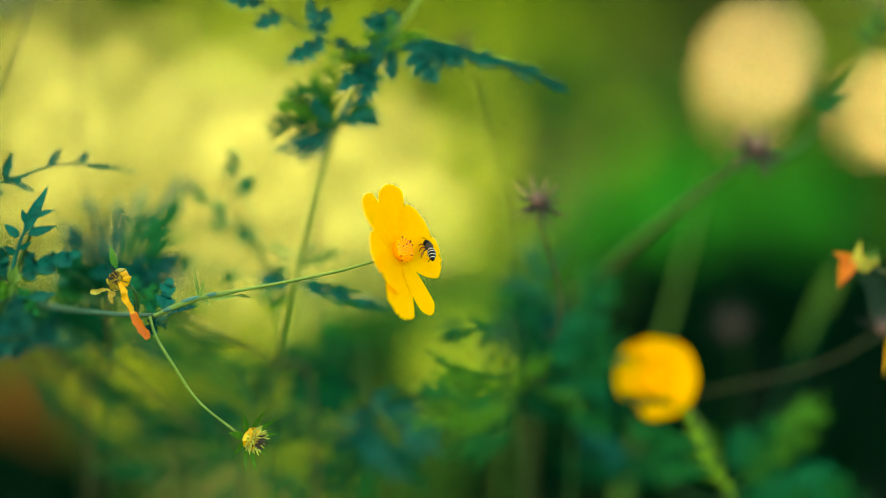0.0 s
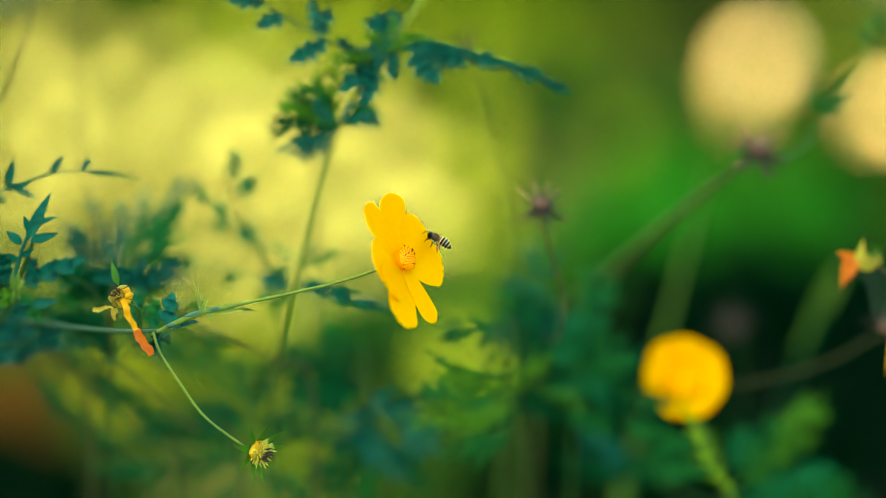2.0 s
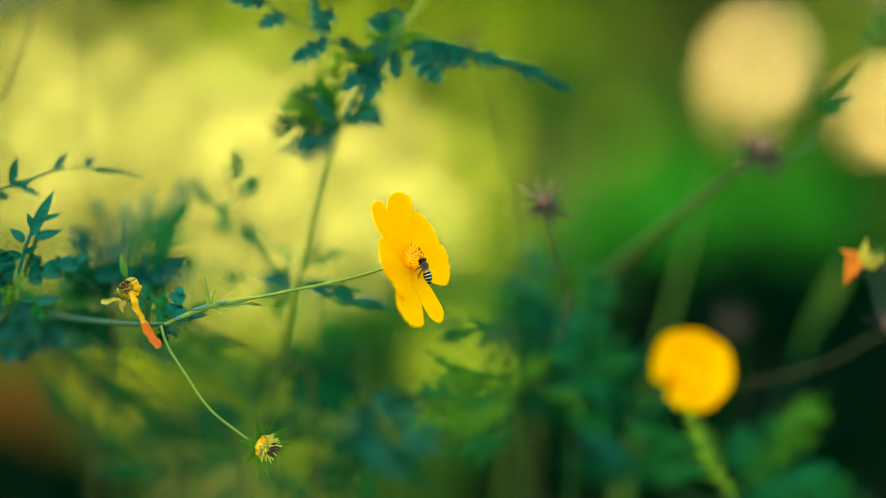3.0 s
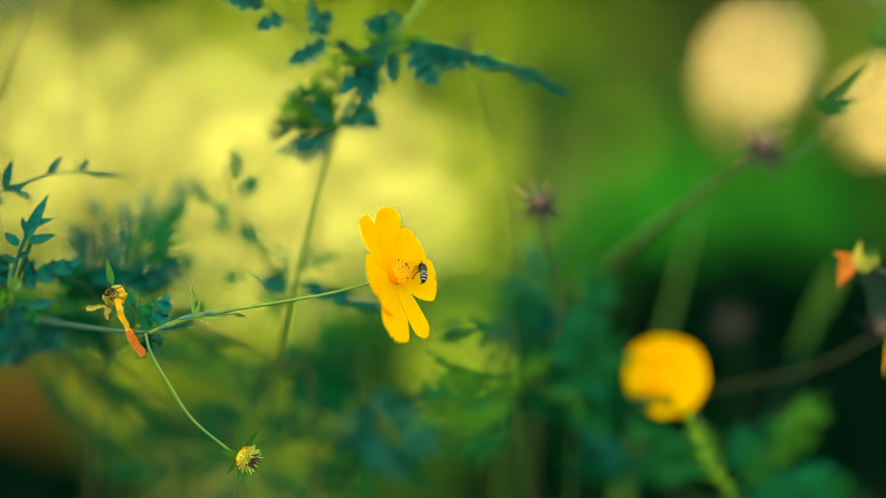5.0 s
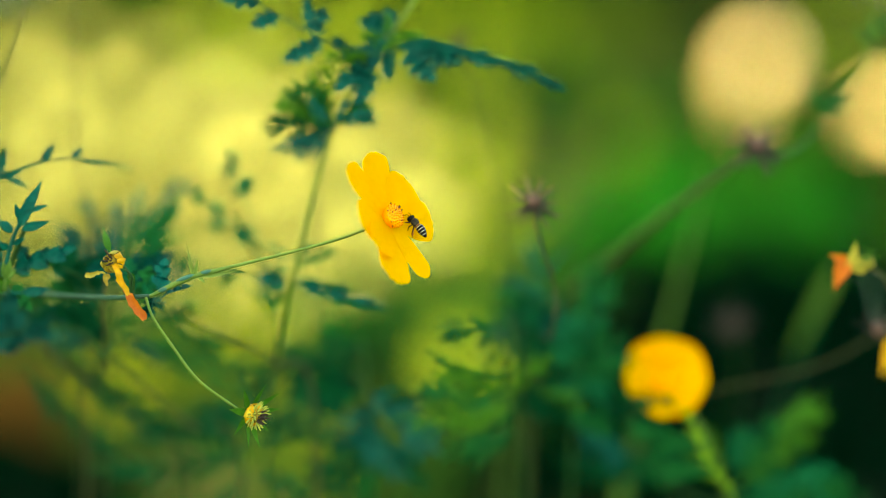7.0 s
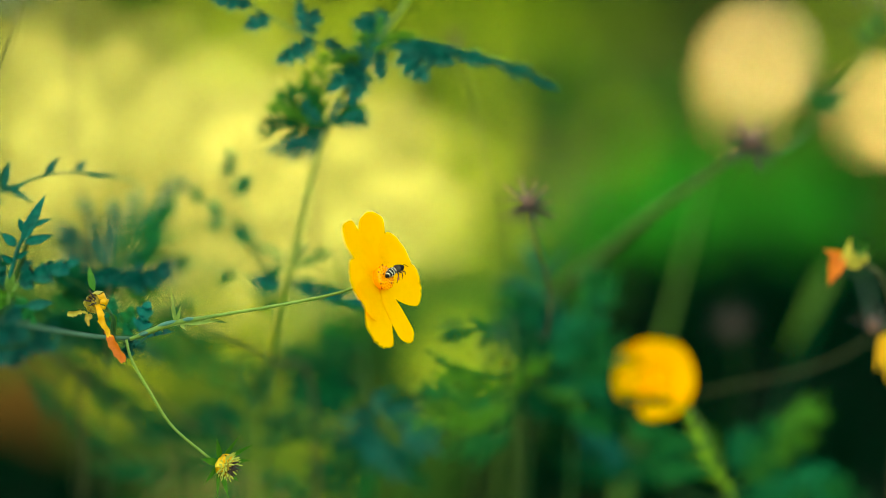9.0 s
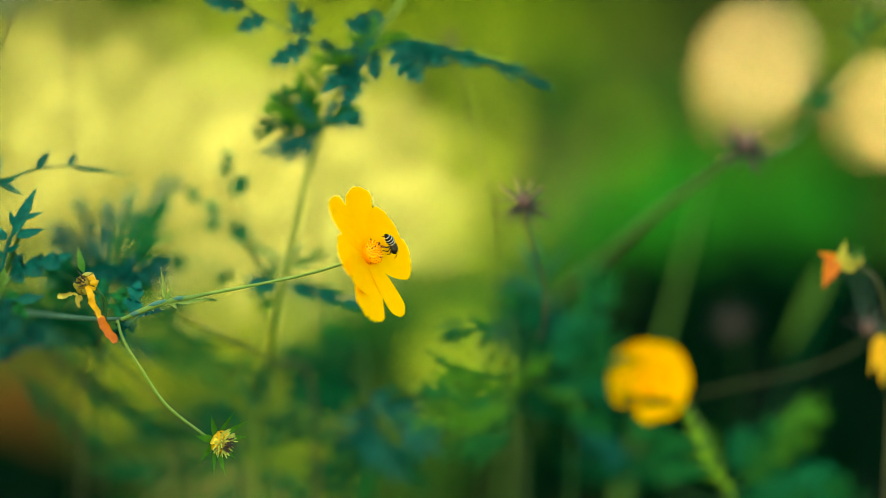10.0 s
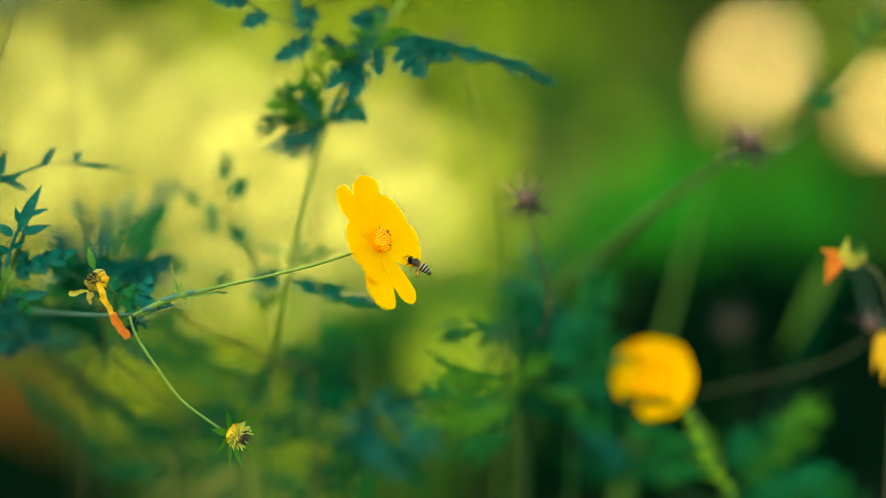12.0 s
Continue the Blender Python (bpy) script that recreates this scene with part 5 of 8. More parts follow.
plume(low, (-0.0840, 0.1342, 0.4945), (-0.1129, 0.1384, 0.5038), 8, 0.010, 0.0015, LEAF_DEEP, 228, -0.1, 26)
spray(low, (-0.0780, 0.0849, 0.5178), (-0.0822, 0.0738, 0.4799), 8, 0.030, LEAVES_DEEP, 72)
# feathery leaves in the middle
mid = cosmos((0.0372, 0.1536, 0.4536), "cosmos plant with fine feathery green leaves")
stalk(mid, [(0.0282, 0.0868, 0.5530), (0.0320, 0.0934, 0.5280), (0.0355, 0.1488, 0.4912), (0.0372, 0.1536, 0.4536)], 0.0008, 0.0010, STEM_DARK, root=True)
for kinds, a, b, roll, w in ((LEAVES_FINE, (0.0344, 0.0927, 0.5233), (0.0603, 0.0914, 0.5140), 10, 0.8), (LEAVES_DEEP, (0.0309, 0.0940, 0.5327), (0.0117, 0.1656, 0.5393), 0, 0.8), (LEAVES_DEEP, (0.0320, 0.0947, 0.5373), (0.0453, 0.1791, 0.5631), 0, 0.6)):
    leaf(kinds, mid, a, b, roll, w)
plume(mid, (0.0309, 0.0921, 0.5187), (-0.0151, 0.0909, 0.5105), 8, 0.014, 0.0015, LEAF_FRESH, 210, 0.12, 38)
plume(mid, (0.0297, 0.0924, 0.5210), (0.0014, 0.0929, 0.5245), 6, 0.012, 0.0015, LEAF_FRESH, 211, -0.1, 38)
plume(mid, (0.0309, 0.0914, 0.5140), (0.0038, 0.0985, 0.4930), 6, 0.014, 0.0015, LEAF_MID, 212, 0.1, 26)
spray(mid, (0.0302, 0.0953, 0.5420), (0.0359, 0.1586, 0.4889), 6, 0.035, LEAVES_DEEP, 74)
bluish = cosmos((0.0575, 0.1543, 0.4587), "cosmos plant with deep green feathery leaves")
stalk(bluish, [(0.0638, 0.1473, 0.5526), (0.0588, 0.1432, 0.5230), (0.0575, 0.1543, 0.4587)], 0.0008, 0.0010, STEM_DARK, root=True)
for a, b, count, reach, m, seed in (((0.0588, 0.1432, 0.5230), (0.0426, 0.1461, 0.5440), 8, 0.012, LEAF_DEEP, 230), ((0.0576, 0.1411, 0.5082), (0.0787, 0.1425, 0.5181), 8, 0.012, LEAF_MID, 231), ((0.0576, 0.1397, 0.4984), (0.0339, 0.1411, 0.5082), 8, 0.012, LEAF_DEEP, 232), ((0.0576, 0.1390, 0.4934), (0.0762, 0.1373, 0.4811), 8, 0.012, LEAF, 233), ((0.0583, 0.1445, 0.5329), (0.0289, 0.1473, 0.5526), 9, 0.011, LEAF_MID, 234), ((0.0600, 0.1459, 0.5428), (0.0688, 0.1487, 0.5625), 7, 0.010, LEAF_MID, 235)):
    plume(bluish, a, b, count, reach, 0.0020, m, seed, 0.1, 30)
spray(bluish, (0.0625, 0.1459, 0.5428), (0.0582, 0.1474, 0.4812), 7, 0.036, LEAVES_DEEP, 75)
lush = cosmos((-0.0367, 0.1536, 0.4536), "cosmos plant with deep green feathery leaves")
stalk(lush, [(-0.0359, 0.1445, 0.5329), (-0.0334, 0.1397, 0.4984), (-0.0367, 0.1536, 0.4536)], 0.0008, 0.0010, STEM_DARK, root=True)
spray(lush, (-0.0359, 0.1439, 0.5280), (-0.0350, 0.1488, 0.4912), 9, 0.036, LEAVES_DEEP, 76)
plume(lush, (-0.0299, 0.1110, 0.5097), (-0.0448, 0.1191, 0.4955), 5, 0.012, 0.0028, LEAF, 213)
plume(lush, (-0.0351, 0.1201, 0.5027), (-0.0180, 0.1171, 0.4810), 6, 0.013, 0.0030, LEAF, 214, -0.1)
plume(lush, (-0.0355, 0.1313, 0.5103), (-0.0552, 0.1316, 0.5127), 6, 0.014, 0.0028, LEAF_MID, 215)

plume(bluish, (0.0582, 0.1333, 0.5250), (0.0729, 0.1373, 0.5530), 5, 0.019, 0.0020, LEAF_MID, 110)
plume(bluish, (0.0569, 0.1340, 0.5298), (0.0417, 0.1299, 0.5727), 5, 0.019, 0.0020, LEAF, 111)
plume(bluish, (0.0563, 0.1215, 0.5124), (0.0734, 0.1242, 0.5317), 5, 0.019, 0.0020, LEAF_MID, 112)
plume(lush, (-0.0323, 0.1117, 0.5145), (-0.0057, 0.0989, 0.4953), 7, 0.014, 0.0030, LEAF, 113)
plume(lush, (-0.0318, 0.1300, 0.4993), (-0.0482, 0.1350, 0.4842), 7, 0.012, 0.0018, LEAF_DEEP, 350, 0.12, 30)
plume(lush, (-0.0306, 0.1300, 0.4930), (-0.0496, 0.1350, 0.4689), 7, 0.012, 0.0018, LEAF_DEEP, 351, 0.12, 30)
plume(lush, (-0.0294, 0.1300, 0.4879), (-0.0359, 0.1350, 0.4650), 7, 0.012, 0.0018, LEAF_MID, 352, 0.12, 30)
plume(lush, (-0.0331, 0.1300, 0.4854), (-0.0557, 0.1350, 0.4765), 7, 0.012, 0.0018, LEAF_DEEP, 353, 0.12, 30)
plume(lush, (-0.0281, 0.1300, 0.4904), (-0.0097, 0.1350, 0.4714), 7, 0.012, 0.0018, LEAF_DEEP, 354, 0.12, 30)
plume(lush, (-0.0351, 0.1218, 0.5148), (-0.0595, 0.1215, 0.5124), 7, 0.014, 0.0028, LEAF_DEEP, 114)
frond(mid, [(0.0302, 0.0920, 0.5300), (0.0207, 0.0900, 0.5277), (0.0038, 0.0900, 0.5311), (-0.0052, 0.0900, 0.5377)], [], LEAF_MID, lobed=False)
plume(mid, (0.0225, 0.0900, 0.5268), (-0.0045, 0.0900, 0.5370), 5, 0.006, 0.0010, LEAF_MID, 345, 0.15, 22)

plume(bluish, (0.0548, 0.1180, 0.5255), (0.0681, 0.1220, 0.5531), 6, 0.012, 0.0019, LEAF_SEA, 330, 0.1, 30)
plume(bluish, (0.0487, 0.1180, 0.5230), (0.0585, 0.1220, 0.5469), 6, 0.012, 0.0019, LEAF_SEA, 331, 0.1, 30)
plume(bluish, (0.0426, 0.1180, 0.5255), (0.0281, 0.1220, 0.5469), 6, 0.012, 0.0019, LEAF_DEEP, 332, 0.1, 30)
plume(bluish, (0.0427, 0.1180, 0.5131), (0.0685, 0.1220, 0.5148), 6, 0.012, 0.0019, LEAF_SEA, 333, 0.1, 30)
plume(bluish, (0.0451, 0.1180, 0.5230), (0.0378, 0.1220, 0.5567), 6, 0.01, 0.0019, LEAF_DEEP, 334, 0.1, 30)
plume(bluish, (0.0525, 0.1180, 0.5032), (0.0699, 0.1220, 0.4973), 6, 0.012, 0.0019, LEAF_MID, 335, 0.1, 30)
plume(mid, (0.0271, 0.0850, 0.5225), (0.0014, 0.0850, 0.5297), 7, 0.012, 0.0013, LEAF_FRESH, 340, 0.14, 30)
plume(mid, (0.0283, 0.0850, 0.5154), (0.0037, 0.0850, 0.5106), 7, 0.012, 0.0013, LEAF_FRESH, 341, 0.14, 30)
plume(mid, (0.0271, 0.0850, 0.5202), (-0.0056, 0.0850, 0.5225), 7, 0.011, 0.0013, LEAF_MID, 342, 0.14, 30)
plume(mid, (0.0295, 0.0850, 0.5058), (0.0108, 0.0850, 0.4962), 7, 0.012, 0.0013, LEAF_MID, 343, 0.14, 30)
plume(mid, (0.0283, 0.0850, 0.5202), (0.0410, 0.0850, 0.5344), 7, 0.01, 0.0013, LEAF_FRESH, 344, 0.14, 30)

# seed heads on bare stalks
SEEDS = "bare cosmos stalk with a ripe pinkish-brown seed head"
bare = cosmos((0.0396, 0.1019, 0.5166), SEEDS)
stalk(bare, [(0.0375, 0.0532, 0.6012), (0.0416, 0.0560, 0.5856), (0.0466, 0.0637, 0.5685), (0.0463, 0.0760, 0.5479), (0.0436, 0.1901, 0.4978)], 0.0006, 0.0007, STEM_BROWN, root=True)
seed_head(bare, (0.0373, 0.0537, 0.6047), (0.000, -0.275, 0.961), 0.0105, SEED_PINK, SEED_DARK, 48, spread=150, length=1.0, knob=0.25, tint=SEED_PINK)
bare_far = cosmos((0.0324, 0.2466, 0.4687), SEEDS)
stalk(bare_far, [(0.1253, 0.0762, 0.6213), (0.1206, 0.1149, 0.6096), (0.1012, 0.1522, 0.5877), (0.0751, 0.1981, 0.5545), (0.0564, 0.2347, 0.5274), (0.0368, 0.3836, 0.4372)], 0.0007, 0.0040, STEM_TAN, root=True, profile=lambda s: 1 if s < 0.45 else max(0.3, 1 - 3 * (s - 0.45)))
seed_head(bare_far, (0.1260, 0.0764, 0.6231), (0.105, -0.180, 0.978), 0.0115, SEED_PINK, SEED_DARK, 48, spread=150, length=1.0, knob=0.25, tint=SEED_PINK)
stalk(bare_far, [(0.1260, 0.0760, 0.6200), (0.1435, 0.0961, 0.6194), (0.1563, 0.1173, 0.6263), (0.1647, 0.1189, 0.6381), (0.1788, 0.1264, 0.6556)], 0.0006, 0.0004, STEM_DARK, "side_stalk")
frond(bare_far, [(0.1599, 0.1372, 0.6246), (0.1623, 0.1381, 0.6307), (0.1643, 0.1388, 0.6355)],
      [((0.1611, 0.1387, 0.6350), (0.1799, 0.1394, 0.6398), 0.0028), ((0.1623, 0.1386, 0.6343), (0.1757, 0.1387, 0.6350), 0.0024), ((0.1648, 0.1386, 0.6343), (0.1545, 0.1395, 0.6408), 0.0024), ((0.1635, 0.1386, 0.6343), (0.1599, 0.1401, 0.6451), 0.0022), ((0.1635, 0.1386, 0.6343), (0.1701, 0.1402, 0.6456), 0.0022), ((0.1648, 0.1388, 0.6355), (0.1838, 0.1515, 0.6543), 0.0026)], LEAF_MID, lobed=False)
frond(bare_far, [(0.1806, 0.1414, 0.6543), (0.1904, 0.1728, 0.6620), (0.1971, 0.1945, 0.6727)],
      [((0.1904, 0.1728, 0.6620), (0.1848, 0.1841, 0.6704), 0.0025), ((0.1937, 0.1835, 0.6667), (0.2014, 0.1844, 0.6730), 0.0025), ((0.1937, 0.1834, 0.6654), (0.1945, 0.1952, 0.6778), 0.0025)], LEAF_MID, lobed=False)
bare_tall = cosmos((0.0384, 0.1306, 0.5054), "tall bare cosmos stalk with a small dark seed head")
stalk(bare_tall, [(0.0093, 0.1520, 0.6604), (0.0152, 0.1600, 0.6439), (0.0217, 0.1666, 0.6158), (0.0291, 0.1820, 0.5783), (0.0318, 0.1972, 0.5392), (0.0435, 0.2482, 0.4797)], 0.0005, 0.0007, STEM_TAN, root=True)
seed_head(bare_tall, (0.0093, 0.1521, 0.6612), (-0.102, -0.067, 0.992), 0.007, SEED_DARK, SEED_DARK, 7, spread=45, length=1.4)
# thin dry stalks at the edge
dry = []
for pts in ([(-0.1642, 0.0857, 0.6894), (-0.1692, 0.0829, 0.6691), (-0.1783, 0.0794, 0.6443), (-0.1943, 0.0853, 0.6140)], [(-0.1529, 0.1160, 0.6890), (-0.1524, 0.1111, 0.6540), (-0.1535, 0.1165, 0.6204), (-0.1492, 0.1207, 0.5789), (-0.1538, 0.1313, 0.5103)], [(-0.0766, 0.1761, 0.6857), (-0.0665, 0.1733, 0.6658), (-0.0552, 0.1705, 0.6458), (-0.0564, 0.1649, 0.6059)]):
    ob = thing("dry_stalk", pts[-1], "thin dry bare grass stalk", "grass stalk", "dry stalks")
    stalk(ob, pts, 0.0004, 0.0007, STEM_BROWN, root=True)
    dry.append(ob)
for pts in ([(-0.1606, 0.1065, 0.5496), (-0.1383, 0.1133, 0.5264), (-0.1107, 0.1198, 0.5003), (-0.0872, 0.1258, 0.4713)], [(-0.1140, 0.0973, 0.5560), (-0.0934, 0.1006, 0.5434), (-0.0724, 0.1039, 0.5307), (-0.0540, 0.1097, 0.5002)], [(-0.1765, 0.1249, 0.5365), (-0.1538, 0.1320, 0.5152), (-0.1306, 0.1387, 0.4910), (-0.1143, 0.1446, 0.4612)]):
    ob = thing("dry_stalk", pts[-1], "thin leaning olive-brown grass stalk", "grass stalk", "dry stalks")
    stalk(ob, pts, 0.0007, 0.0009, STEM_BROWN, root=True)
# broad blurred grass blades
for a, b, w, m in (((0.1351, 0.3047, 0.5946), (0.1177, 0.2954, 0.5286), 0.009, LEAF_PALE), ((0.2232, 0.3230, 0.5809), (0.1819, 0.3094, 0.4844), 0.005, LEAF_DEEP), ((0.0351, 0.2906, 0.4941), (0.0307, 0.2809, 0.4253), 0.007, LEAF_PALE)):
    top, foot = Vector(a), Vector(b)
    end = foot + (foot - top) * ((foot.z + 0.03) / (top.z - foot.z))
    ob = thing("grass_blade", (end.x, end.y, 0), "broad upright green grass blade", "grass", "broad grass blades")
    bm = bmesh.new()
    blade(bm, aim(end, top - end, TO_EYE), (top - end).length, w, -0.02, 0.4, 10, lambda s: min(1.0, 2.2 * (1 - s)) * 0.9 + 0.1)
    part("blade", bm, m, ob)
# dry twig
ob = thing("dry_twig", (0.1933, 0.1441, 0.5299), "thin brown leaning twig", "twig")
stalk(ob, [(0.1050, 0.1311, 0.5091), (0.1272, 0.1319, 0.5147), (0.1518, 0.1326, 0.5196), (0.1725, 0.1385, 0.5255), (0.1983, 0.1449, 0.5354), (0.2357, 0.1726, 0.5172)], 0.0005, 0.0008, STEM_BROWN, "twig", root=True)
bare_small = cosmos((0.1579, 0.3427, 0.4341), SEEDS)
stalk(bare_small, [(0.1484, 0.2930, 0.5114), (0.1553, 0.3094, 0.4844), (0.1579, 0.3427, 0.4341)], 0.0007, 0.0009, STEM_DARK, root=True)
seed_head(bare_small, (0.1481, 0.2933, 0.5137), (0.000, -0.181, 0.983), 0.013, SEED_DARK, SEED_DARK, 30, spread=140, length=0.8, knob=0.30)

# second flower, further back
second = thing("flowering_cosmos", (0.1249, 0.1453, 0.4662), "yellow cosmos with an open flower among green leaves", "plant")
stalk(second, [(0.0957, 0.1365, 0.5117), (0.1062, 0.1305, 0.5049), (0.1148, 0.1285, 0.4908), (0.1236, 0.1355, 0.4687), (0.1274, 0.1418, 0.4413)], 0.0010, 0.0016, LEAF_PALE, root=True)
flower_two = flower_head(second, Matrix.Translation(between(ORIGIN[second], (0.0944, 0.1419, 0.5139))) @ frame_of((-0.153, -0.929, 0.336), (0.000, 0.139, 0.990)),
                         [(12, 0.90, 6, 1.2), (52, 0.92, 0, 1.2), (96, 0.88, 6, 1.15), (138, 0.62, 34, 0.8), (176, 0.86, 2, 0.85), (222, 0.88, 0, 1.2), (268, 0.92, 6, 1.2), (318, 0.90, 0, 1.2)], 22, 0.79, "open yellow cosmos flower facing the meadow", 20)
for kinds, a, b, roll in ((LEAVES_FRESH, (0.1296, 0.1420, 0.4645), (0.1642, 0.1380, 0.5034), -20),
                         (LEAVES_MID, (0.1307, 0.1420, 0.4658), (0.1496, 0.1380, 0.4923), 15),
                         (LEAVES_SEA, (0.1296, 0.1420, 0.4632), (0.1739, 0.1380, 0.4694), 0),
                         (LEAVES_MID, (0.1321, 0.1420, 0.4619), (0.1635, 0.1380, 0.4834), 30),
                         (LEAVES_SEA, (0.1269, 0.1420, 0.4696), (0.1329, 0.1380, 0.4923), -10),
                         (LEAVES_FRESH, (0.1269, 0.1420, 0.4671), (0.1100, 0.1380, 0.4796), -20),
                         (LEAVES_SEA, (0.1297, 0.1420, 0.4594), (0.1541, 0.1380, 0.4591), 15),
                         (LEAVES_FRESH, (0.1257, 0.1420, 0.4722), (0.1161, 0.1380, 0.4911), 0),
                         (LEAVES_MID, (0.1321, 0.1420, 0.4606), (0.1842, 0.1380, 0.4565), 30),
                         (LEAVES_FRESH, (0.1369, 0.1420, 0.4748), (0.1534, 0.1380, 0.4860), -10)):
    leaf(kinds, second, a, b, roll, 0.75)
for a, b, count, reach, m, seed in (((0.1123, 0.1086, 0.4930), (0.0810, 0.1098, 0.5014), 9, 0.011, LEAF_MID, 224), ((0.1171, 0.1073, 0.4835), (0.0868, 0.1174, 0.4834), 9, 0.012, LEAF_MID, 226)):
    plume(second, a, b, count, reach, 0.0015, m, seed, 0.1, 32)
stalk(second, [(0.1262, 0.1439, 0.4563), (0.1082, 0.1742, 0.4561), (0.0883, 0.1861, 0.4692)], 0.0010, 0.0006, STEM_DARK, "side_stalk")
spray(second, (0.1030, 0.1747, 0.4600), (0.0856, 0.1865, 0.4718), 8, 0.038, LEAVES_DEEP, 227)
leaf(LEAVES_MID, second, (0.1039, 0.1108, 0.5085), (0.0792, 0.0924, 0.5210), 30, 0.35)
plume(second, (0.1195, 0.0715, 0.4805), (0.0986, 0.0766, 0.5167), 7, 0.0055, 0.0014, LEAF_LIME, 117, 0.05, 40)
# withered flower at the edge
edge = thing("withered_cosmos", (0.1900, 0.0803, 0.5069), "cosmos stalk with a withered orange and yellow flower", "plant")
stalk(edge, [(0.1710, 0.0600, 0.5782), (0.1800, 0.0640, 0.5707), (0.1879, 0.0707, 0.5465), (0.1900, 0.0803, 0.5069)], 0.0007, 0.0014, STEM_BROWN, root=True)
seed_head(edge, (0.1706, 0.0603, 0.5800), (0.000, -0.407, 0.913), 0.0075, PETAL_DRY, LEAF_PALE, 8, "withered_flower", "", 60, 0.6)
for a, b, w, m in (((0.1623, 0.0580, 0.5803), (0.1546, 0.0560, 0.5840), 0.004, PETAL_ORANGE), ((0.1613, 0.0580, 0.5819), (0.1568, 0.0560, 0.5693), 0.006, PETAL_ORANGE), ((0.1632, 0.0580, 0.5774), (0.1652, 0.0560, 0.5889), 0.004, PETAL_DRY), ((0.1662, 0.0580, 0.5762), (0.1676, 0.0560, 0.5829), 0.005, PETAL_DRY), ((0.1650, 0.0580, 0.5785), (0.1721, 0.0560, 0.5840), 0.003, LEAF_PALE)):
    bm = bmesh.new()
    blade(bm, aim(a, between(a, b), TO_EYE), between(a, b).length, w, 0.1, 0.5, 10)
    part("withered_petal", bm, m, edge)
stalk(edge, [(0.1874, 0.0710, 0.5488), (0.1963, 0.1600, 0.5403), (0.2094, 0.2500, 0.5472), (0.2040, 0.3000, 0.5425)], 0.0008, 0.0006, STEM_DARK, "side_stalk")
bm = bmesh.new()
blade(bm, aim((0.2040, 0.3000, 0.5425), between((0.2040, 0.3000, 0.5425), (0.1813, 0.3100, 0.4888)), TO_EYE), between((0.2040, 0.3000, 0.5425), (0.1813, 0.3100, 0.4888)).length, 0.0065, 0.05, 0.4, 12)
part("leaf", bm, LEAF_PALE, edge)
border = thing("withered_cosmos", (0.2121, 0.1083, 0.4906), "cosmos stalk with a fading yellow flower and dark seeds", "plant")
stalk(border, [(0.1945, 0.0855, 0.5438), (0.2026, 0.0927, 0.5233), (0.2121, 0.1083, 0.4906)], 0.0007, 0.0014, STEM_DARK, root=True)
seed_head(border, (0.1924, 0.0861, 0.5484), (-0.212, -0.077, 0.974), 0.009, SEED_PINK, SEED_DARK, 12, spread=90)
for a, b, w in (((0.1965, 0.0838, 0.5455), (0.1922, 0.0783, 0.5300), 0.004), ((0.1982, 0.0838, 0.5455), (0.1972, 0.0777, 0.5251), 0.006)):
    bm = bmesh.new()
    blade(bm, aim(a, between(a, b), TO_EYE), between(a, b).length, w, 0.1, 0.4, 10)
    part("withered_petal", bm, PETAL_OLD, border)


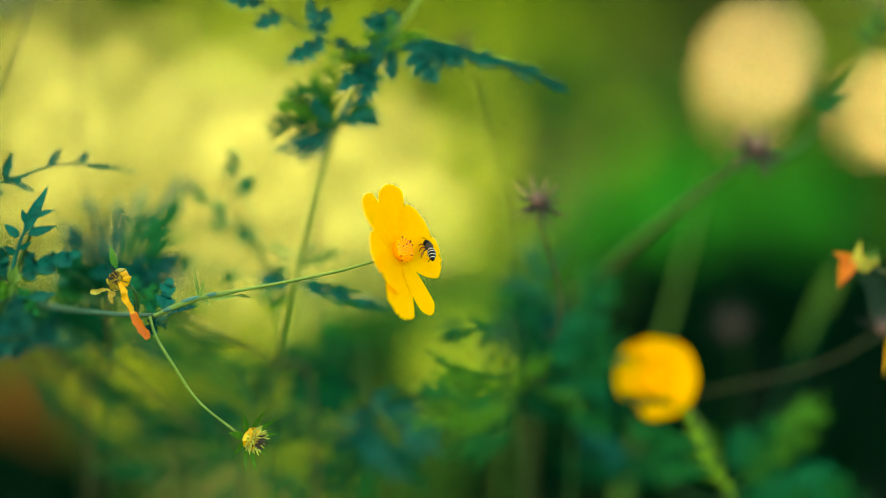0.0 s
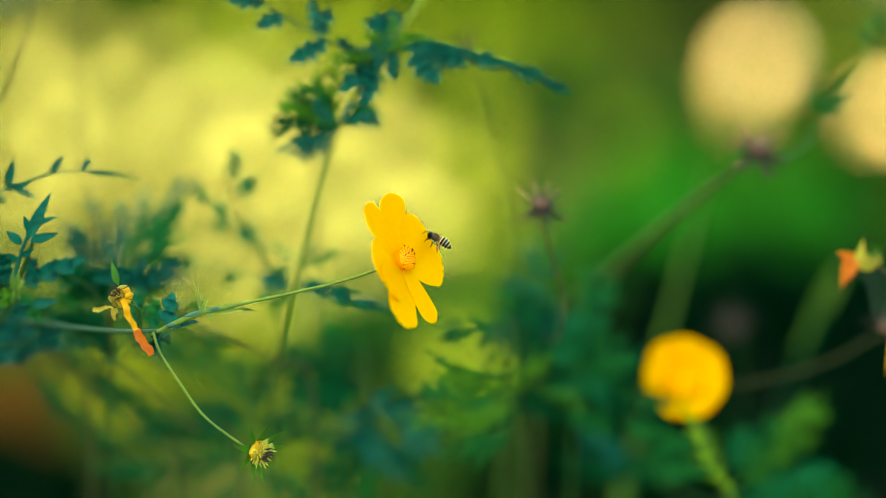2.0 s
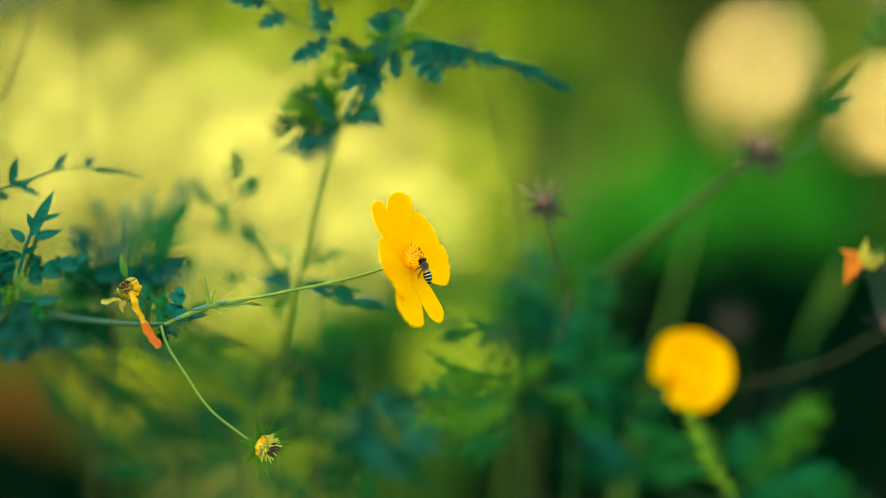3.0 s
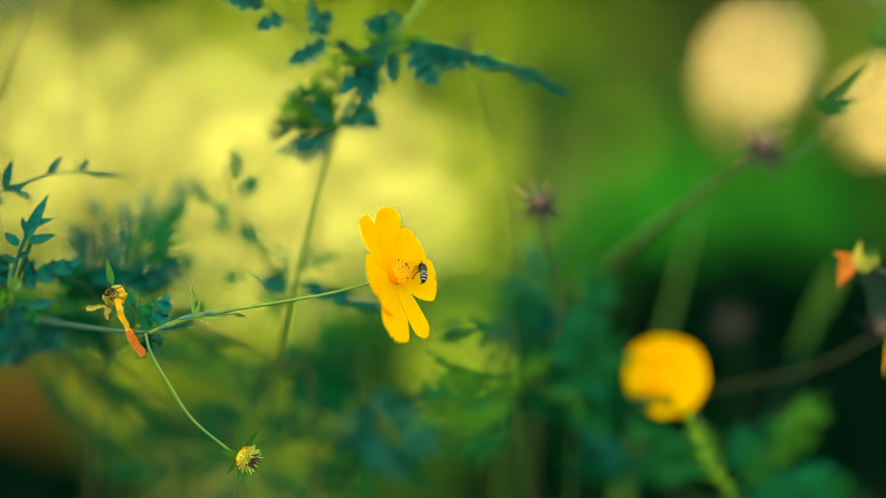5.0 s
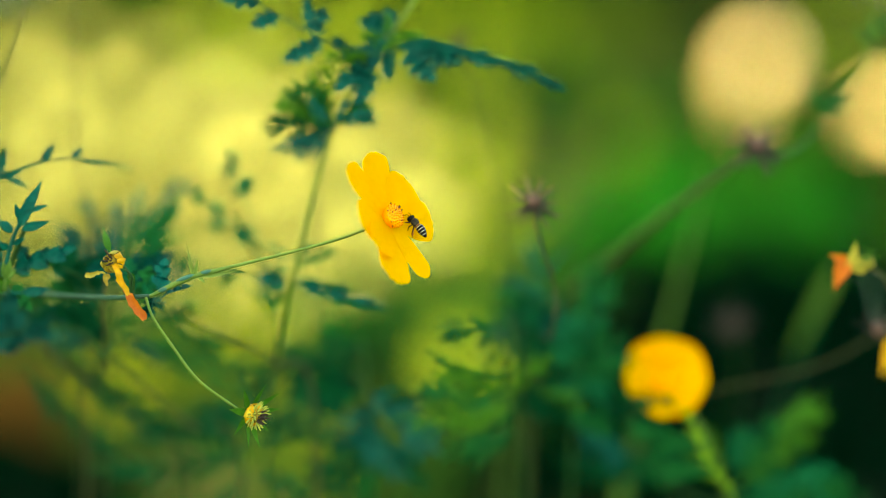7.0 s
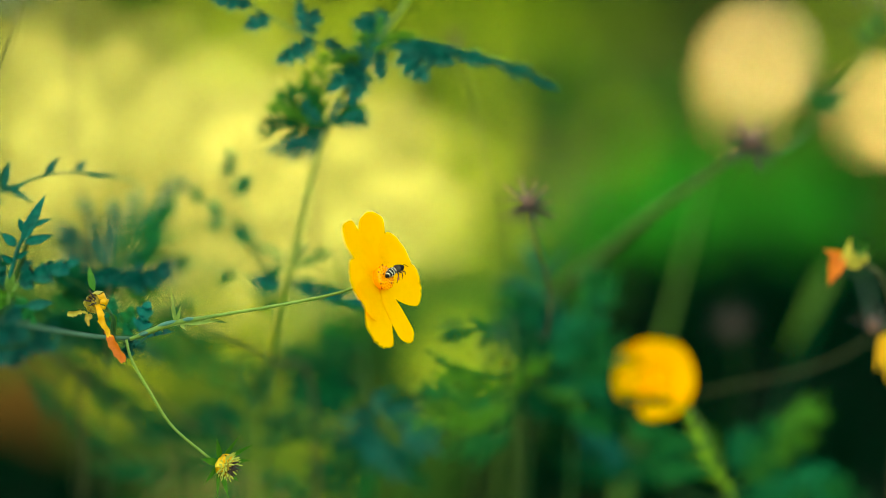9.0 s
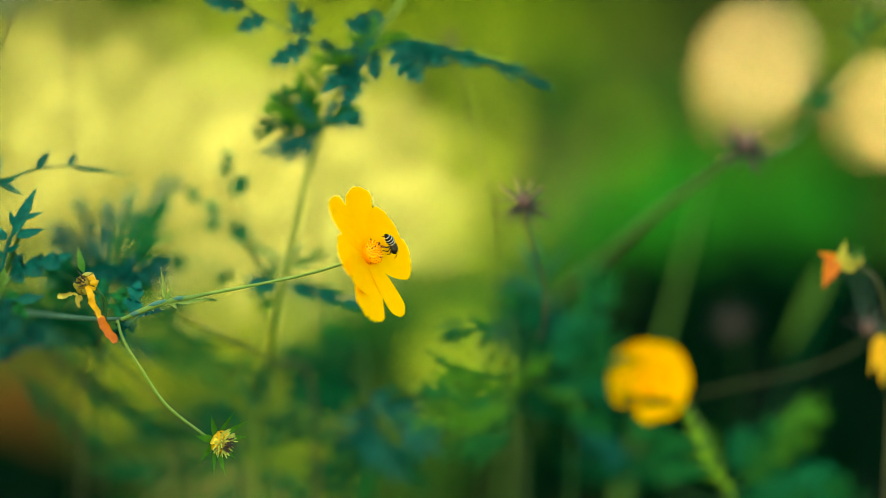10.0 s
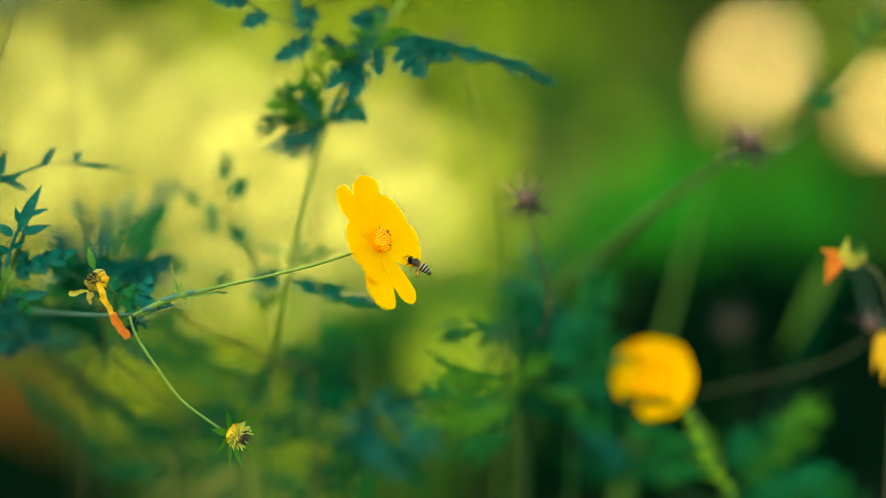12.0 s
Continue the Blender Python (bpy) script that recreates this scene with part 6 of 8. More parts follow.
# ---- the bee: +x forward, +z up, about 11 mm long ----
def honey_bee():
    bee = thing("honey_bee", (0.02, 0, 0.6), "small honey bee with black and cream banded abdomen", "bee")

    def own(name, bm, m, parent=bee, label=""):
        return part(name, bm, m, parent, label, True)

    bm = bmesh.new()
    ellipsoid(bm, pose(0.0014, 0, 0.0002) @ Matrix.Diagonal((0.0019, 0.0017, 0.0017, 1)))
    for v in bm.verts:
        v.co *= 1 + 0.07 * noise.noise(v.co * 4000)
    own("thorax", bm, BEE_FUR, label="furry brown thorax")
    bm = bmesh.new()
    ellipsoid(bm, pose(0.0038, 0, -0.0002, 0, 20) @ Matrix.Diagonal((0.0011, 0.0016, 0.0015, 1)))
    skull = own("head", bm, BEE_BLACK)
    for s in (1, -1):
        bm = bmesh.new()
        ellipsoid(bm, pose(0.0039, s * 0.0012, 0, 0, 20) @ Matrix.Diagonal((0.0008, 0.0006, 0.0012, 1)), 12, 8)
        own("eye", bm, BEE_BLACK, skull, "glossy black eye")
        bm = bmesh.new()
        tube(bm, [(0.0046, s * 0.0004, 0.0003), (0.0056, s * 0.0008, 0.0008), (0.0064, s * 0.0014, 0.0001), (0.0070, s * 0.0018, -0.0006)], 0.00013, 0.00011, 5, 3)
        own("antenna", bm, BEE_BLACK, skull)
    # abdomen: overlapping rings, dark and cream by turns, tapering to the tip and bent down
    belly = None
    radius = lambda s: 0.0019 * math.sin(math.pi * (0.16 + 0.80 * s)) ** 0.75 * (1 - 0.15 * s)
    axis = lambda s: Vector((-0.0002 - 0.0062 * s, 0, 0.0001 - 0.0012 * s * s))
    rings = 5
    for k in range(rings):
        for s0, s1, m, name in ((k / rings, (k + 0.84) / rings, BEE_BLACK, "abdomen_ring"), ((k + 0.84) / rings, (k + 1) / rings, BEE_BAND, "abdomen_band")):
            bm = bmesh.new()
            tube(bm, [axis(s0 + (s1 - s0) * q / 3) for q in range(4)], 1, 1, 16, 0, lambda q: radius(s0 + (s1 - s0) * q) * (1.0 if m is BEE_BLACK else 1.03))
            own(name, bm, BEE_AMBER if k == 0 and m is BEE_BLACK else m if k < rings - 1 else BEE_BLACK)
    bm = bmesh.new()
    tube(bm, [(0.0002, 0, 0.0002), (-0.0001, 0, 0.0002), (-0.0004, 0, 0.0001)], 0.0007, 0.0012, 10, 2)
    own("waist", bm, BEE_BLACK)
    for s in (1, -1):
        for k, (x, kx, fx, drop, out) in enumerate(((0.0026, 0.0036, 0.0046, -0.0032, 0.0020), (0.0014, 0.0014, 0.0012, -0.0040, 0.0026), (0.0004, -0.0008, -0.0022, -0.0046, 0.0024))):
            bm = bmesh.new()
            tube(bm, [(x, s * 0.0009, -0.0010), (kx, s * out, -0.0014), ((kx + fx) / 2, s * out * 1.05, drop * 0.62), (fx, s * out * 0.9, drop)], 0.00028 if k < 2 else 0.00036, 0.00014 if k < 2 else 0.00022, 6, 4)
            leg = own("leg", bm, BEE_LEG)
            if k == 2:
                bm = bmesh.new()
                ellipsoid(bm, pose((kx + fx) / 2, s * out * 1.08, drop * 0.62, 0, 30) @ Matrix.Diagonal((0.00055, 0.0005, 0.0010, 1)), 10, 8)
                own("pollen_basket", bm, BEE_POLLEN, leg)
    wings = []
    for s in (1, -1):
        for name, length, width, x, sweep in (("fore_wing", 0.0078, 0.0026, 0.0018, 28), ("hind_wing", 0.0055, 0.0018, 0.0008, 48)):
            bm = bmesh.new()
            blade(bm, Matrix(), length, width, 0.02, 0.04, 10, lambda q: 0.15 + 0.85 * math.sin(math.pi * min(1, 0.1 + q * 0.82)) ** 0.8)
            bmesh.ops.rotate(bm, verts=bm.verts, matrix=Matrix.Rotation(radians(s * (90 + sweep)), 3, "Z"))
            wing = own(name, bm, WING, label="clear veined wing")
            wing.location = (x, s * 0.0011, 0.0014)
            wings.append((wing, s, 0 if name == "fore_wing" else 1))
    bee.scale = (0.89, 0.89, 0.89)
    return bee, wings


bee, wings = honey_bee()


# ---- what moves ----
def motions():
    walk(hero, [
        (0.0, pose(-0.10716, -0.00193, 0.56843, 0, 0.00, 0)), (0.1, pose(-0.10955, -0.00202, 0.56780, 0, -0.21, 0)), (0.2, pose(-0.11114, -0.00202, 0.56783, 0, -0.54, 0)),
        (0.3, pose(-0.11053, -0.00219, 0.56658, 0, -0.43, 0)), (0.4, pose(-0.10687, -0.00208, 0.56742, 0, -0.68, 0)), (0.5, pose(-0.10511, -0.00205, 0.56759, 0, -0.86, 0)),
        (0.6, pose(-0.10385, -0.00216, 0.56683, 0, -0.53, 0)), (0.7, pose(-0.10438, -0.00212, 0.56712, 0, -0.58, 0)), (0.8, pose(-0.10596, -0.00204, 0.56770, 0, -0.75, 0)),
        (0.9, pose(-0.10651, -0.00233, 0.56559, 0, -0.17, 0)), (1.0, pose(-0.10564, -0.00256, 0.56393, 0, 0.37, 0)), (1.1, pose(-0.10419, -0.00260, 0.56369, 0, 0.54, 0)),
        (1.2, pose(-0.10338, -0.00229, 0.56590, 0, 0.03, 0)), (1.3, pose(-0.10357, -0.00190, 0.56869, 0, -0.68, 0)), (1.4, pose(-0.10375, -0.00150, 0.57148, 0, -1.39, 0)),
        (1.5, pose(-0.10300, -0.00123, 0.57340, 0, -1.82, 0)), (1.6, pose(-0.10280, -0.00145, 0.57188, 0, -1.91, 0)), (1.7, pose(-0.10209, -0.00193, 0.56848, 0, -1.47, 0)),
        (1.8, pose(-0.10358, -0.00240, 0.56509, 0, -1.16, 0)), (1.9, pose(-0.10483, -0.00286, 0.56186, 0, -0.87, 0)), (2.0, pose(-0.10597, -0.00275, 0.56260, 0, -1.62, 0)),
        (2.1, pose(-0.10635, -0.00222, 0.56638, 0, -2.52, 0)), (2.2, pose(-0.10648, -0.00200, 0.56792, 0, -2.82, 0)), (2.3, pose(-0.10553, -0.00197, 0.56820, 0, -2.73, 0)),
        (2.4, pose(-0.10432, -0.00206, 0.56752, 0, -2.38, 0)), (2.5, pose(-0.10342, -0.00206, 0.56750, 0, -2.22, 0)), (2.6, pose(-0.10213, -0.00165, 0.57047, 0, -2.74, 0)),
        (2.7, pose(-0.10282, -0.00138, 0.57234, 0, -3.08, 0)), (2.8, pose(-0.10345, -0.00156, 0.57111, 0, -2.62, 0)), (2.9, pose(-0.10321, -0.00207, 0.56745, 0, -1.47, 0)),
        (3.0, pose(-0.10314, -0.00239, 0.56519, 0, -0.69, 0)), (3.1, pose(-0.10356, -0.00264, 0.56340, 0, -0.13, 0)), (3.2, pose(-0.10364, -0.00264, 0.56337, 0, 0.00, 0)),
        (3.6, pose(-0.10700, -0.00218, 0.56666, 0, 0.10, 0)), (4.0, pose(-0.10977, -0.00290, 0.56156, 0, 0.21, 0)), (4.4, pose(-0.11079, -0.00231, 0.56572, 0, 0.31, 0)),
        (4.8, pose(-0.11006, -0.00258, 0.56380, 0, 0.42, 0)), (4.9, pose(-0.11010, -0.00277, 0.56247, 0, 0.82, 0)), (5.0, pose(-0.10884, -0.00281, 0.56216, 0, 1.03, 0)),
        (5.1, pose(-0.10687, -0.00267, 0.56319, 0, 0.98, 0)), (5.2, pose(-0.10650, -0.00223, 0.56629, 0, 0.31, 0)), (5.3, pose(-0.10780, -0.00139, 0.57228, 0, -1.21, 0)),
        (5.4, pose(-0.10644, -0.00072, 0.57705, 0, -2.26, 0)), (5.5, pose(-0.10430, -0.00077, 0.57670, 0, -1.93, 0)), (5.6, pose(-0.10452, -0.00105, 0.57469, 0, -2.13, 0)),
        (5.7, pose(-0.10749, -0.00140, 0.57220, 0, -2.36, 0)), (5.8, pose(-0.11075, -0.00229, 0.56586, 0, -1.60, 0)), (5.9, pose(-0.11268, -0.00318, 0.55954, 0, -0.78, 0)),
        (6.0, pose(-0.11398, -0.00328, 0.55881, 0, -1.37, 0)), (6.1, pose(-0.11344, -0.00277, 0.56247, 0, -1.65, 0)), (6.2, pose(-0.11121, -0.00233, 0.56563, 0, -1.70, 0)),
        (6.3, pose(-0.10949, -0.00193, 0.56848, 0, -1.70, 0)), (6.4, pose(-0.10799, -0.00185, 0.56901, 0, -1.11, 0)), (6.5, pose(-0.10827, -0.00226, 0.56608, 0, 0.28, 0)),
        (6.6, pose(-0.10917, -0.00260, 0.56367, 0, 0.74, 0)), (6.7, pose(-0.11049, -0.00243, 0.56487, 0, 0.24, 0)), (6.8, pose(-0.11128, -0.00188, 0.56882, 0, -0.95, 0)),
        (6.9, pose(-0.11003, -0.00129, 0.57303, 0, -2.09, 0)), (7.0, pose(-0.10868, -0.00095, 0.57541, 0, -2.75, 0)), (7.1, pose(-0.10838, -0.00096, 0.57537, 0, -3.07, 0)),
        (7.2, pose(-0.10950, -0.00153, 0.57133, 0, -2.43, 0)), (7.6, pose(-0.10871, -0.00228, 0.56598, 0, -1.92, 0)), (8.0, pose(-0.11200, -0.00136, 0.57249, 0, -1.40, 0)),
        (8.4, pose(-0.11149, -0.00244, 0.56483, 0, -0.88, 0)), (8.6, pose(-0.11109, -0.00237, 0.56533, 0, -0.62, 0)), (8.8, pose(-0.11099, -0.00226, 0.56613, 0, -0.36, 0)),
        (8.9, pose(-0.11302, -0.00287, 0.56177, 0, 0.99, 0)), (9.0, pose(-0.11591, -0.00314, 0.55984, 0, 1.66, 0)), (9.1, pose(-0.11782, -0.00304, 0.56053, 0, 1.14, 0)),
        (9.2, pose(-0.11781, -0.00283, 0.56202, 0, 0.52, 0)), (9.3, pose(-0.11624, -0.00246, 0.56470, 0, -0.33, 0)), (9.4, pose(-0.11658, -0.00237, 0.56529, 0, -0.73, 0)),
        (9.5, pose(-0.11701, -0.00249, 0.56447, 0, -0.78, 0)), (9.6, pose(-0.11745, -0.00281, 0.56219, 0, 0.03, 0)), (9.7, pose(-0.11624, -0.00290, 0.56152, 0, 0.50, 0)),
        (9.8, pose(-0.11636, -0.00266, 0.56323, 0, 0.28, 0)), (9.9, pose(-0.11761, -0.00228, 0.56593, 0, -0.25, 0)), (10.0, pose(-0.11917, -0.00213, 0.56703, 0, -0.40, 0)),
        (10.1, pose(-0.12004, -0.00221, 0.56645, 0, -0.44, 0)), (10.2, pose(-0.11994, -0.00255, 0.56403, 0, 0.05, 0)), (10.3, pose(-0.11815, -0.00296, 0.56110, 0, 0.77, 0)),
        (10.4, pose(-0.11783, -0.00314, 0.55983, 0, 0.97, 0)), (10.5, pose(-0.11902, -0.00297, 0.56105, 0, 0.44, 0)), (10.6, pose(-0.11936, -0.00248, 0.56455, 0, -0.69, 0)),
        (10.7, pose(-0.11951, -0.00200, 0.56793, 0, -1.78, 0)), (10.8, pose(-0.11874, -0.00183, 0.56917, 0, -2.26, 0)), (10.9, pose(-0.11790, -0.00209, 0.56732, 0, -1.92, 0)),
        (11.0, pose(-0.11850, -0.00243, 0.56486, 0, -1.51, 0)), (11.1, pose(-0.11917, -0.00258, 0.56379, 0, -1.50, 0)), (11.2, pose(-0.11698, -0.00258, 0.56379, 0, -1.60, 0)),
        (11.3, pose(-0.11409, -0.00239, 0.56514, 0, -2.02, 0)), (11.4, pose(-0.11176, -0.00214, 0.56699, 0, -2.60, 0)), (11.5, pose(-0.11143, -0.00187, 0.56887, 0, -3.30, 0)),
        (11.6, pose(-0.11352, -0.00192, 0.56851, 0, -3.06, 0)), (11.7, pose(-0.11700, -0.00202, 0.56784, 0, -2.81, 0)), (11.8, pose(-0.11920, -0.00215, 0.56691, 0, -2.42, 0)),
        (11.9, pose(-0.11777, -0.00221, 0.56643, 0, -1.95, 0)), (12.0, pose(-0.11474, -0.00192, 0.56855, 0, -2.07, 0)),
    ])
    walk(flower_stalk, [
        (0.0, pose(0, 0, 0, 0, 0.00, 0)), (0.1, pose(0, 0, 0, 0, -0.13, 0)), (0.2, pose(0, 0, 0, 0, -0.25, 0)), (0.3, pose(0, 0, 0, 0, -0.25, 0)), (0.4, pose(0, 0, 0, 0, -0.21, 0)),
        (0.5, pose(0, 0, 0, 0, -0.22, 0)), (0.6, pose(0, 0, 0, 0, -0.15, 0)), (0.7, pose(0, 0, 0, 0, -0.16, 0)), (0.8, pose(0, 0, 0, 0, -0.23, 0)), (0.9, pose(0, 0, 0, 0, -0.17, 0)),
        (1.0, pose(0, 0, 0, 0, -0.08, 0)), (1.1, pose(0, 0, 0, 0, 0.08, 0)), (1.2, pose(0, 0, 0, 0, 0.15, 0)), (1.3, pose(0, 0, 0, 0, 0.17, 0)), (1.4, pose(0, 0, 0, 0, 0.18, 0)),
        (1.5, pose(0, 0, 0, 0, 0.26, 0)), (1.6, pose(0, 0, 0, 0, 0.19, 0)), (1.7, pose(0, 0, 0, 0, 0.20, 0)), (1.8, pose(0, 0, 0, 0, 0.13, 0)), (1.9, pose(0, 0, 0, 0, 0.06, 0)),
        (2.0, pose(0, 0, 0, 0, -0.12, 0)), (2.1, pose(0, 0, 0, 0, -0.24, 0)), (2.2, pose(0, 0, 0, 0, -0.29, 0)), (2.3, pose(0, 0, 0, 0, -0.27, 0)), (2.4, pose(0, 0, 0, 0, -0.21, 0)),
        (2.5, pose(0, 0, 0, 0, -0.17, 0)), (2.6, pose(0, 0, 0, 0, -0.17, 0)), (2.7, pose(0, 0, 0, 0, -0.20, 0)), (2.8, pose(0, 0, 0, 0, -0.11, 0)), (2.9, pose(0, 0, 0, 0, 0.09, 0)),
        (3.0, pose(0, 0, 0, 0, 0.23, 0)), (3.1, pose(0, 0, 0, 0, 0.12, 0)), (3.2, pose(0, 0, 0, 0, -0.04, 0)), (4.8, pose(0, 0, 0, 0, 0.03, 0)), (4.9, pose(0, 0, 0, 0, 0.10, 0)),
        (5.0, pose(0, 0, 0, 0, 0.17, 0)), (5.1, pose(0, 0, 0, 0, 0.20, 0)), (5.2, pose(0, 0, 0, 0, 0.11, 0)), (5.3, pose(0, 0, 0, 0, -0.14, 0)), (5.4, pose(0, 0, 0, 0, -0.25, 0)),
        (5.5, pose(0, 0, 0, 0, -0.17, 0)), (5.6, pose(0, 0, 0, 0, -0.32, 0)), (5.7, pose(0, 0, 0, 0, -0.54, 0)), (5.8, pose(0, 0, 0, 0, -0.65, 0)), (5.9, pose(0, 0, 0, 0, -0.72, 0)),
        (6.0, pose(0, 0, 0, 0, -0.94, 0)), (6.1, pose(0, 0, 0, 0, -0.73, 0)), (6.2, pose(0, 0, 0, 0, -0.46, 0)), (6.3, pose(0, 0, 0, 0, -0.18, 0)), (6.4, pose(0, 0, 0, 0, 0.16, 0)),
        (6.5, pose(0, 0, 0, 0, 0.54, 0)), (6.6, pose(0, 0, 0, 0, 0.41, 0)), (6.7, pose(0, 0, 0, 0, 0.16, 0)), (6.8, pose(0, 0, 0, 0, -0.16, 0)), (6.9, pose(0, 0, 0, 0, -0.43, 0)),
        (7.0, pose(0, 0, 0, 0, -0.65, 0)), (7.1, pose(0, 0, 0, 0, -1.15, 0)), (7.2, pose(0, 0, 0, 0, -1.55, 0)), (8.8, pose(0, 0, 0, 0, -0.29, 0)), (8.9, pose(0, 0, 0, 0, -0.37, 0)),
        (9.0, pose(0, 0, 0, 0, -0.56, 0)), (9.1, pose(0, 0, 0, 0, -0.49, 0)), (9.2, pose(0, 0, 0, 0, -0.37, 0)), (9.3, pose(0, 0, 0, 0, -0.23, 0)), (9.4, pose(0, 0, 0, 0, -0.10, 0)),
        (9.5, pose(0, 0, 0, 0, 0.06, 0)), (9.6, pose(0, 0, 0, 0, 0.17, 0)), (9.7, pose(0, 0, 0, 0, 0.28, 0)), (9.8, pose(0, 0, 0, 0, 0.29, 0)), (9.9, pose(0, 0, 0, 0, 0.23, 0)),
        (10.0, pose(0, 0, 0, 0, 0.20, 0)), (10.1, pose(0, 0, 0, 0, 0.01, 0)), (10.2, pose(0, 0, 0, 0, -0.09, 0)), (10.3, pose(0, 0, 0, 0, -0.13, 0)), (10.4, pose(0, 0, 0, 0, -0.26, 0)),
        (10.5, pose(0, 0, 0, 0, -0.51, 0)), (10.6, pose(0, 0, 0, 0, -0.63, 0)), (10.7, pose(0, 0, 0, 0, -0.73, 0)), (10.8, pose(0, 0, 0, 0, -0.75, 0)), (10.9, pose(0, 0, 0, 0, -0.67, 0)),
        (11.0, pose(0, 0, 0, 0, -0.62, 0)), (11.1, pose(0, 0, 0, 0, -0.52, 0)), (11.2, pose(0, 0, 0, 0, -0.35, 0)), (11.3, pose(0, 0, 0, 0, -0.20, 0)), (11.4, pose(0, 0, 0, 0, -0.08, 0)),
        (11.5, pose(0, 0, 0, 0, -0.04, 0)), (11.6, pose(0, 0, 0, 0, -0.05, 0)), (11.7, pose(0, 0, 0, 0, -0.09, 0)), (11.8, pose(0, 0, 0, 0, -0.09, 0)), (11.9, pose(0, 0, 0, 0, 0.01, 0)),
        (12.0, pose(0, 0, 0, 0, 0.08, 0)),
    ])
    rest = frame_of(FLOWER_AXIS, FLOWER_UP)
    def turned(x, y, z, a):
        return Matrix.Translation((x, y, z)) @ Matrix.Rotation(radians(a), 4, "Y") @ rest
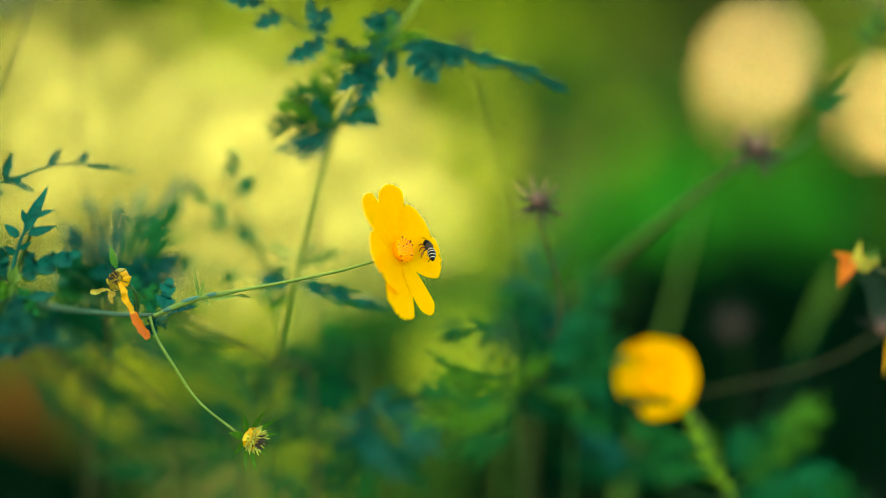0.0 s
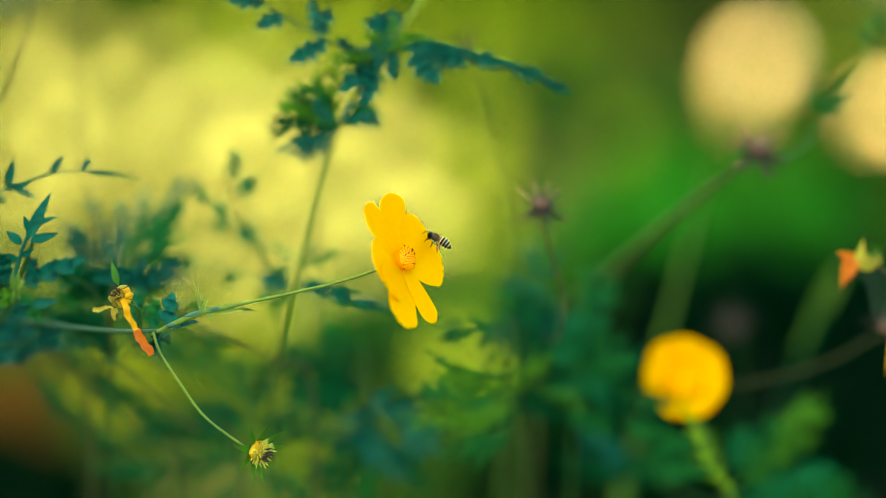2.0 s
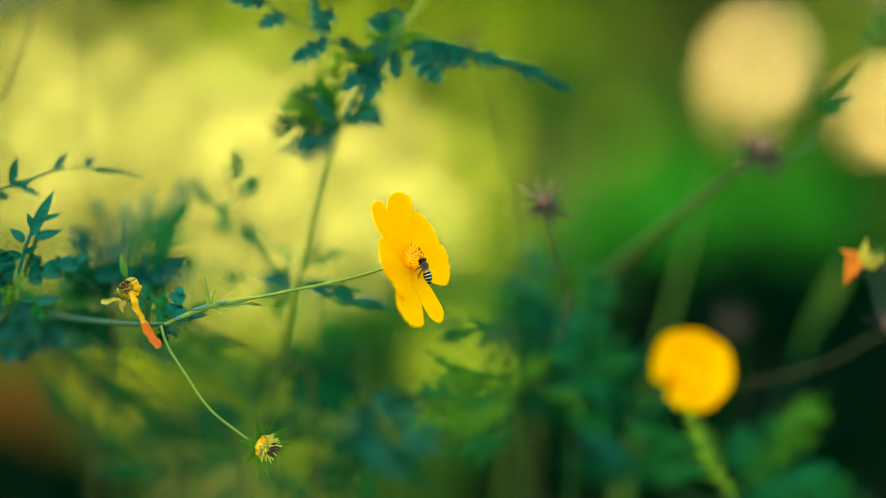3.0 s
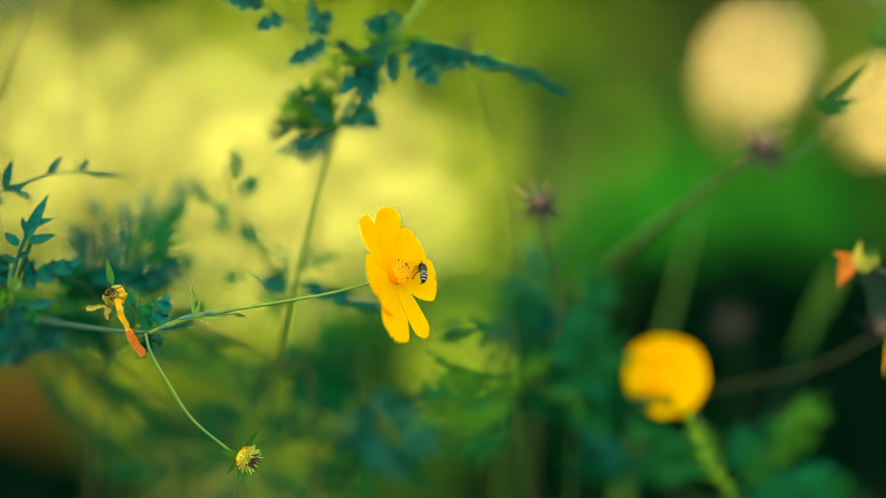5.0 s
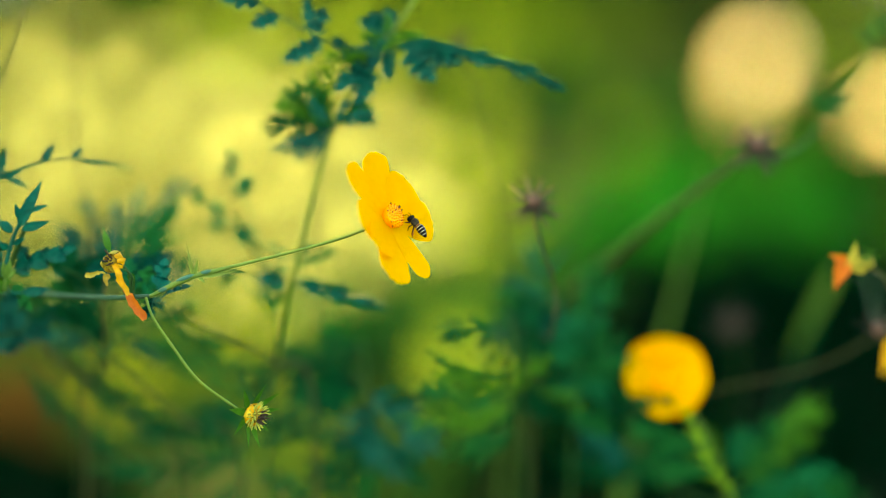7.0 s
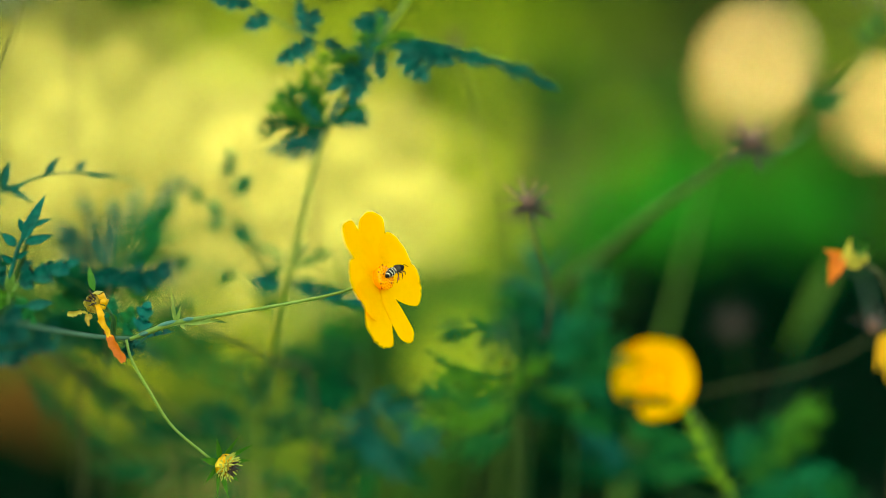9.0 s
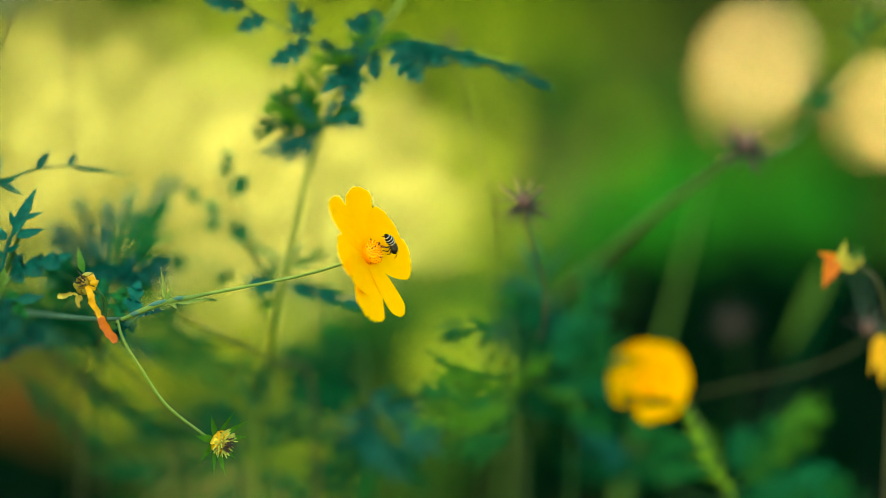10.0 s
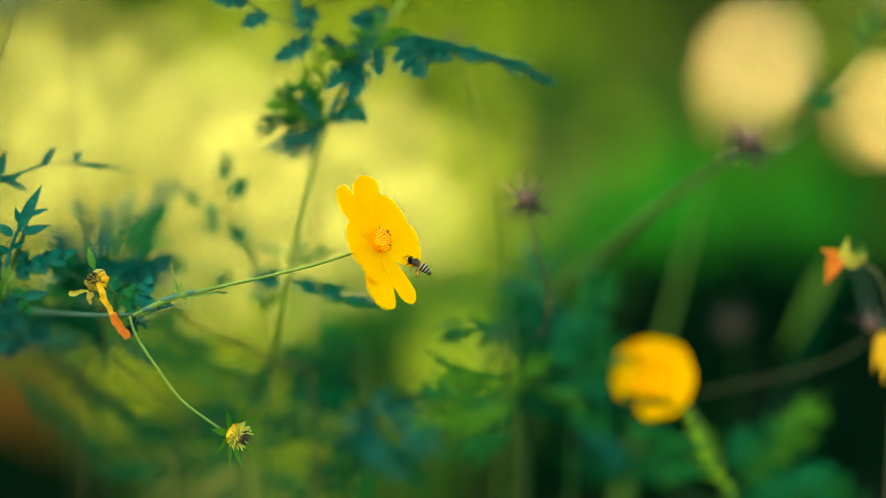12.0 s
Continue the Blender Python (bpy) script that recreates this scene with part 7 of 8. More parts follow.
    walk(flower, [
        (0.0, turned(0.08736, 0.00316, 0.02250, 0.00)), (0.1, turned(0.08744, 0.00319, 0.02273, -0.35)), (0.2, turned(0.08746, 0.00322, 0.02293, -0.69)),
        (0.3, turned(0.08744, 0.00322, 0.02293, -0.52)), (0.4, turned(0.08721, 0.00321, 0.02281, -0.24)), (0.5, turned(0.08708, 0.00320, 0.02279, -0.13)),
        (0.6, turned(0.08712, 0.00319, 0.02268, 0.31)), (0.7, turned(0.08720, 0.00319, 0.02273, 0.34)), (0.8, turned(0.08730, 0.00321, 0.02286, 0.18)),
        (0.9, turned(0.08748, 0.00321, 0.02281, 0.58)), (1.0, turned(0.08758, 0.00319, 0.02270, 1.12)), (1.1, turned(0.08757, 0.00315, 0.02243, 1.32)),
        (1.2, turned(0.08748, 0.00313, 0.02229, 1.04)), (1.3, turned(0.08741, 0.00313, 0.02225, 0.53)), (1.4, turned(0.08735, 0.00312, 0.02221, 0.02)),
        (1.5, turned(0.08729, 0.00310, 0.02208, -0.22)), (1.6, turned(0.08731, 0.00312, 0.02219, 0.04)), (1.7, turned(0.08738, 0.00312, 0.02219, 0.67)),
        (1.8, turned(0.08754, 0.00314, 0.02235, 0.99)), (1.9, turned(0.08769, 0.00316, 0.02249, 1.31)), (2.0, turned(0.08768, 0.00320, 0.02278, 1.02)),
        (2.1, turned(0.08742, 0.00322, 0.02291, 0.14)), (2.2, turned(0.08722, 0.00322, 0.02294, -0.37)), (2.3, turned(0.08700, 0.00321, 0.02285, -0.51)),
        (2.4, turned(0.08680, 0.00319, 0.02269, -0.48)), (2.5, turned(0.08660, 0.00317, 0.02259, -0.59)), (2.6, turned(0.08649, 0.00317, 0.02256, -0.74)),
        (2.7, turned(0.08651, 0.00318, 0.02260, -0.99)), (2.8, turned(0.08662, 0.00316, 0.02249, -0.75)), (2.9, turned(0.08678, 0.00312, 0.02221, -0.01)),
        (3.0, turned(0.08692, 0.00309, 0.02202, 0.49)), (3.1, turned(0.08700, 0.00312, 0.02222, 0.61)), (3.2, turned(0.08700, 0.00316, 0.02247, 0.50)),
        (4.8, turned(0.08711, 0.00315, 0.02238, -0.41)), (4.9, turned(0.08716, 0.00313, 0.02230, -0.20)), (5.0, turned(0.08712, 0.00311, 0.02217, 0.04)),
        (5.1, turned(0.08710, 0.00311, 0.02211, 0.08)), (5.2, turned(0.08703, 0.00313, 0.02224, -0.42)), (5.3, turned(0.08694, 0.00318, 0.02261, -1.61)),
        (5.4, turned(0.08682, 0.00320, 0.02277, -2.24)), (5.5, turned(0.08682, 0.00318, 0.02264, -1.95)), (5.6, turned(0.08686, 0.00322, 0.02289, -1.58)),
        (5.7, turned(0.08704, 0.00327, 0.02329, -1.53)), (5.8, turned(0.08735, 0.00331, 0.02355, -0.91)), (5.9, turned(0.08761, 0.00334, 0.02374, -0.11)),
        (6.0, turned(0.08765, 0.00339, 0.02410, -0.09)), (6.1, turned(0.08757, 0.00334, 0.02374, -0.42)), (6.2, turned(0.08742, 0.00327, 0.02326, -0.42)),
        (6.3, turned(0.08731, 0.00320, 0.02279, -0.45)), (6.4, turned(0.08729, 0.00312, 0.02224, -0.14)), (6.5, turned(0.08752, 0.00304, 0.02167, 0.46)),
        (6.6, turned(0.08755, 0.00308, 0.02189, 0.32)), (6.7, turned(0.08743, 0.00313, 0.02227, -0.45)), (6.8, turned(0.08719, 0.00319, 0.02273, -1.58)),
        (6.9, turned(0.08688, 0.00324, 0.02308, -2.46)), (7.0, turned(0.08664, 0.00328, 0.02336, -3.03)), (7.1, turned(0.08658, 0.00339, 0.02414, -1.18)),
        (7.2, turned(0.08669, 0.00349, 0.02483, 1.09)), (8.8, turned(0.08735, 0.00323, 0.02297, -6.86)), (8.9, turned(0.08773, 0.00326, 0.02320, -3.63)),
        (9.0, turned(0.08806, 0.00332, 0.02360, -0.90)), (9.1, turned(0.08809, 0.00330, 0.02349, -1.08)), (9.2, turned(0.08801, 0.00327, 0.02327, -1.10)),
        (9.3, turned(0.08783, 0.00323, 0.02300, -1.10)), (9.4, turned(0.08780, 0.00320, 0.02279, -1.04)), (9.5, turned(0.08784, 0.00317, 0.02253, -0.76)),
        (9.6, turned(0.08802, 0.00315, 0.02240, -0.38)), (9.7, turned(0.08807, 0.00312, 0.02223, -0.03)), (9.8, turned(0.08807, 0.00312, 0.02222, -0.23)),
        (9.9, turned(0.08808, 0.00314, 0.02232, -0.76)), (10.0, turned(0.08817, 0.00315, 0.02238, -1.07)), (10.1, turned(0.08805, 0.00318, 0.02266, -1.26)),
        (10.2, turned(0.08796, 0.00321, 0.02281, -1.02)), (10.3, turned(0.08783, 0.00321, 0.02283, -0.46)), (10.4, turned(0.08769, 0.00323, 0.02300, -0.37)),
        (10.5, turned(0.08749, 0.00328, 0.02336, -0.88)), (10.6, turned(0.08750, 0.00331, 0.02356, -1.50)), (10.7, turned(0.08753, 0.00334, 0.02374, -2.06)),
        (10.8, turned(0.08759, 0.00334, 0.02378, -2.16)), (10.9, turned(0.08774, 0.00333, 0.02369, -1.76)), (11.0, turned(0.08798, 0.00333, 0.02368, -1.47)),
        (11.1, turned(0.08801, 0.00330, 0.02352, -1.50)), (11.2, turned(0.08788, 0.00326, 0.02321, -1.30)), (11.3, turned(0.08768, 0.00322, 0.02291, -1.22)),
        (11.4, turned(0.08749, 0.00319, 0.02267, -1.29)), (11.5, turned(0.08739, 0.00317, 0.02257, -1.65)), (11.6, turned(0.08756, 0.00318, 0.02263, -1.75)),
        (11.7, turned(0.08781, 0.00320, 0.02277, -1.99)), (11.8, turned(0.08800, 0.00321, 0.02282, -2.01)), (11.9, turned(0.08801, 0.00318, 0.02266, -1.59)),
        (12.0, turned(0.08787, 0.00316, 0.02250, -1.36)),
    ])
    walk(tall, [
        (0.0, pose(-0.07313, 0.07998, 0.50460, 0, 0.00, 0)), (0.5, pose(-0.07241, 0.08000, 0.50469, 0, 0.21, 0)), (1.0, pose(-0.07103, 0.08012, 0.50556, 0, 0.34, 0)),
        (1.5, pose(-0.07143, 0.08029, 0.50678, 0, 0.54, 0)), (2.0, pose(-0.07299, 0.07996, 0.50445, 0, 0.21, 0)), (2.5, pose(-0.07223, 0.07999, 0.50463, 0, 0.50, 0)),
        (3.0, pose(-0.07168, 0.07999, 0.50467, 0, 0.02, 0)), (5.0, pose(-0.07338, 0.07987, 0.50380, 0, 0.27, 0)), (5.5, pose(-0.07146, 0.08009, 0.50538, 0, 0.11, 0)),
        (6.0, pose(-0.07458, 0.07981, 0.50334, 0, -0.17, 0)), (6.5, pose(-0.07334, 0.08001, 0.50478, 0, 0.02, 0)), (7.0, pose(-0.07401, 0.08000, 0.50473, 0, -0.13, 0)),
        (9.0, pose(-0.07554, 0.07990, 0.50402, 0, -0.61, 0)), (9.5, pose(-0.07545, 0.07989, 0.50395, 0, -0.62, 0)), (10.0, pose(-0.07689, 0.07982, 0.50347, 0, -0.96, 0)),
        (10.5, pose(-0.07693, 0.07976, 0.50304, 0, -0.73, 0)), (11.0, pose(-0.07596, 0.07985, 0.50365, 0, -0.79, 0)), (11.5, pose(-0.07548, 0.07983, 0.50354, 0, -0.22, 0)),
        (12.0, pose(-0.07479, 0.08001, 0.50482, 0, -1.20, 0)),
    ])
    walk(side, [
        (0.0, pose(-0.18075, 0.04488, 0.54228, 0, 0.00, 0)), (0.5, pose(-0.17986, 0.04488, 0.54228, 0, 0.00, 0)), (1.0, pose(-0.17808, 0.04458, 0.54008, 0, 0.00, 0)),
        (1.5, pose(-0.17875, 0.04532, 0.54536, 0, 0.00, 0)), (2.0, pose(-0.17986, 0.04451, 0.53964, 0, 0.00, 0)), (2.5, pose(-0.17852, 0.04485, 0.54206, 0, 0.00, 0)),
        (3.0, pose(-0.17852, 0.04467, 0.54074, 0, 0.00, 0)), (5.0, pose(-0.18075, 0.04445, 0.53920, 0, 0.00, 0)), (5.5, pose(-0.17986, 0.04516, 0.54426, 0, 0.00, 0)),
        (6.0, pose(-0.18385, 0.04424, 0.53767, 0, 0.00, 0)), (6.5, pose(-0.18141, 0.04470, 0.54096, 0, 0.00, 0)), (7.0, pose(-0.18319, 0.04513, 0.54404, 0, 0.00, 0)),
        (9.0, pose(-0.18183, 0.04442, 0.53896, 0, 0.00, 0)), (9.5, pose(-0.18319, 0.04466, 0.54066, 0, 0.00, 0)), (10.0, pose(-0.18523, 0.04475, 0.54134, 0, 0.00, 0)),
        (10.5, pose(-0.18421, 0.04447, 0.53931, 0, 0.00, 0)), (11.0, pose(-0.18388, 0.04475, 0.54134, 0, 0.00, 0)), (11.5, pose(-0.18114, 0.04494, 0.54268, 0, 0.00, 0)),
        (12.0, pose(-0.18319, 0.04494, 0.54268, 0, 0.00, 0)),
    ])
    walk(bushy, [
        (0.0, pose(-0.13673, 0.07052, 0.50915, 0, 0.00, 0)), (0.5, pose(-0.13608, 0.07052, 0.50915, 0, 0.00, 0)), (1.0, pose(-0.13479, 0.07030, 0.50756, 0, 0.00, 0)),
        (1.5, pose(-0.13528, 0.07084, 0.51139, 0, 0.00, 0)), (2.0, pose(-0.13608, 0.07025, 0.50724, 0, 0.00, 0)), (2.5, pose(-0.13512, 0.07050, 0.50899, 0, 0.00, 0)),
        (3.0, pose(-0.13512, 0.07037, 0.50804, 0, 0.00, 0)), (5.0, pose(-0.13673, 0.07021, 0.50692, 0, 0.00, 0)), (5.5, pose(-0.13608, 0.07073, 0.51059, 0, 0.00, 0)),
        (6.0, pose(-0.13898, 0.07005, 0.50580, 0, 0.00, 0)), (6.5, pose(-0.13721, 0.07039, 0.50820, 0, 0.00, 0)), (7.0, pose(-0.13850, 0.07070, 0.51043, 0, 0.00, 0)),
        (9.0, pose(-0.13752, 0.07019, 0.50674, 0, 0.00, 0)), (9.5, pose(-0.13850, 0.07036, 0.50797, 0, 0.00, 0)), (10.0, pose(-0.13998, 0.07043, 0.50847, 0, 0.00, 0)),
        (10.5, pose(-0.13924, 0.07022, 0.50700, 0, 0.00, 0)), (11.0, pose(-0.13900, 0.07043, 0.50847, 0, 0.00, 0)), (11.5, pose(-0.13702, 0.07056, 0.50944, 0, 0.00, 0)),
        (12.0, pose(-0.13850, 0.07056, 0.50944, 0, 0.00, 0)),
    ])
    walk(chain, [
        (0.0, pose(-0.07327, 0.10965, 0.50016, 0, 0.00, 0)), (0.5, pose(-0.07151, 0.10972, 0.50061, 0, 0.00, 0)), (1.0, pose(-0.06929, 0.10965, 0.50016, 0, 0.00, 0)),
        (1.5, pose(-0.07194, 0.10965, 0.50016, 0, 0.00, 0)), (2.0, pose(-0.07261, 0.10965, 0.50016, 0, 0.00, 0)), (2.5, pose(-0.07084, 0.10962, 0.49995, 0, 0.00, 0)),
        (3.0, pose(-0.07151, 0.10962, 0.49995, 0, 0.00, 0)), (5.0, pose(-0.07194, 0.10965, 0.50016, 0, 0.00, 0)), (5.5, pose(-0.07261, 0.10965, 0.50016, 0, 0.00, 0)),
        (6.0, pose(-0.07394, 0.10959, 0.49972, 0, 0.00, 0)), (6.5, pose(-0.07372, 0.10965, 0.50016, 0, 0.00, 0)), (7.0, pose(-0.07394, 0.10962, 0.49995, 0, 0.00, 0)),
        (9.0, pose(-0.07460, 0.10968, 0.50038, 0, 0.00, 0)), (9.5, pose(-0.07548, 0.10959, 0.49972, 0, 0.00, 0)), (10.0, pose(-0.07593, 0.10968, 0.50038, 0, 0.00, 0)),
        (10.5, pose(-0.07660, 0.10944, 0.49863, 0, 0.00, 0)), (11.0, pose(-0.07572, 0.10959, 0.49972, 0, 0.00, 0)), (11.5, pose(-0.07527, 0.10965, 0.50016, 0, 0.00, 0)),
        (12.0, pose(-0.07638, 0.10953, 0.49929, 0, 0.00, 0)),
    ])
    walk(dry[0], [
        (0.0, pose(-0.19427, 0.08526, 0.61401, 0, 0.00, 0)), (0.5, pose(-0.19321, 0.08516, 0.61330, 0, 0.00, 0)), (1.0, pose(-0.19075, 0.08511, 0.61296, 0, 0.00, 0)),
        (1.5, pose(-0.19181, 0.08535, 0.61469, 0, 0.00, 0)), (2.0, pose(-0.19321, 0.08506, 0.61259, 0, 0.00, 0)), (2.5, pose(-0.19252, 0.08511, 0.61296, 0, 0.00, 0)),
        (3.0, pose(-0.19215, 0.08521, 0.61364, 0, 0.00, 0)), (5.0, pose(-0.19393, 0.08516, 0.61330, 0, 0.00, 0)), (5.5, pose(-0.19287, 0.08530, 0.61435, 0, 0.00, 0)),
        (6.0, pose(-0.19604, 0.08511, 0.61296, 0, 0.00, 0)), (6.5, pose(-0.19533, 0.08521, 0.61364, 0, 0.00, 0)), (7.0, pose(-0.19604, 0.08521, 0.61364, 0, 0.00, 0)),
        (9.0, pose(-0.19816, 0.08521, 0.61364, 0, 0.00, 0)), (9.5, pose(-0.19851, 0.08526, 0.61401, 0, 0.00, 0)), (10.0, pose(-0.19991, 0.08521, 0.61364, 0, 0.00, 0)),
        (10.5, pose(-0.19957, 0.08521, 0.61364, 0, 0.00, 0)), (11.0, pose(-0.19922, 0.08521, 0.61364, 0, 0.00, 0)), (11.5, pose(-0.19673, 0.08521, 0.61364, 0, 0.00, 0)),
        (12.0, pose(-0.19885, 0.08535, 0.61469, 0, 0.00, 0)),
    ])
    walk(dry[1], [
        (0.0, pose(-0.15378, 0.13128, 0.51031, 0, 0.00, 0)), (0.5, pose(-0.15310, 0.13121, 0.50985, 0, 0.00, 0)), (1.0, pose(-0.15152, 0.13118, 0.50963, 0, 0.00, 0)),
        (1.5, pose(-0.15220, 0.13134, 0.51075, 0, 0.00, 0)), (2.0, pose(-0.15310, 0.13115, 0.50940, 0, 0.00, 0)), (2.5, pose(-0.15266, 0.13118, 0.50963, 0, 0.00, 0)),
        (3.0, pose(-0.15242, 0.13124, 0.51007, 0, 0.00, 0)), (5.0, pose(-0.15356, 0.13121, 0.50985, 0, 0.00, 0)), (5.5, pose(-0.15288, 0.13131, 0.51053, 0, 0.00, 0)),
        (6.0, pose(-0.15492, 0.13118, 0.50963, 0, 0.00, 0)), (6.5, pose(-0.15446, 0.13124, 0.51007, 0, 0.00, 0)), (7.0, pose(-0.15492, 0.13124, 0.51007, 0, 0.00, 0)),
        (9.0, pose(-0.15628, 0.13124, 0.51007, 0, 0.00, 0)), (9.5, pose(-0.15650, 0.13128, 0.51031, 0, 0.00, 0)), (10.0, pose(-0.15741, 0.13124, 0.51007, 0, 0.00, 0)),
        (10.5, pose(-0.15718, 0.13124, 0.51007, 0, 0.00, 0)), (11.0, pose(-0.15696, 0.13124, 0.51007, 0, 0.00, 0)), (11.5, pose(-0.15536, 0.13124, 0.51007, 0, 0.00, 0)),
        (12.0, pose(-0.15673, 0.13134, 0.51075, 0, 0.00, 0)),
    ])
    walk(bare, [
        (0.0, pose(0.03956, 0.10186, 0.51657, 0, 0.00, 0)), (0.5, pose(0.04066, 0.10176, 0.51584, 0, 0.00, 0)), (1.0, pose(0.04321, 0.10171, 0.51548, 0, 0.00, 0)),
        (1.5, pose(0.04211, 0.10196, 0.51728, 0, 0.00, 0)), (2.0, pose(0.04066, 0.10166, 0.51511, 0, 0.00, 0)), (2.5, pose(0.04137, 0.10171, 0.51548, 0, 0.00, 0)),
        (3.0, pose(0.04175, 0.10181, 0.51619, 0, 0.00, 0)), (5.0, pose(0.03992, 0.10176, 0.51584, 0, 0.00, 0)), (5.5, pose(0.04101, 0.10191, 0.51692, 0, 0.00, 0)),
        (6.0, pose(0.03772, 0.10171, 0.51548, 0, 0.00, 0)), (6.5, pose(0.03846, 0.10181, 0.51619, 0, 0.00, 0)), (7.0, pose(0.03772, 0.10181, 0.51619, 0, 0.00, 0)),
        (9.0, pose(0.03553, 0.10181, 0.51619, 0, 0.00, 0)), (9.5, pose(0.03517, 0.10186, 0.51657, 0, 0.00, 0)), (10.0, pose(0.03372, 0.10181, 0.51619, 0, 0.00, 0)),
        (10.5, pose(0.03408, 0.10181, 0.51619, 0, 0.00, 0)), (11.0, pose(0.03444, 0.10181, 0.51619, 0, 0.00, 0)), (11.5, pose(0.03701, 0.10181, 0.51619, 0, 0.00, 0)),
        (12.0, pose(0.03482, 0.10196, 0.51728, 0, 0.00, 0)),
    ])
    walk(bare_far, [
        (0.0, pose(0.03236, 0.24661, 0.46869, 0, 0.00, 0)), (0.5, pose(0.02963, 0.24717, 0.47271, 0, 1.80, 0)), (1.0, pose(0.03229, 0.24713, 0.47240, 0, 2.02, 0)),
        (1.5, pose(0.02852, 0.24745, 0.47468, 0, 2.75, 0)), (2.0, pose(0.03453, 0.24641, 0.46727, 0, -0.50, 0)), (2.5, pose(0.03319, 0.24671, 0.46945, 0, 0.75, 0)),
        (3.0, pose(0.03517, 0.24643, 0.46745, 0, -0.33, 0)), (5.0, pose(0.03043, 0.24709, 0.47213, 0, 1.83, 0)), (5.5, pose(0.03206, 0.24687, 0.47055, 0, 1.11, 0)),
        (6.0, pose(0.02903, 0.24708, 0.47205, 0, 1.37, 0)), (6.5, pose(0.02873, 0.24712, 0.47234, 0, 1.57, 0)), (7.0, pose(0.02873, 0.24712, 0.47234, 0, 1.57, 0)),
        (9.0, pose(0.02358, 0.24760, 0.47576, 0, 2.60, 0)), (9.5, pose(0.02478, 0.24746, 0.47476, 0, 2.12, 0)), (10.0, pose(0.02648, 0.24697, 0.47126, 0, 0.62, 0)),
        (10.5, pose(0.02643, 0.24706, 0.47191, 0, 0.89, 0)), (11.0, pose(0.02318, 0.24769, 0.47637, 0, 2.84, 0)), (11.5, pose(0.02858, 0.24700, 0.47149, 0, 0.89, 0)),
        (12.0, pose(0.02357, 0.24748, 0.47490, 0, 2.08, 0)),
    ])
    walk(bare_tall, [
        (0.0, pose(0.03845, 0.13059, 0.50543, 0, 0.00, 0)), (0.5, pose(0.03958, 0.13048, 0.50467, 0, 0.00, 0)), (1.0, pose(0.04222, 0.13043, 0.50430, 0, 0.00, 0)),
        (1.5, pose(0.04108, 0.13069, 0.50616, 0, 0.00, 0)), (2.0, pose(0.03958, 0.13038, 0.50391, 0, 0.00, 0)), (2.5, pose(0.04032, 0.13043, 0.50430, 0, 0.00, 0)),
        (3.0, pose(0.04071, 0.13053, 0.50504, 0, 0.00, 0)), (5.0, pose(0.03882, 0.13048, 0.50467, 0, 0.00, 0)), (5.5, pose(0.03995, 0.13064, 0.50579, 0, 0.00, 0)),
        (6.0, pose(0.03655, 0.13043, 0.50430, 0, 0.00, 0)), (6.5, pose(0.03731, 0.13053, 0.50504, 0, 0.00, 0)), (7.0, pose(0.03655, 0.13053, 0.50504, 0, 0.00, 0)),
        (9.0, pose(0.03428, 0.13053, 0.50504, 0, 0.00, 0)), (9.5, pose(0.03391, 0.13059, 0.50543, 0, 0.00, 0)), (10.0, pose(0.03241, 0.13053, 0.50504, 0, 0.00, 0)),
        (10.5, pose(0.03278, 0.13053, 0.50504, 0, 0.00, 0)), (11.0, pose(0.03315, 0.13053, 0.50504, 0, 0.00, 0)), (11.5, pose(0.03581, 0.13053, 0.50504, 0, 0.00, 0)),
        (12.0, pose(0.03354, 0.13069, 0.50616, 0, 0.00, 0)),
    ])
    walk(edge, [
        (0.0, pose(0.19004, 0.08031, 0.50690, 0, 0.00, 0)), (0.5, pose(0.19181, 0.08026, 0.50656, 0, 0.00, 0)), (1.0, pose(0.19360, 0.08041, 0.50762, 0, 0.00, 0)),
        (1.5, pose(0.19253, 0.08060, 0.50903, 0, 0.00, 0)), (2.0, pose(0.19109, 0.08035, 0.50725, 0, 0.00, 0)), (2.5, pose(0.19109, 0.08035, 0.50725, 0, 0.00, 0)),
        (3.0, pose(0.19253, 0.08046, 0.50797, 0, 0.00, 0)), (5.0, pose(0.19004, 0.08031, 0.50690, 0, 0.00, 0)), (5.5, pose(0.19181, 0.08060, 0.50903, 0, 0.00, 0)),
        (6.0, pose(0.18967, 0.08031, 0.50690, 0, 0.00, 0)), (6.5, pose(0.18967, 0.08035, 0.50725, 0, 0.00, 0)), (7.0, pose(0.18825, 0.08021, 0.50619, 0, 0.00, 0)),
        (9.0, pose(0.18610, 0.08046, 0.50797, 0, 0.00, 0)), (9.5, pose(0.18575, 0.08041, 0.50762, 0, 0.00, 0)), (10.0, pose(0.18396, 0.08031, 0.50690, 0, 0.00, 0)),
        (10.5, pose(0.18468, 0.08031, 0.50690, 0, 0.00, 0)), (11.0, pose(0.18538, 0.08041, 0.50762, 0, 0.00, 0)), (11.5, pose(0.18717, 0.08035, 0.50725, 0, 0.00, 0)),
        (12.0, pose(0.18503, 0.08050, 0.50831, 0, 0.00, 0)),
    ])
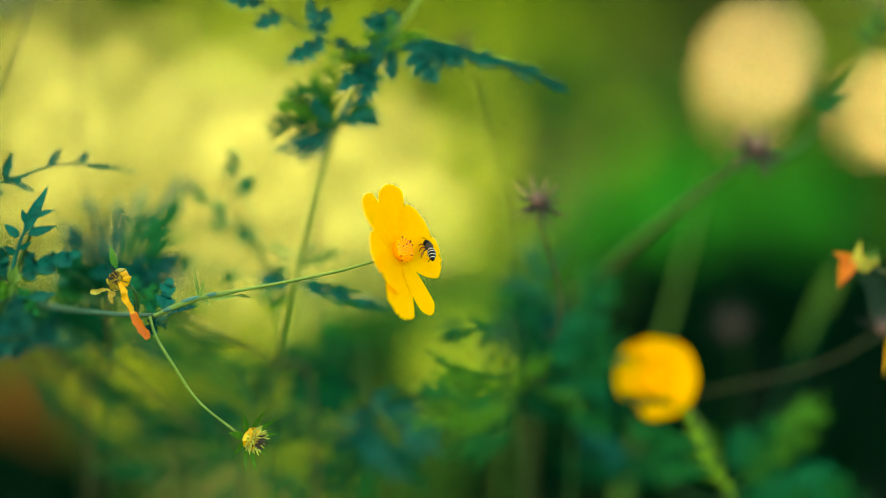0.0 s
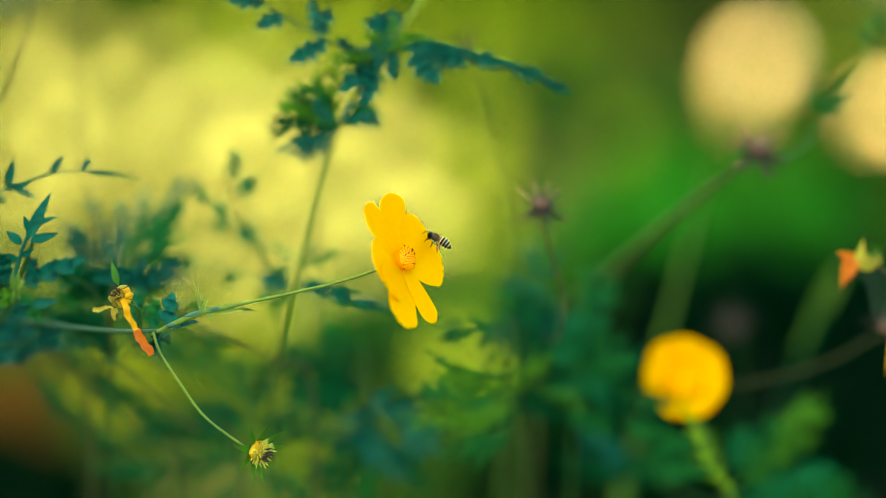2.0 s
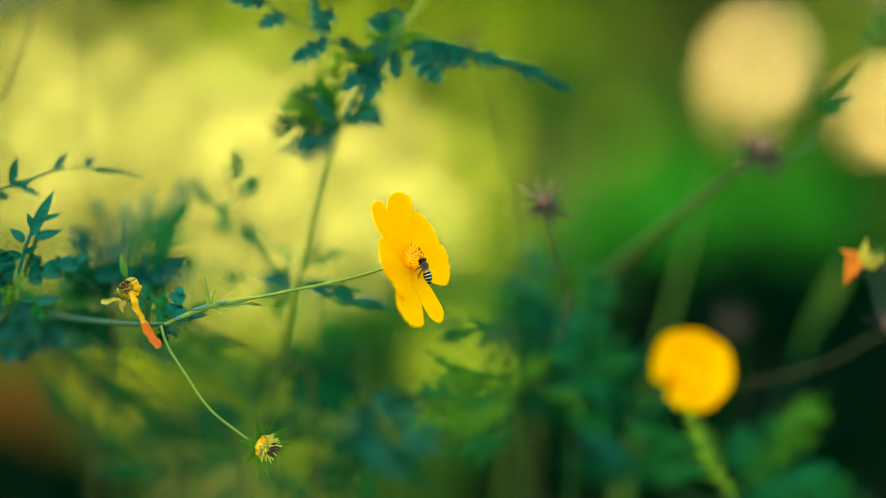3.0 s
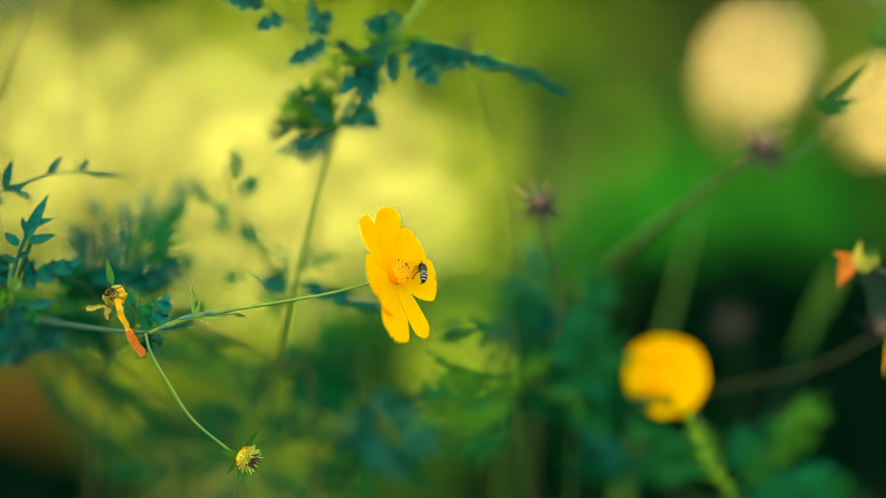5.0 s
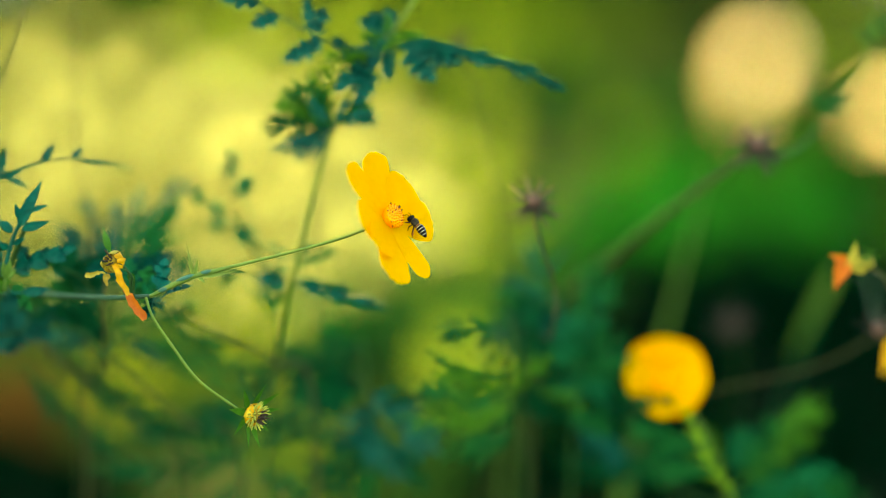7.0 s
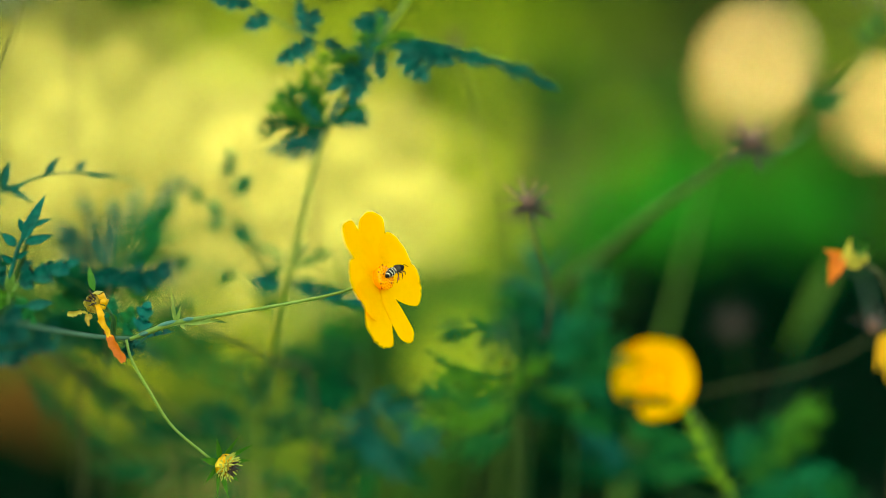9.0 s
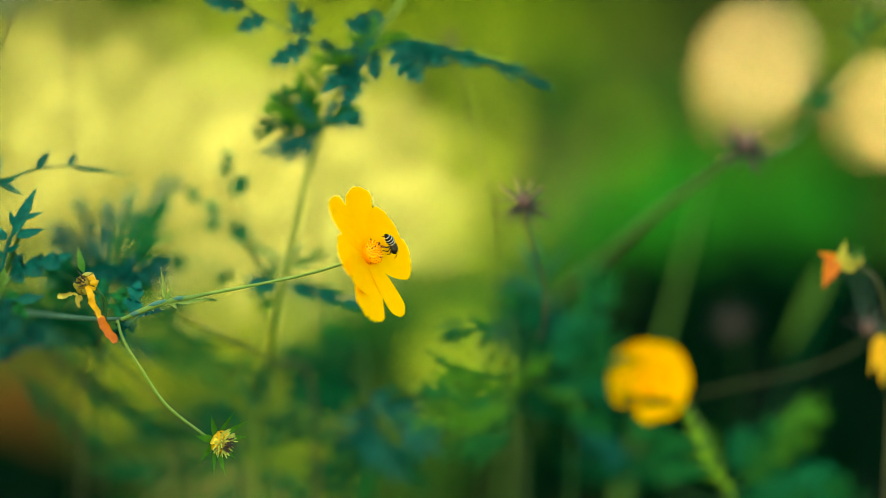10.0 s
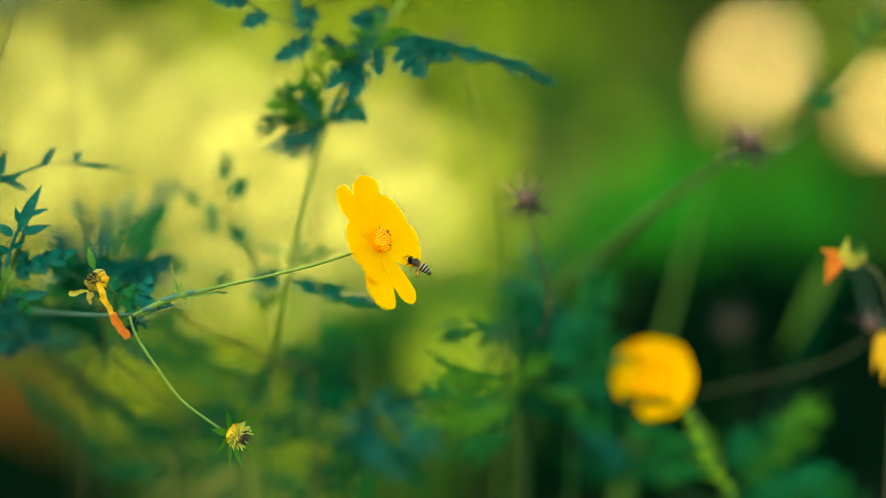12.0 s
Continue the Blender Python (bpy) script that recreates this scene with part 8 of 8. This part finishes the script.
    walk(rear, [
        (0.0, pose(-0.15625, 0.12785, 0.48590, 0, 0.00, 0)), (0.5, pose(-0.15324, 0.12795, 0.48666, 0, 0.00, 0)), (1.0, pose(-0.14947, 0.12785, 0.48590, 0, 0.00, 0)),
        (1.5, pose(-0.15398, 0.12785, 0.48590, 0, 0.00, 0)), (2.0, pose(-0.15511, 0.12785, 0.48590, 0, 0.00, 0)), (2.5, pose(-0.15211, 0.12780, 0.48554, 0, 0.00, 0)),
        (3.0, pose(-0.15324, 0.12780, 0.48554, 0, 0.00, 0)), (5.0, pose(-0.15398, 0.12785, 0.48590, 0, 0.00, 0)), (5.5, pose(-0.15511, 0.12785, 0.48590, 0, 0.00, 0)),
        (6.0, pose(-0.15738, 0.12774, 0.48515, 0, 0.00, 0)), (6.5, pose(-0.15701, 0.12785, 0.48590, 0, 0.00, 0)), (7.0, pose(-0.15738, 0.12780, 0.48554, 0, 0.00, 0)),
        (9.0, pose(-0.15851, 0.12790, 0.48627, 0, 0.00, 0)), (9.5, pose(-0.16002, 0.12774, 0.48515, 0, 0.00, 0)), (10.0, pose(-0.16078, 0.12790, 0.48627, 0, 0.00, 0)),
        (10.5, pose(-0.16192, 0.12748, 0.48329, 0, 0.00, 0)), (11.0, pose(-0.16041, 0.12774, 0.48515, 0, 0.00, 0)), (11.5, pose(-0.15965, 0.12785, 0.48590, 0, 0.00, 0)),
        (12.0, pose(-0.16155, 0.12764, 0.48441, 0, 0.00, 0)),
    ])
    walk(border, [
        (0.0, pose(0.20150, 0.10831, 0.49061, 0, 0.00, 0)), (0.5, pose(0.20333, 0.10826, 0.49026, 0, 0.00, 0)), (1.0, pose(0.20518, 0.10842, 0.49135, 0, 0.00, 0)),
        (1.5, pose(0.20407, 0.10862, 0.49281, 0, 0.00, 0)), (2.0, pose(0.20258, 0.10836, 0.49097, 0, 0.00, 0)), (2.5, pose(0.20258, 0.10836, 0.49097, 0, 0.00, 0)),
        (3.0, pose(0.20407, 0.10847, 0.49171, 0, 0.00, 0)), (5.0, pose(0.20150, 0.10831, 0.49061, 0, 0.00, 0)), (5.5, pose(0.20333, 0.10862, 0.49281, 0, 0.00, 0)),
        (6.0, pose(0.20111, 0.10831, 0.49061, 0, 0.00, 0)), (6.5, pose(0.20111, 0.10836, 0.49097, 0, 0.00, 0)), (7.0, pose(0.19964, 0.10821, 0.48987, 0, 0.00, 0)),
        (9.0, pose(0.19742, 0.10847, 0.49171, 0, 0.00, 0)), (9.5, pose(0.19706, 0.10842, 0.49135, 0, 0.00, 0)), (10.0, pose(0.19521, 0.10831, 0.49061, 0, 0.00, 0)),
        (10.5, pose(0.19595, 0.10831, 0.49061, 0, 0.00, 0)), (11.0, pose(0.19668, 0.10842, 0.49135, 0, 0.00, 0)), (11.5, pose(0.19853, 0.10836, 0.49097, 0, 0.00, 0)),
        (12.0, pose(0.19631, 0.10852, 0.49207, 0, 0.00, 0)),
    ])
    facing = frame_of((-0.153, -0.929, 0.336), (0.000, 0.139, 0.990))
    walk(flower_two, [
        (0.0, Matrix.Translation((-0.03050, -0.00340, 0.04767)) @ Matrix.Rotation(radians(0.0), 4, "Y") @ facing), (0.5, Matrix.Translation((-0.03050, -0.00335, 0.04806)) @ Matrix.Rotation(radians(0.0), 4, "Y") @ facing),
        (1.0, Matrix.Translation((-0.02737, -0.00345, 0.04728)) @ Matrix.Rotation(radians(4.4), 4, "Y") @ facing), (1.5, Matrix.Translation((-0.02581, -0.00318, 0.04922)) @ Matrix.Rotation(radians(6.6), 4, "Y") @ facing),
        (2.0, Matrix.Translation((-0.01917, -0.00340, 0.04767)) @ Matrix.Rotation(radians(15.9), 4, "Y") @ facing), (2.5, Matrix.Translation((-0.02620, -0.00329, 0.04844)) @ Matrix.Rotation(radians(6.0), 4, "Y") @ facing),
        (3.0, Matrix.Translation((-0.01644, -0.00297, 0.05076)) @ Matrix.Rotation(radians(19.7), 4, "Y") @ facing), (5.0, Matrix.Translation((-0.02659, -0.00329, 0.04844)) @ Matrix.Rotation(radians(5.5), 4, "Y") @ facing),
        (5.5, Matrix.Translation((-0.02659, -0.00329, 0.04844)) @ Matrix.Rotation(radians(5.5), 4, "Y") @ facing), (6.0, Matrix.Translation((-0.02737, -0.00329, 0.04844)) @ Matrix.Rotation(radians(4.4), 4, "Y") @ facing),
        (6.5, Matrix.Translation((-0.02620, -0.00373, 0.04535)) @ Matrix.Rotation(radians(6.0), 4, "Y") @ facing), (7.0, Matrix.Translation((-0.02659, -0.00335, 0.04806)) @ Matrix.Rotation(radians(5.5), 4, "Y") @ facing),
        (9.0, Matrix.Translation((-0.03128, -0.00345, 0.04728)) @ Matrix.Rotation(radians(-1.1), 4, "Y") @ facing), (10.0, Matrix.Translation((-0.03323, -0.00356, 0.04651)) @ Matrix.Rotation(radians(-3.8), 4, "Y") @ facing),
        (11.0, Matrix.Translation((-0.03089, -0.00351, 0.04690)) @ Matrix.Rotation(radians(-0.5), 4, "Y") @ facing), (12.0, Matrix.Translation((-0.03167, -0.00340, 0.04767)) @ Matrix.Rotation(radians(-1.6), 4, "Y") @ facing),
    ])
    def at(x, y, z, ahead, up):
        f, u = Vector(ahead), Vector(up)
        m = Matrix((f, u.cross(f), u)).transposed().to_4x4()
        m.translation = (x, y, z)
        return m
    walk(bee, [
        (0.0, at(-0.00487, 0.00526, 0.59242, (-0.303, 0.783, 0.543), (0.639, -0.256, 0.726))), (0.1, at(-0.00690, 0.00601, 0.59332, (-0.475, 0.274, 0.837), (0.654, -0.526, 0.543))),
        (0.2, at(-0.00922, 0.00630, 0.59539, (-0.465, 0.670, 0.579), (0.534, -0.310, 0.787))), (0.3, at(-0.00924, 0.00601, 0.59516, (-0.647, 0.565, 0.512), (0.384, -0.339, 0.859))),
        (0.4, at(-0.00683, 0.00469, 0.59603, (-0.705, 0.345, 0.620), (0.477, -0.416, 0.774))), (0.5, at(-0.00505, 0.00548, 0.59689, (-0.713, 0.297, 0.635), (0.508, -0.406, 0.760))),
        (0.6, at(-0.00411, 0.00498, 0.59618, (-0.746, 0.334, 0.577), (0.462, -0.365, 0.808))), (0.7, at(-0.00556, 0.00405, 0.59729, (-0.707, 0.560, 0.431), (0.355, -0.246, 0.902))),
        (0.8, at(-0.00666, 0.00417, 0.59883, (-0.606, -0.591, 0.532), (0.741, -0.176, 0.648))), (0.9, at(-0.00566, 0.00422, 0.59490, (-0.222, -0.784, 0.580), (0.953, -0.051, 0.297))),
        (1.0, at(-0.00388, 0.00395, 0.59134, (-0.101, -0.866, 0.489), (0.979, -0.000, 0.202))), (1.1, at(-0.00263, 0.00407, 0.59108, (-0.283, -0.849, 0.446), (0.801, 0.047, 0.597))),
        (1.2, at(-0.00277, 0.00414, 0.59438, (-0.485, -0.829, 0.280), (0.398, 0.076, 0.914))), (1.3, at(-0.00334, 0.00517, 0.59878, (-0.546, -0.810, 0.216), (0.271, 0.073, 0.960))),
        (1.4, at(-0.00416, 0.00561, 0.60314, (-0.505, -0.817, 0.278), (0.388, 0.073, 0.919))), (1.5, at(-0.00428, 0.00534, 0.60597, (-0.525, -0.790, 0.315), (0.443, 0.062, 0.894))),
        (1.6, at(-0.00337, 0.00618, 0.60440, (-0.586, -0.770, 0.251), (0.326, 0.060, 0.944))), (1.7, at(-0.00241, 0.00529, 0.60000, (-0.566, -0.796, 0.214), (0.267, 0.069, 0.961))),
        (1.8, at(-0.00287, 0.00536, 0.59594, (-0.465, -0.857, 0.222), (0.293, 0.088, 0.952))), (1.9, at(-0.00301, 0.00642, 0.59261, (-0.667, -0.705, 0.242), (0.336, 0.006, 0.942))),
        (2.0, at(-0.00178, 0.00802, 0.59583, (-0.885, 0.123, 0.450), (0.420, -0.208, 0.883))), (2.1, at(-0.00179, 0.00849, 0.59895, (-0.898, 0.162, 0.410), (0.368, -0.235, 0.900))),
        (2.2, at(-0.00347, 0.00873, 0.60057, (-0.861, 0.196, 0.469), (0.414, -0.267, 0.870))), (2.3, at(-0.00146, 0.00839, 0.59757, (-0.871, 0.301, 0.387), (0.310, -0.273, 0.911))),
        (2.4, at(-0.00326, 0.00676, 0.59479, (-0.882, 0.269, 0.386), (0.302, -0.306, 0.903))), (2.5, at(-0.00486, 0.00236, 0.59327, (-0.771, 0.343, 0.536), (0.413, -0.371, 0.832))),
        (2.6, at(-0.00295, 0.00455, 0.59705, (-0.586, 0.596, 0.549), (0.445, -0.329, 0.833))), (2.7, at(-0.00273, 0.00742, 0.60061, (-0.727, 0.564, 0.390), (0.201, -0.368, 0.908))),
        (2.8, at(-0.00567, 0.00218, 0.59779, (-0.586, 0.596, 0.549), (0.363, -0.412, 0.836))), (2.9, at(-0.00677, -0.00388, 0.59029, (-0.249, 0.302, 0.920), (0.507, -0.769, 0.389))),
        (3.0, at(-0.00641, -0.00481, 0.58639, (-0.335, 0.327, 0.884), (0.432, -0.780, 0.453))), (3.1, at(-0.00708, -0.00662, 0.58351, (-0.269, 0.289, 0.919), (0.428, -0.819, 0.383))),
        (3.2, at(-0.00682, -0.00665, 0.58294, (-0.188, 0.331, 0.925), (0.412, -0.828, 0.380))), (3.6, at(-0.00955, -0.00479, 0.58681, (-0.195, 0.415, 0.888), (0.441, -0.772, 0.458))),
        (4.0, at(-0.01107, -0.00229, 0.58319, (-0.178, 0.728, 0.662), (0.498, -0.514, 0.699))), (4.4, at(-0.01085, 0.00136, 0.58886, (-0.168, 0.832, 0.529), (0.580, -0.350, 0.736))),
        (4.8, at(-0.00951, 0.00246, 0.58755, (-0.162, 0.868, 0.470), (0.654, -0.262, 0.709))), (4.9, at(-0.00873, 0.00256, 0.58476, (-0.101, 0.878, 0.468), (0.723, -0.259, 0.641))),
        (5.0, at(-0.00726, 0.00292, 0.58419, (-0.101, 0.866, 0.491), (0.717, -0.279, 0.639))), (5.1, at(-0.00506, 0.00323, 0.58502, (-0.121, 0.707, 0.696), (0.651, -0.473, 0.594))),
        (5.2, at(-0.00305, 0.00730, 0.58965, (-0.562, 0.388, 0.731), (0.561, -0.470, 0.681))), (5.3, at(0.00449, 0.00853, 0.59947, (-0.863, 0.129, 0.489), (0.467, -0.167, 0.868))),
        (5.4, at(0.00099, 0.00968, 0.60722, (-0.867, 0.219, 0.448), (0.417, -0.175, 0.892))), (5.5, at(-0.00029, 0.00945, 0.60542, (-0.872, 0.238, 0.428), (0.390, -0.189, 0.901))),
        (5.6, at(0.00067, 0.00902, 0.60203, (-0.871, 0.301, 0.387), (0.341, -0.193, 0.920))), (5.7, at(-0.00295, 0.00868, 0.60004, (-0.888, 0.215, 0.408), (0.362, -0.223, 0.905))),
        (5.8, at(-0.00895, 0.00474, 0.59173, (-0.850, 0.306, 0.429), (0.372, -0.228, 0.900))), (5.9, at(-0.01097, 0.00010, 0.58118, (-0.778, 0.358, 0.517), (0.405, -0.343, 0.847))),
        (6.0, at(-0.01232, -0.00016, 0.58103, (-0.752, 0.351, 0.558), (0.389, -0.448, 0.805))), (6.1, at(-0.01355, -0.00144, 0.58561, (-0.606, 0.572, 0.552), (0.355, -0.427, 0.832))),
        (6.2, at(-0.01253, -0.00318, 0.58769, (-0.538, 0.384, 0.750), (0.411, -0.657, 0.631))), (6.3, at(-0.01257, -0.00544, 0.59000, (-0.498, 0.289, 0.818), (0.389, -0.769, 0.508))),
        (6.4, at(-0.01020, -0.00433, 0.58909, (-0.521, 0.301, 0.799), (0.351, -0.778, 0.522))), (6.5, at(-0.00990, -0.00605, 0.58282, (-0.411, 0.404, 0.817), (0.347, -0.760, 0.550))),
        (6.6, at(-0.01141, -0.00812, 0.57925, (-0.364, 0.677, 0.639), (0.267, -0.582, 0.768))), (6.7, at(-0.01281, -0.00723, 0.58252, (-0.258, 0.402, 0.878), (0.379, -0.794, 0.475))),
        (6.8, at(-0.01089, 0.00063, 0.59027, (-0.521, 0.301, 0.799), (0.372, -0.763, 0.530))), (6.9, at(-0.01185, 0.00045, 0.59739, (-0.566, 0.597, 0.569), (0.282, -0.509, 0.813))),
        (7.0, at(-0.00963, 0.00376, 0.60166, (-0.653, 0.393, 0.648), (0.387, -0.563, 0.731))), (7.1, at(-0.01065, 0.00330, 0.60477, (-0.465, 0.670, 0.579), (0.338, -0.471, 0.815))),
        (7.2, at(-0.01291, -0.00152, 0.59894, (-0.182, 0.640, 0.747), (0.514, -0.585, 0.627))), (7.6, at(-0.01209, -0.00504, 0.59388, (-0.046, 0.647, 0.761), (0.643, -0.564, 0.518))),
        (8.0, at(-0.01580, -0.00461, 0.60129, (0.249, 0.651, 0.717), (0.800, -0.556, 0.227))), (8.4, at(-0.01578, -0.00617, 0.59461, (0.509, 0.641, 0.575), (0.828, -0.547, -0.124))),
        (8.5, at(-0.01564, -0.00623, 0.59491, (0.546, 0.638, 0.543), (0.348, -0.762, 0.546))), (8.6, at(-0.01549, -0.00629, 0.59522, (0.581, 0.635, 0.509), (-0.343, -0.376, 0.860))),
        (8.8, at(-0.01537, -0.00382, 0.59538, (0.606, 0.632, 0.483), (-0.343, -0.340, 0.876))), (8.9, at(-0.01593, -0.00503, 0.58811, (0.687, 0.682, 0.251), (-0.088, -0.265, 0.960))),
        (9.0, at(-0.01771, -0.00449, 0.58598, (0.566, 0.806, 0.172), (-0.100, -0.140, 0.985))), (9.1, at(-0.01957, -0.00406, 0.58708, (0.606, 0.784, -0.131), (0.359, -0.124, 0.925))),
        (9.2, at(-0.01928, -0.00200, 0.59034, (0.626, 0.779, -0.028), (0.207, -0.132, 0.969))), (9.3, at(-0.01748, -0.00039, 0.59300, (0.546, 0.785, -0.294), (0.588, -0.109, 0.801))),
        (9.4, at(-0.01744, 0.00133, 0.59498, (0.586, 0.764, -0.271), (0.544, -0.124, 0.830))), (9.5, at(-0.01763, 0.00121, 0.59349, (0.626, 0.717, -0.305), (0.579, -0.166, 0.799))),
        (9.6, at(-0.01594, 0.00212, 0.58814, (0.525, 0.851, -0.017), (0.114, -0.050, 0.992))), (9.7, at(-0.01517, 0.00123, 0.58680, (0.404, 0.862, -0.305), (0.634, -0.024, 0.773))),
        (9.8, at(-0.01603, 0.00081, 0.58965, (0.505, 0.823, -0.259), (0.536, -0.064, 0.842))), (9.9, at(-0.01749, 0.00093, 0.59274, (0.505, 0.777, -0.375), (0.733, -0.158, 0.662))),
        (10.0, at(-0.01883, 0.00199, 0.59468, (0.283, 0.632, -0.721), (0.920, -0.391, 0.019))), (10.1, at(-0.01970, 0.00224, 0.59440, (0.242, 0.605, -0.758), (0.889, -0.452, -0.076))),
        (10.2, at(-0.01899, 0.00237, 0.59082, (0.222, 0.690, -0.689), (0.913, -0.395, -0.101))), (10.3, at(-0.01650, 0.00197, 0.58533, (0.182, 0.807, -0.562), (0.961, -0.267, -0.072))),
        (10.4, at(-0.01530, 0.00262, 0.58266, (-0.040, 0.985, 0.168), (0.862, -0.051, 0.505))), (10.5, at(-0.01734, 0.00201, 0.58530, (0.182, 0.863, 0.470), (0.861, -0.371, 0.348))),
        (10.6, at(-0.01430, 0.00787, 0.59165, (-0.323, 0.774, 0.544), (0.526, -0.331, 0.784))), (10.7, at(-0.00952, 0.00888, 0.59947, (-0.626, 0.627, 0.463), (0.401, -0.250, 0.881))),
        (10.8, at(-0.01107, 0.00877, 0.59998, (-0.717, 0.382, 0.583), (0.493, -0.313, 0.812))), (10.9, at(-0.00862, 0.00834, 0.59694, (-0.696, 0.387, 0.605), (0.549, -0.256, 0.796))),
        (11.0, at(-0.00717, 0.00730, 0.58988, (-0.759, 0.306, 0.574), (0.538, -0.203, 0.818))), (11.1, at(-0.00830, 0.00645, 0.58469, (-0.849, 0.132, 0.512), (0.479, -0.217, 0.850))),
        (11.2, at(-0.00942, 0.00653, 0.58427, (-0.791, 0.332, 0.514), (0.474, -0.200, 0.858))), (11.3, at(-0.00960, 0.00554, 0.58672, (-0.760, 0.222, 0.612), (0.569, -0.229, 0.790))),
        (11.4, at(-0.00688, 0.00702, 0.58874, (-0.791, 0.148, 0.594), (0.554, -0.237, 0.798))), (11.5, at(-0.00730, 0.00761, 0.59294, (-0.791, 0.148, 0.594), (0.553, -0.241, 0.797))),
        (11.6, at(-0.00818, 0.00769, 0.59342, (-0.833, 0.151, 0.533), (0.492, -0.239, 0.837))), (11.7, at(-0.01189, 0.00737, 0.59122, (-0.831, 0.135, 0.540), (0.500, -0.245, 0.830))),
        (11.8, at(-0.01443, 0.00543, 0.58827, (-0.849, 0.132, 0.512), (0.472, -0.247, 0.846))), (11.9, at(-0.01383, 0.00238, 0.58523, (-0.810, 0.137, 0.570), (0.527, -0.256, 0.810))),
        (12.0, at(-0.00913, 0.00542, 0.58666, (-0.851, 0.129, 0.509), (0.468, -0.255, 0.846))),
    ])
    # the wings beat about their roots
    for wing, s, lag in wings:
        rows = []
        for k in range(121):
            a = 30 + 32 * math.sin(2.1 * k + 0.5 * lag)
            rows.append((k / 10, Matrix.Translation(wing.location) @ Matrix.Rotation(radians(s * a), 4, "X")))
        walk(wing, rows)


motions()
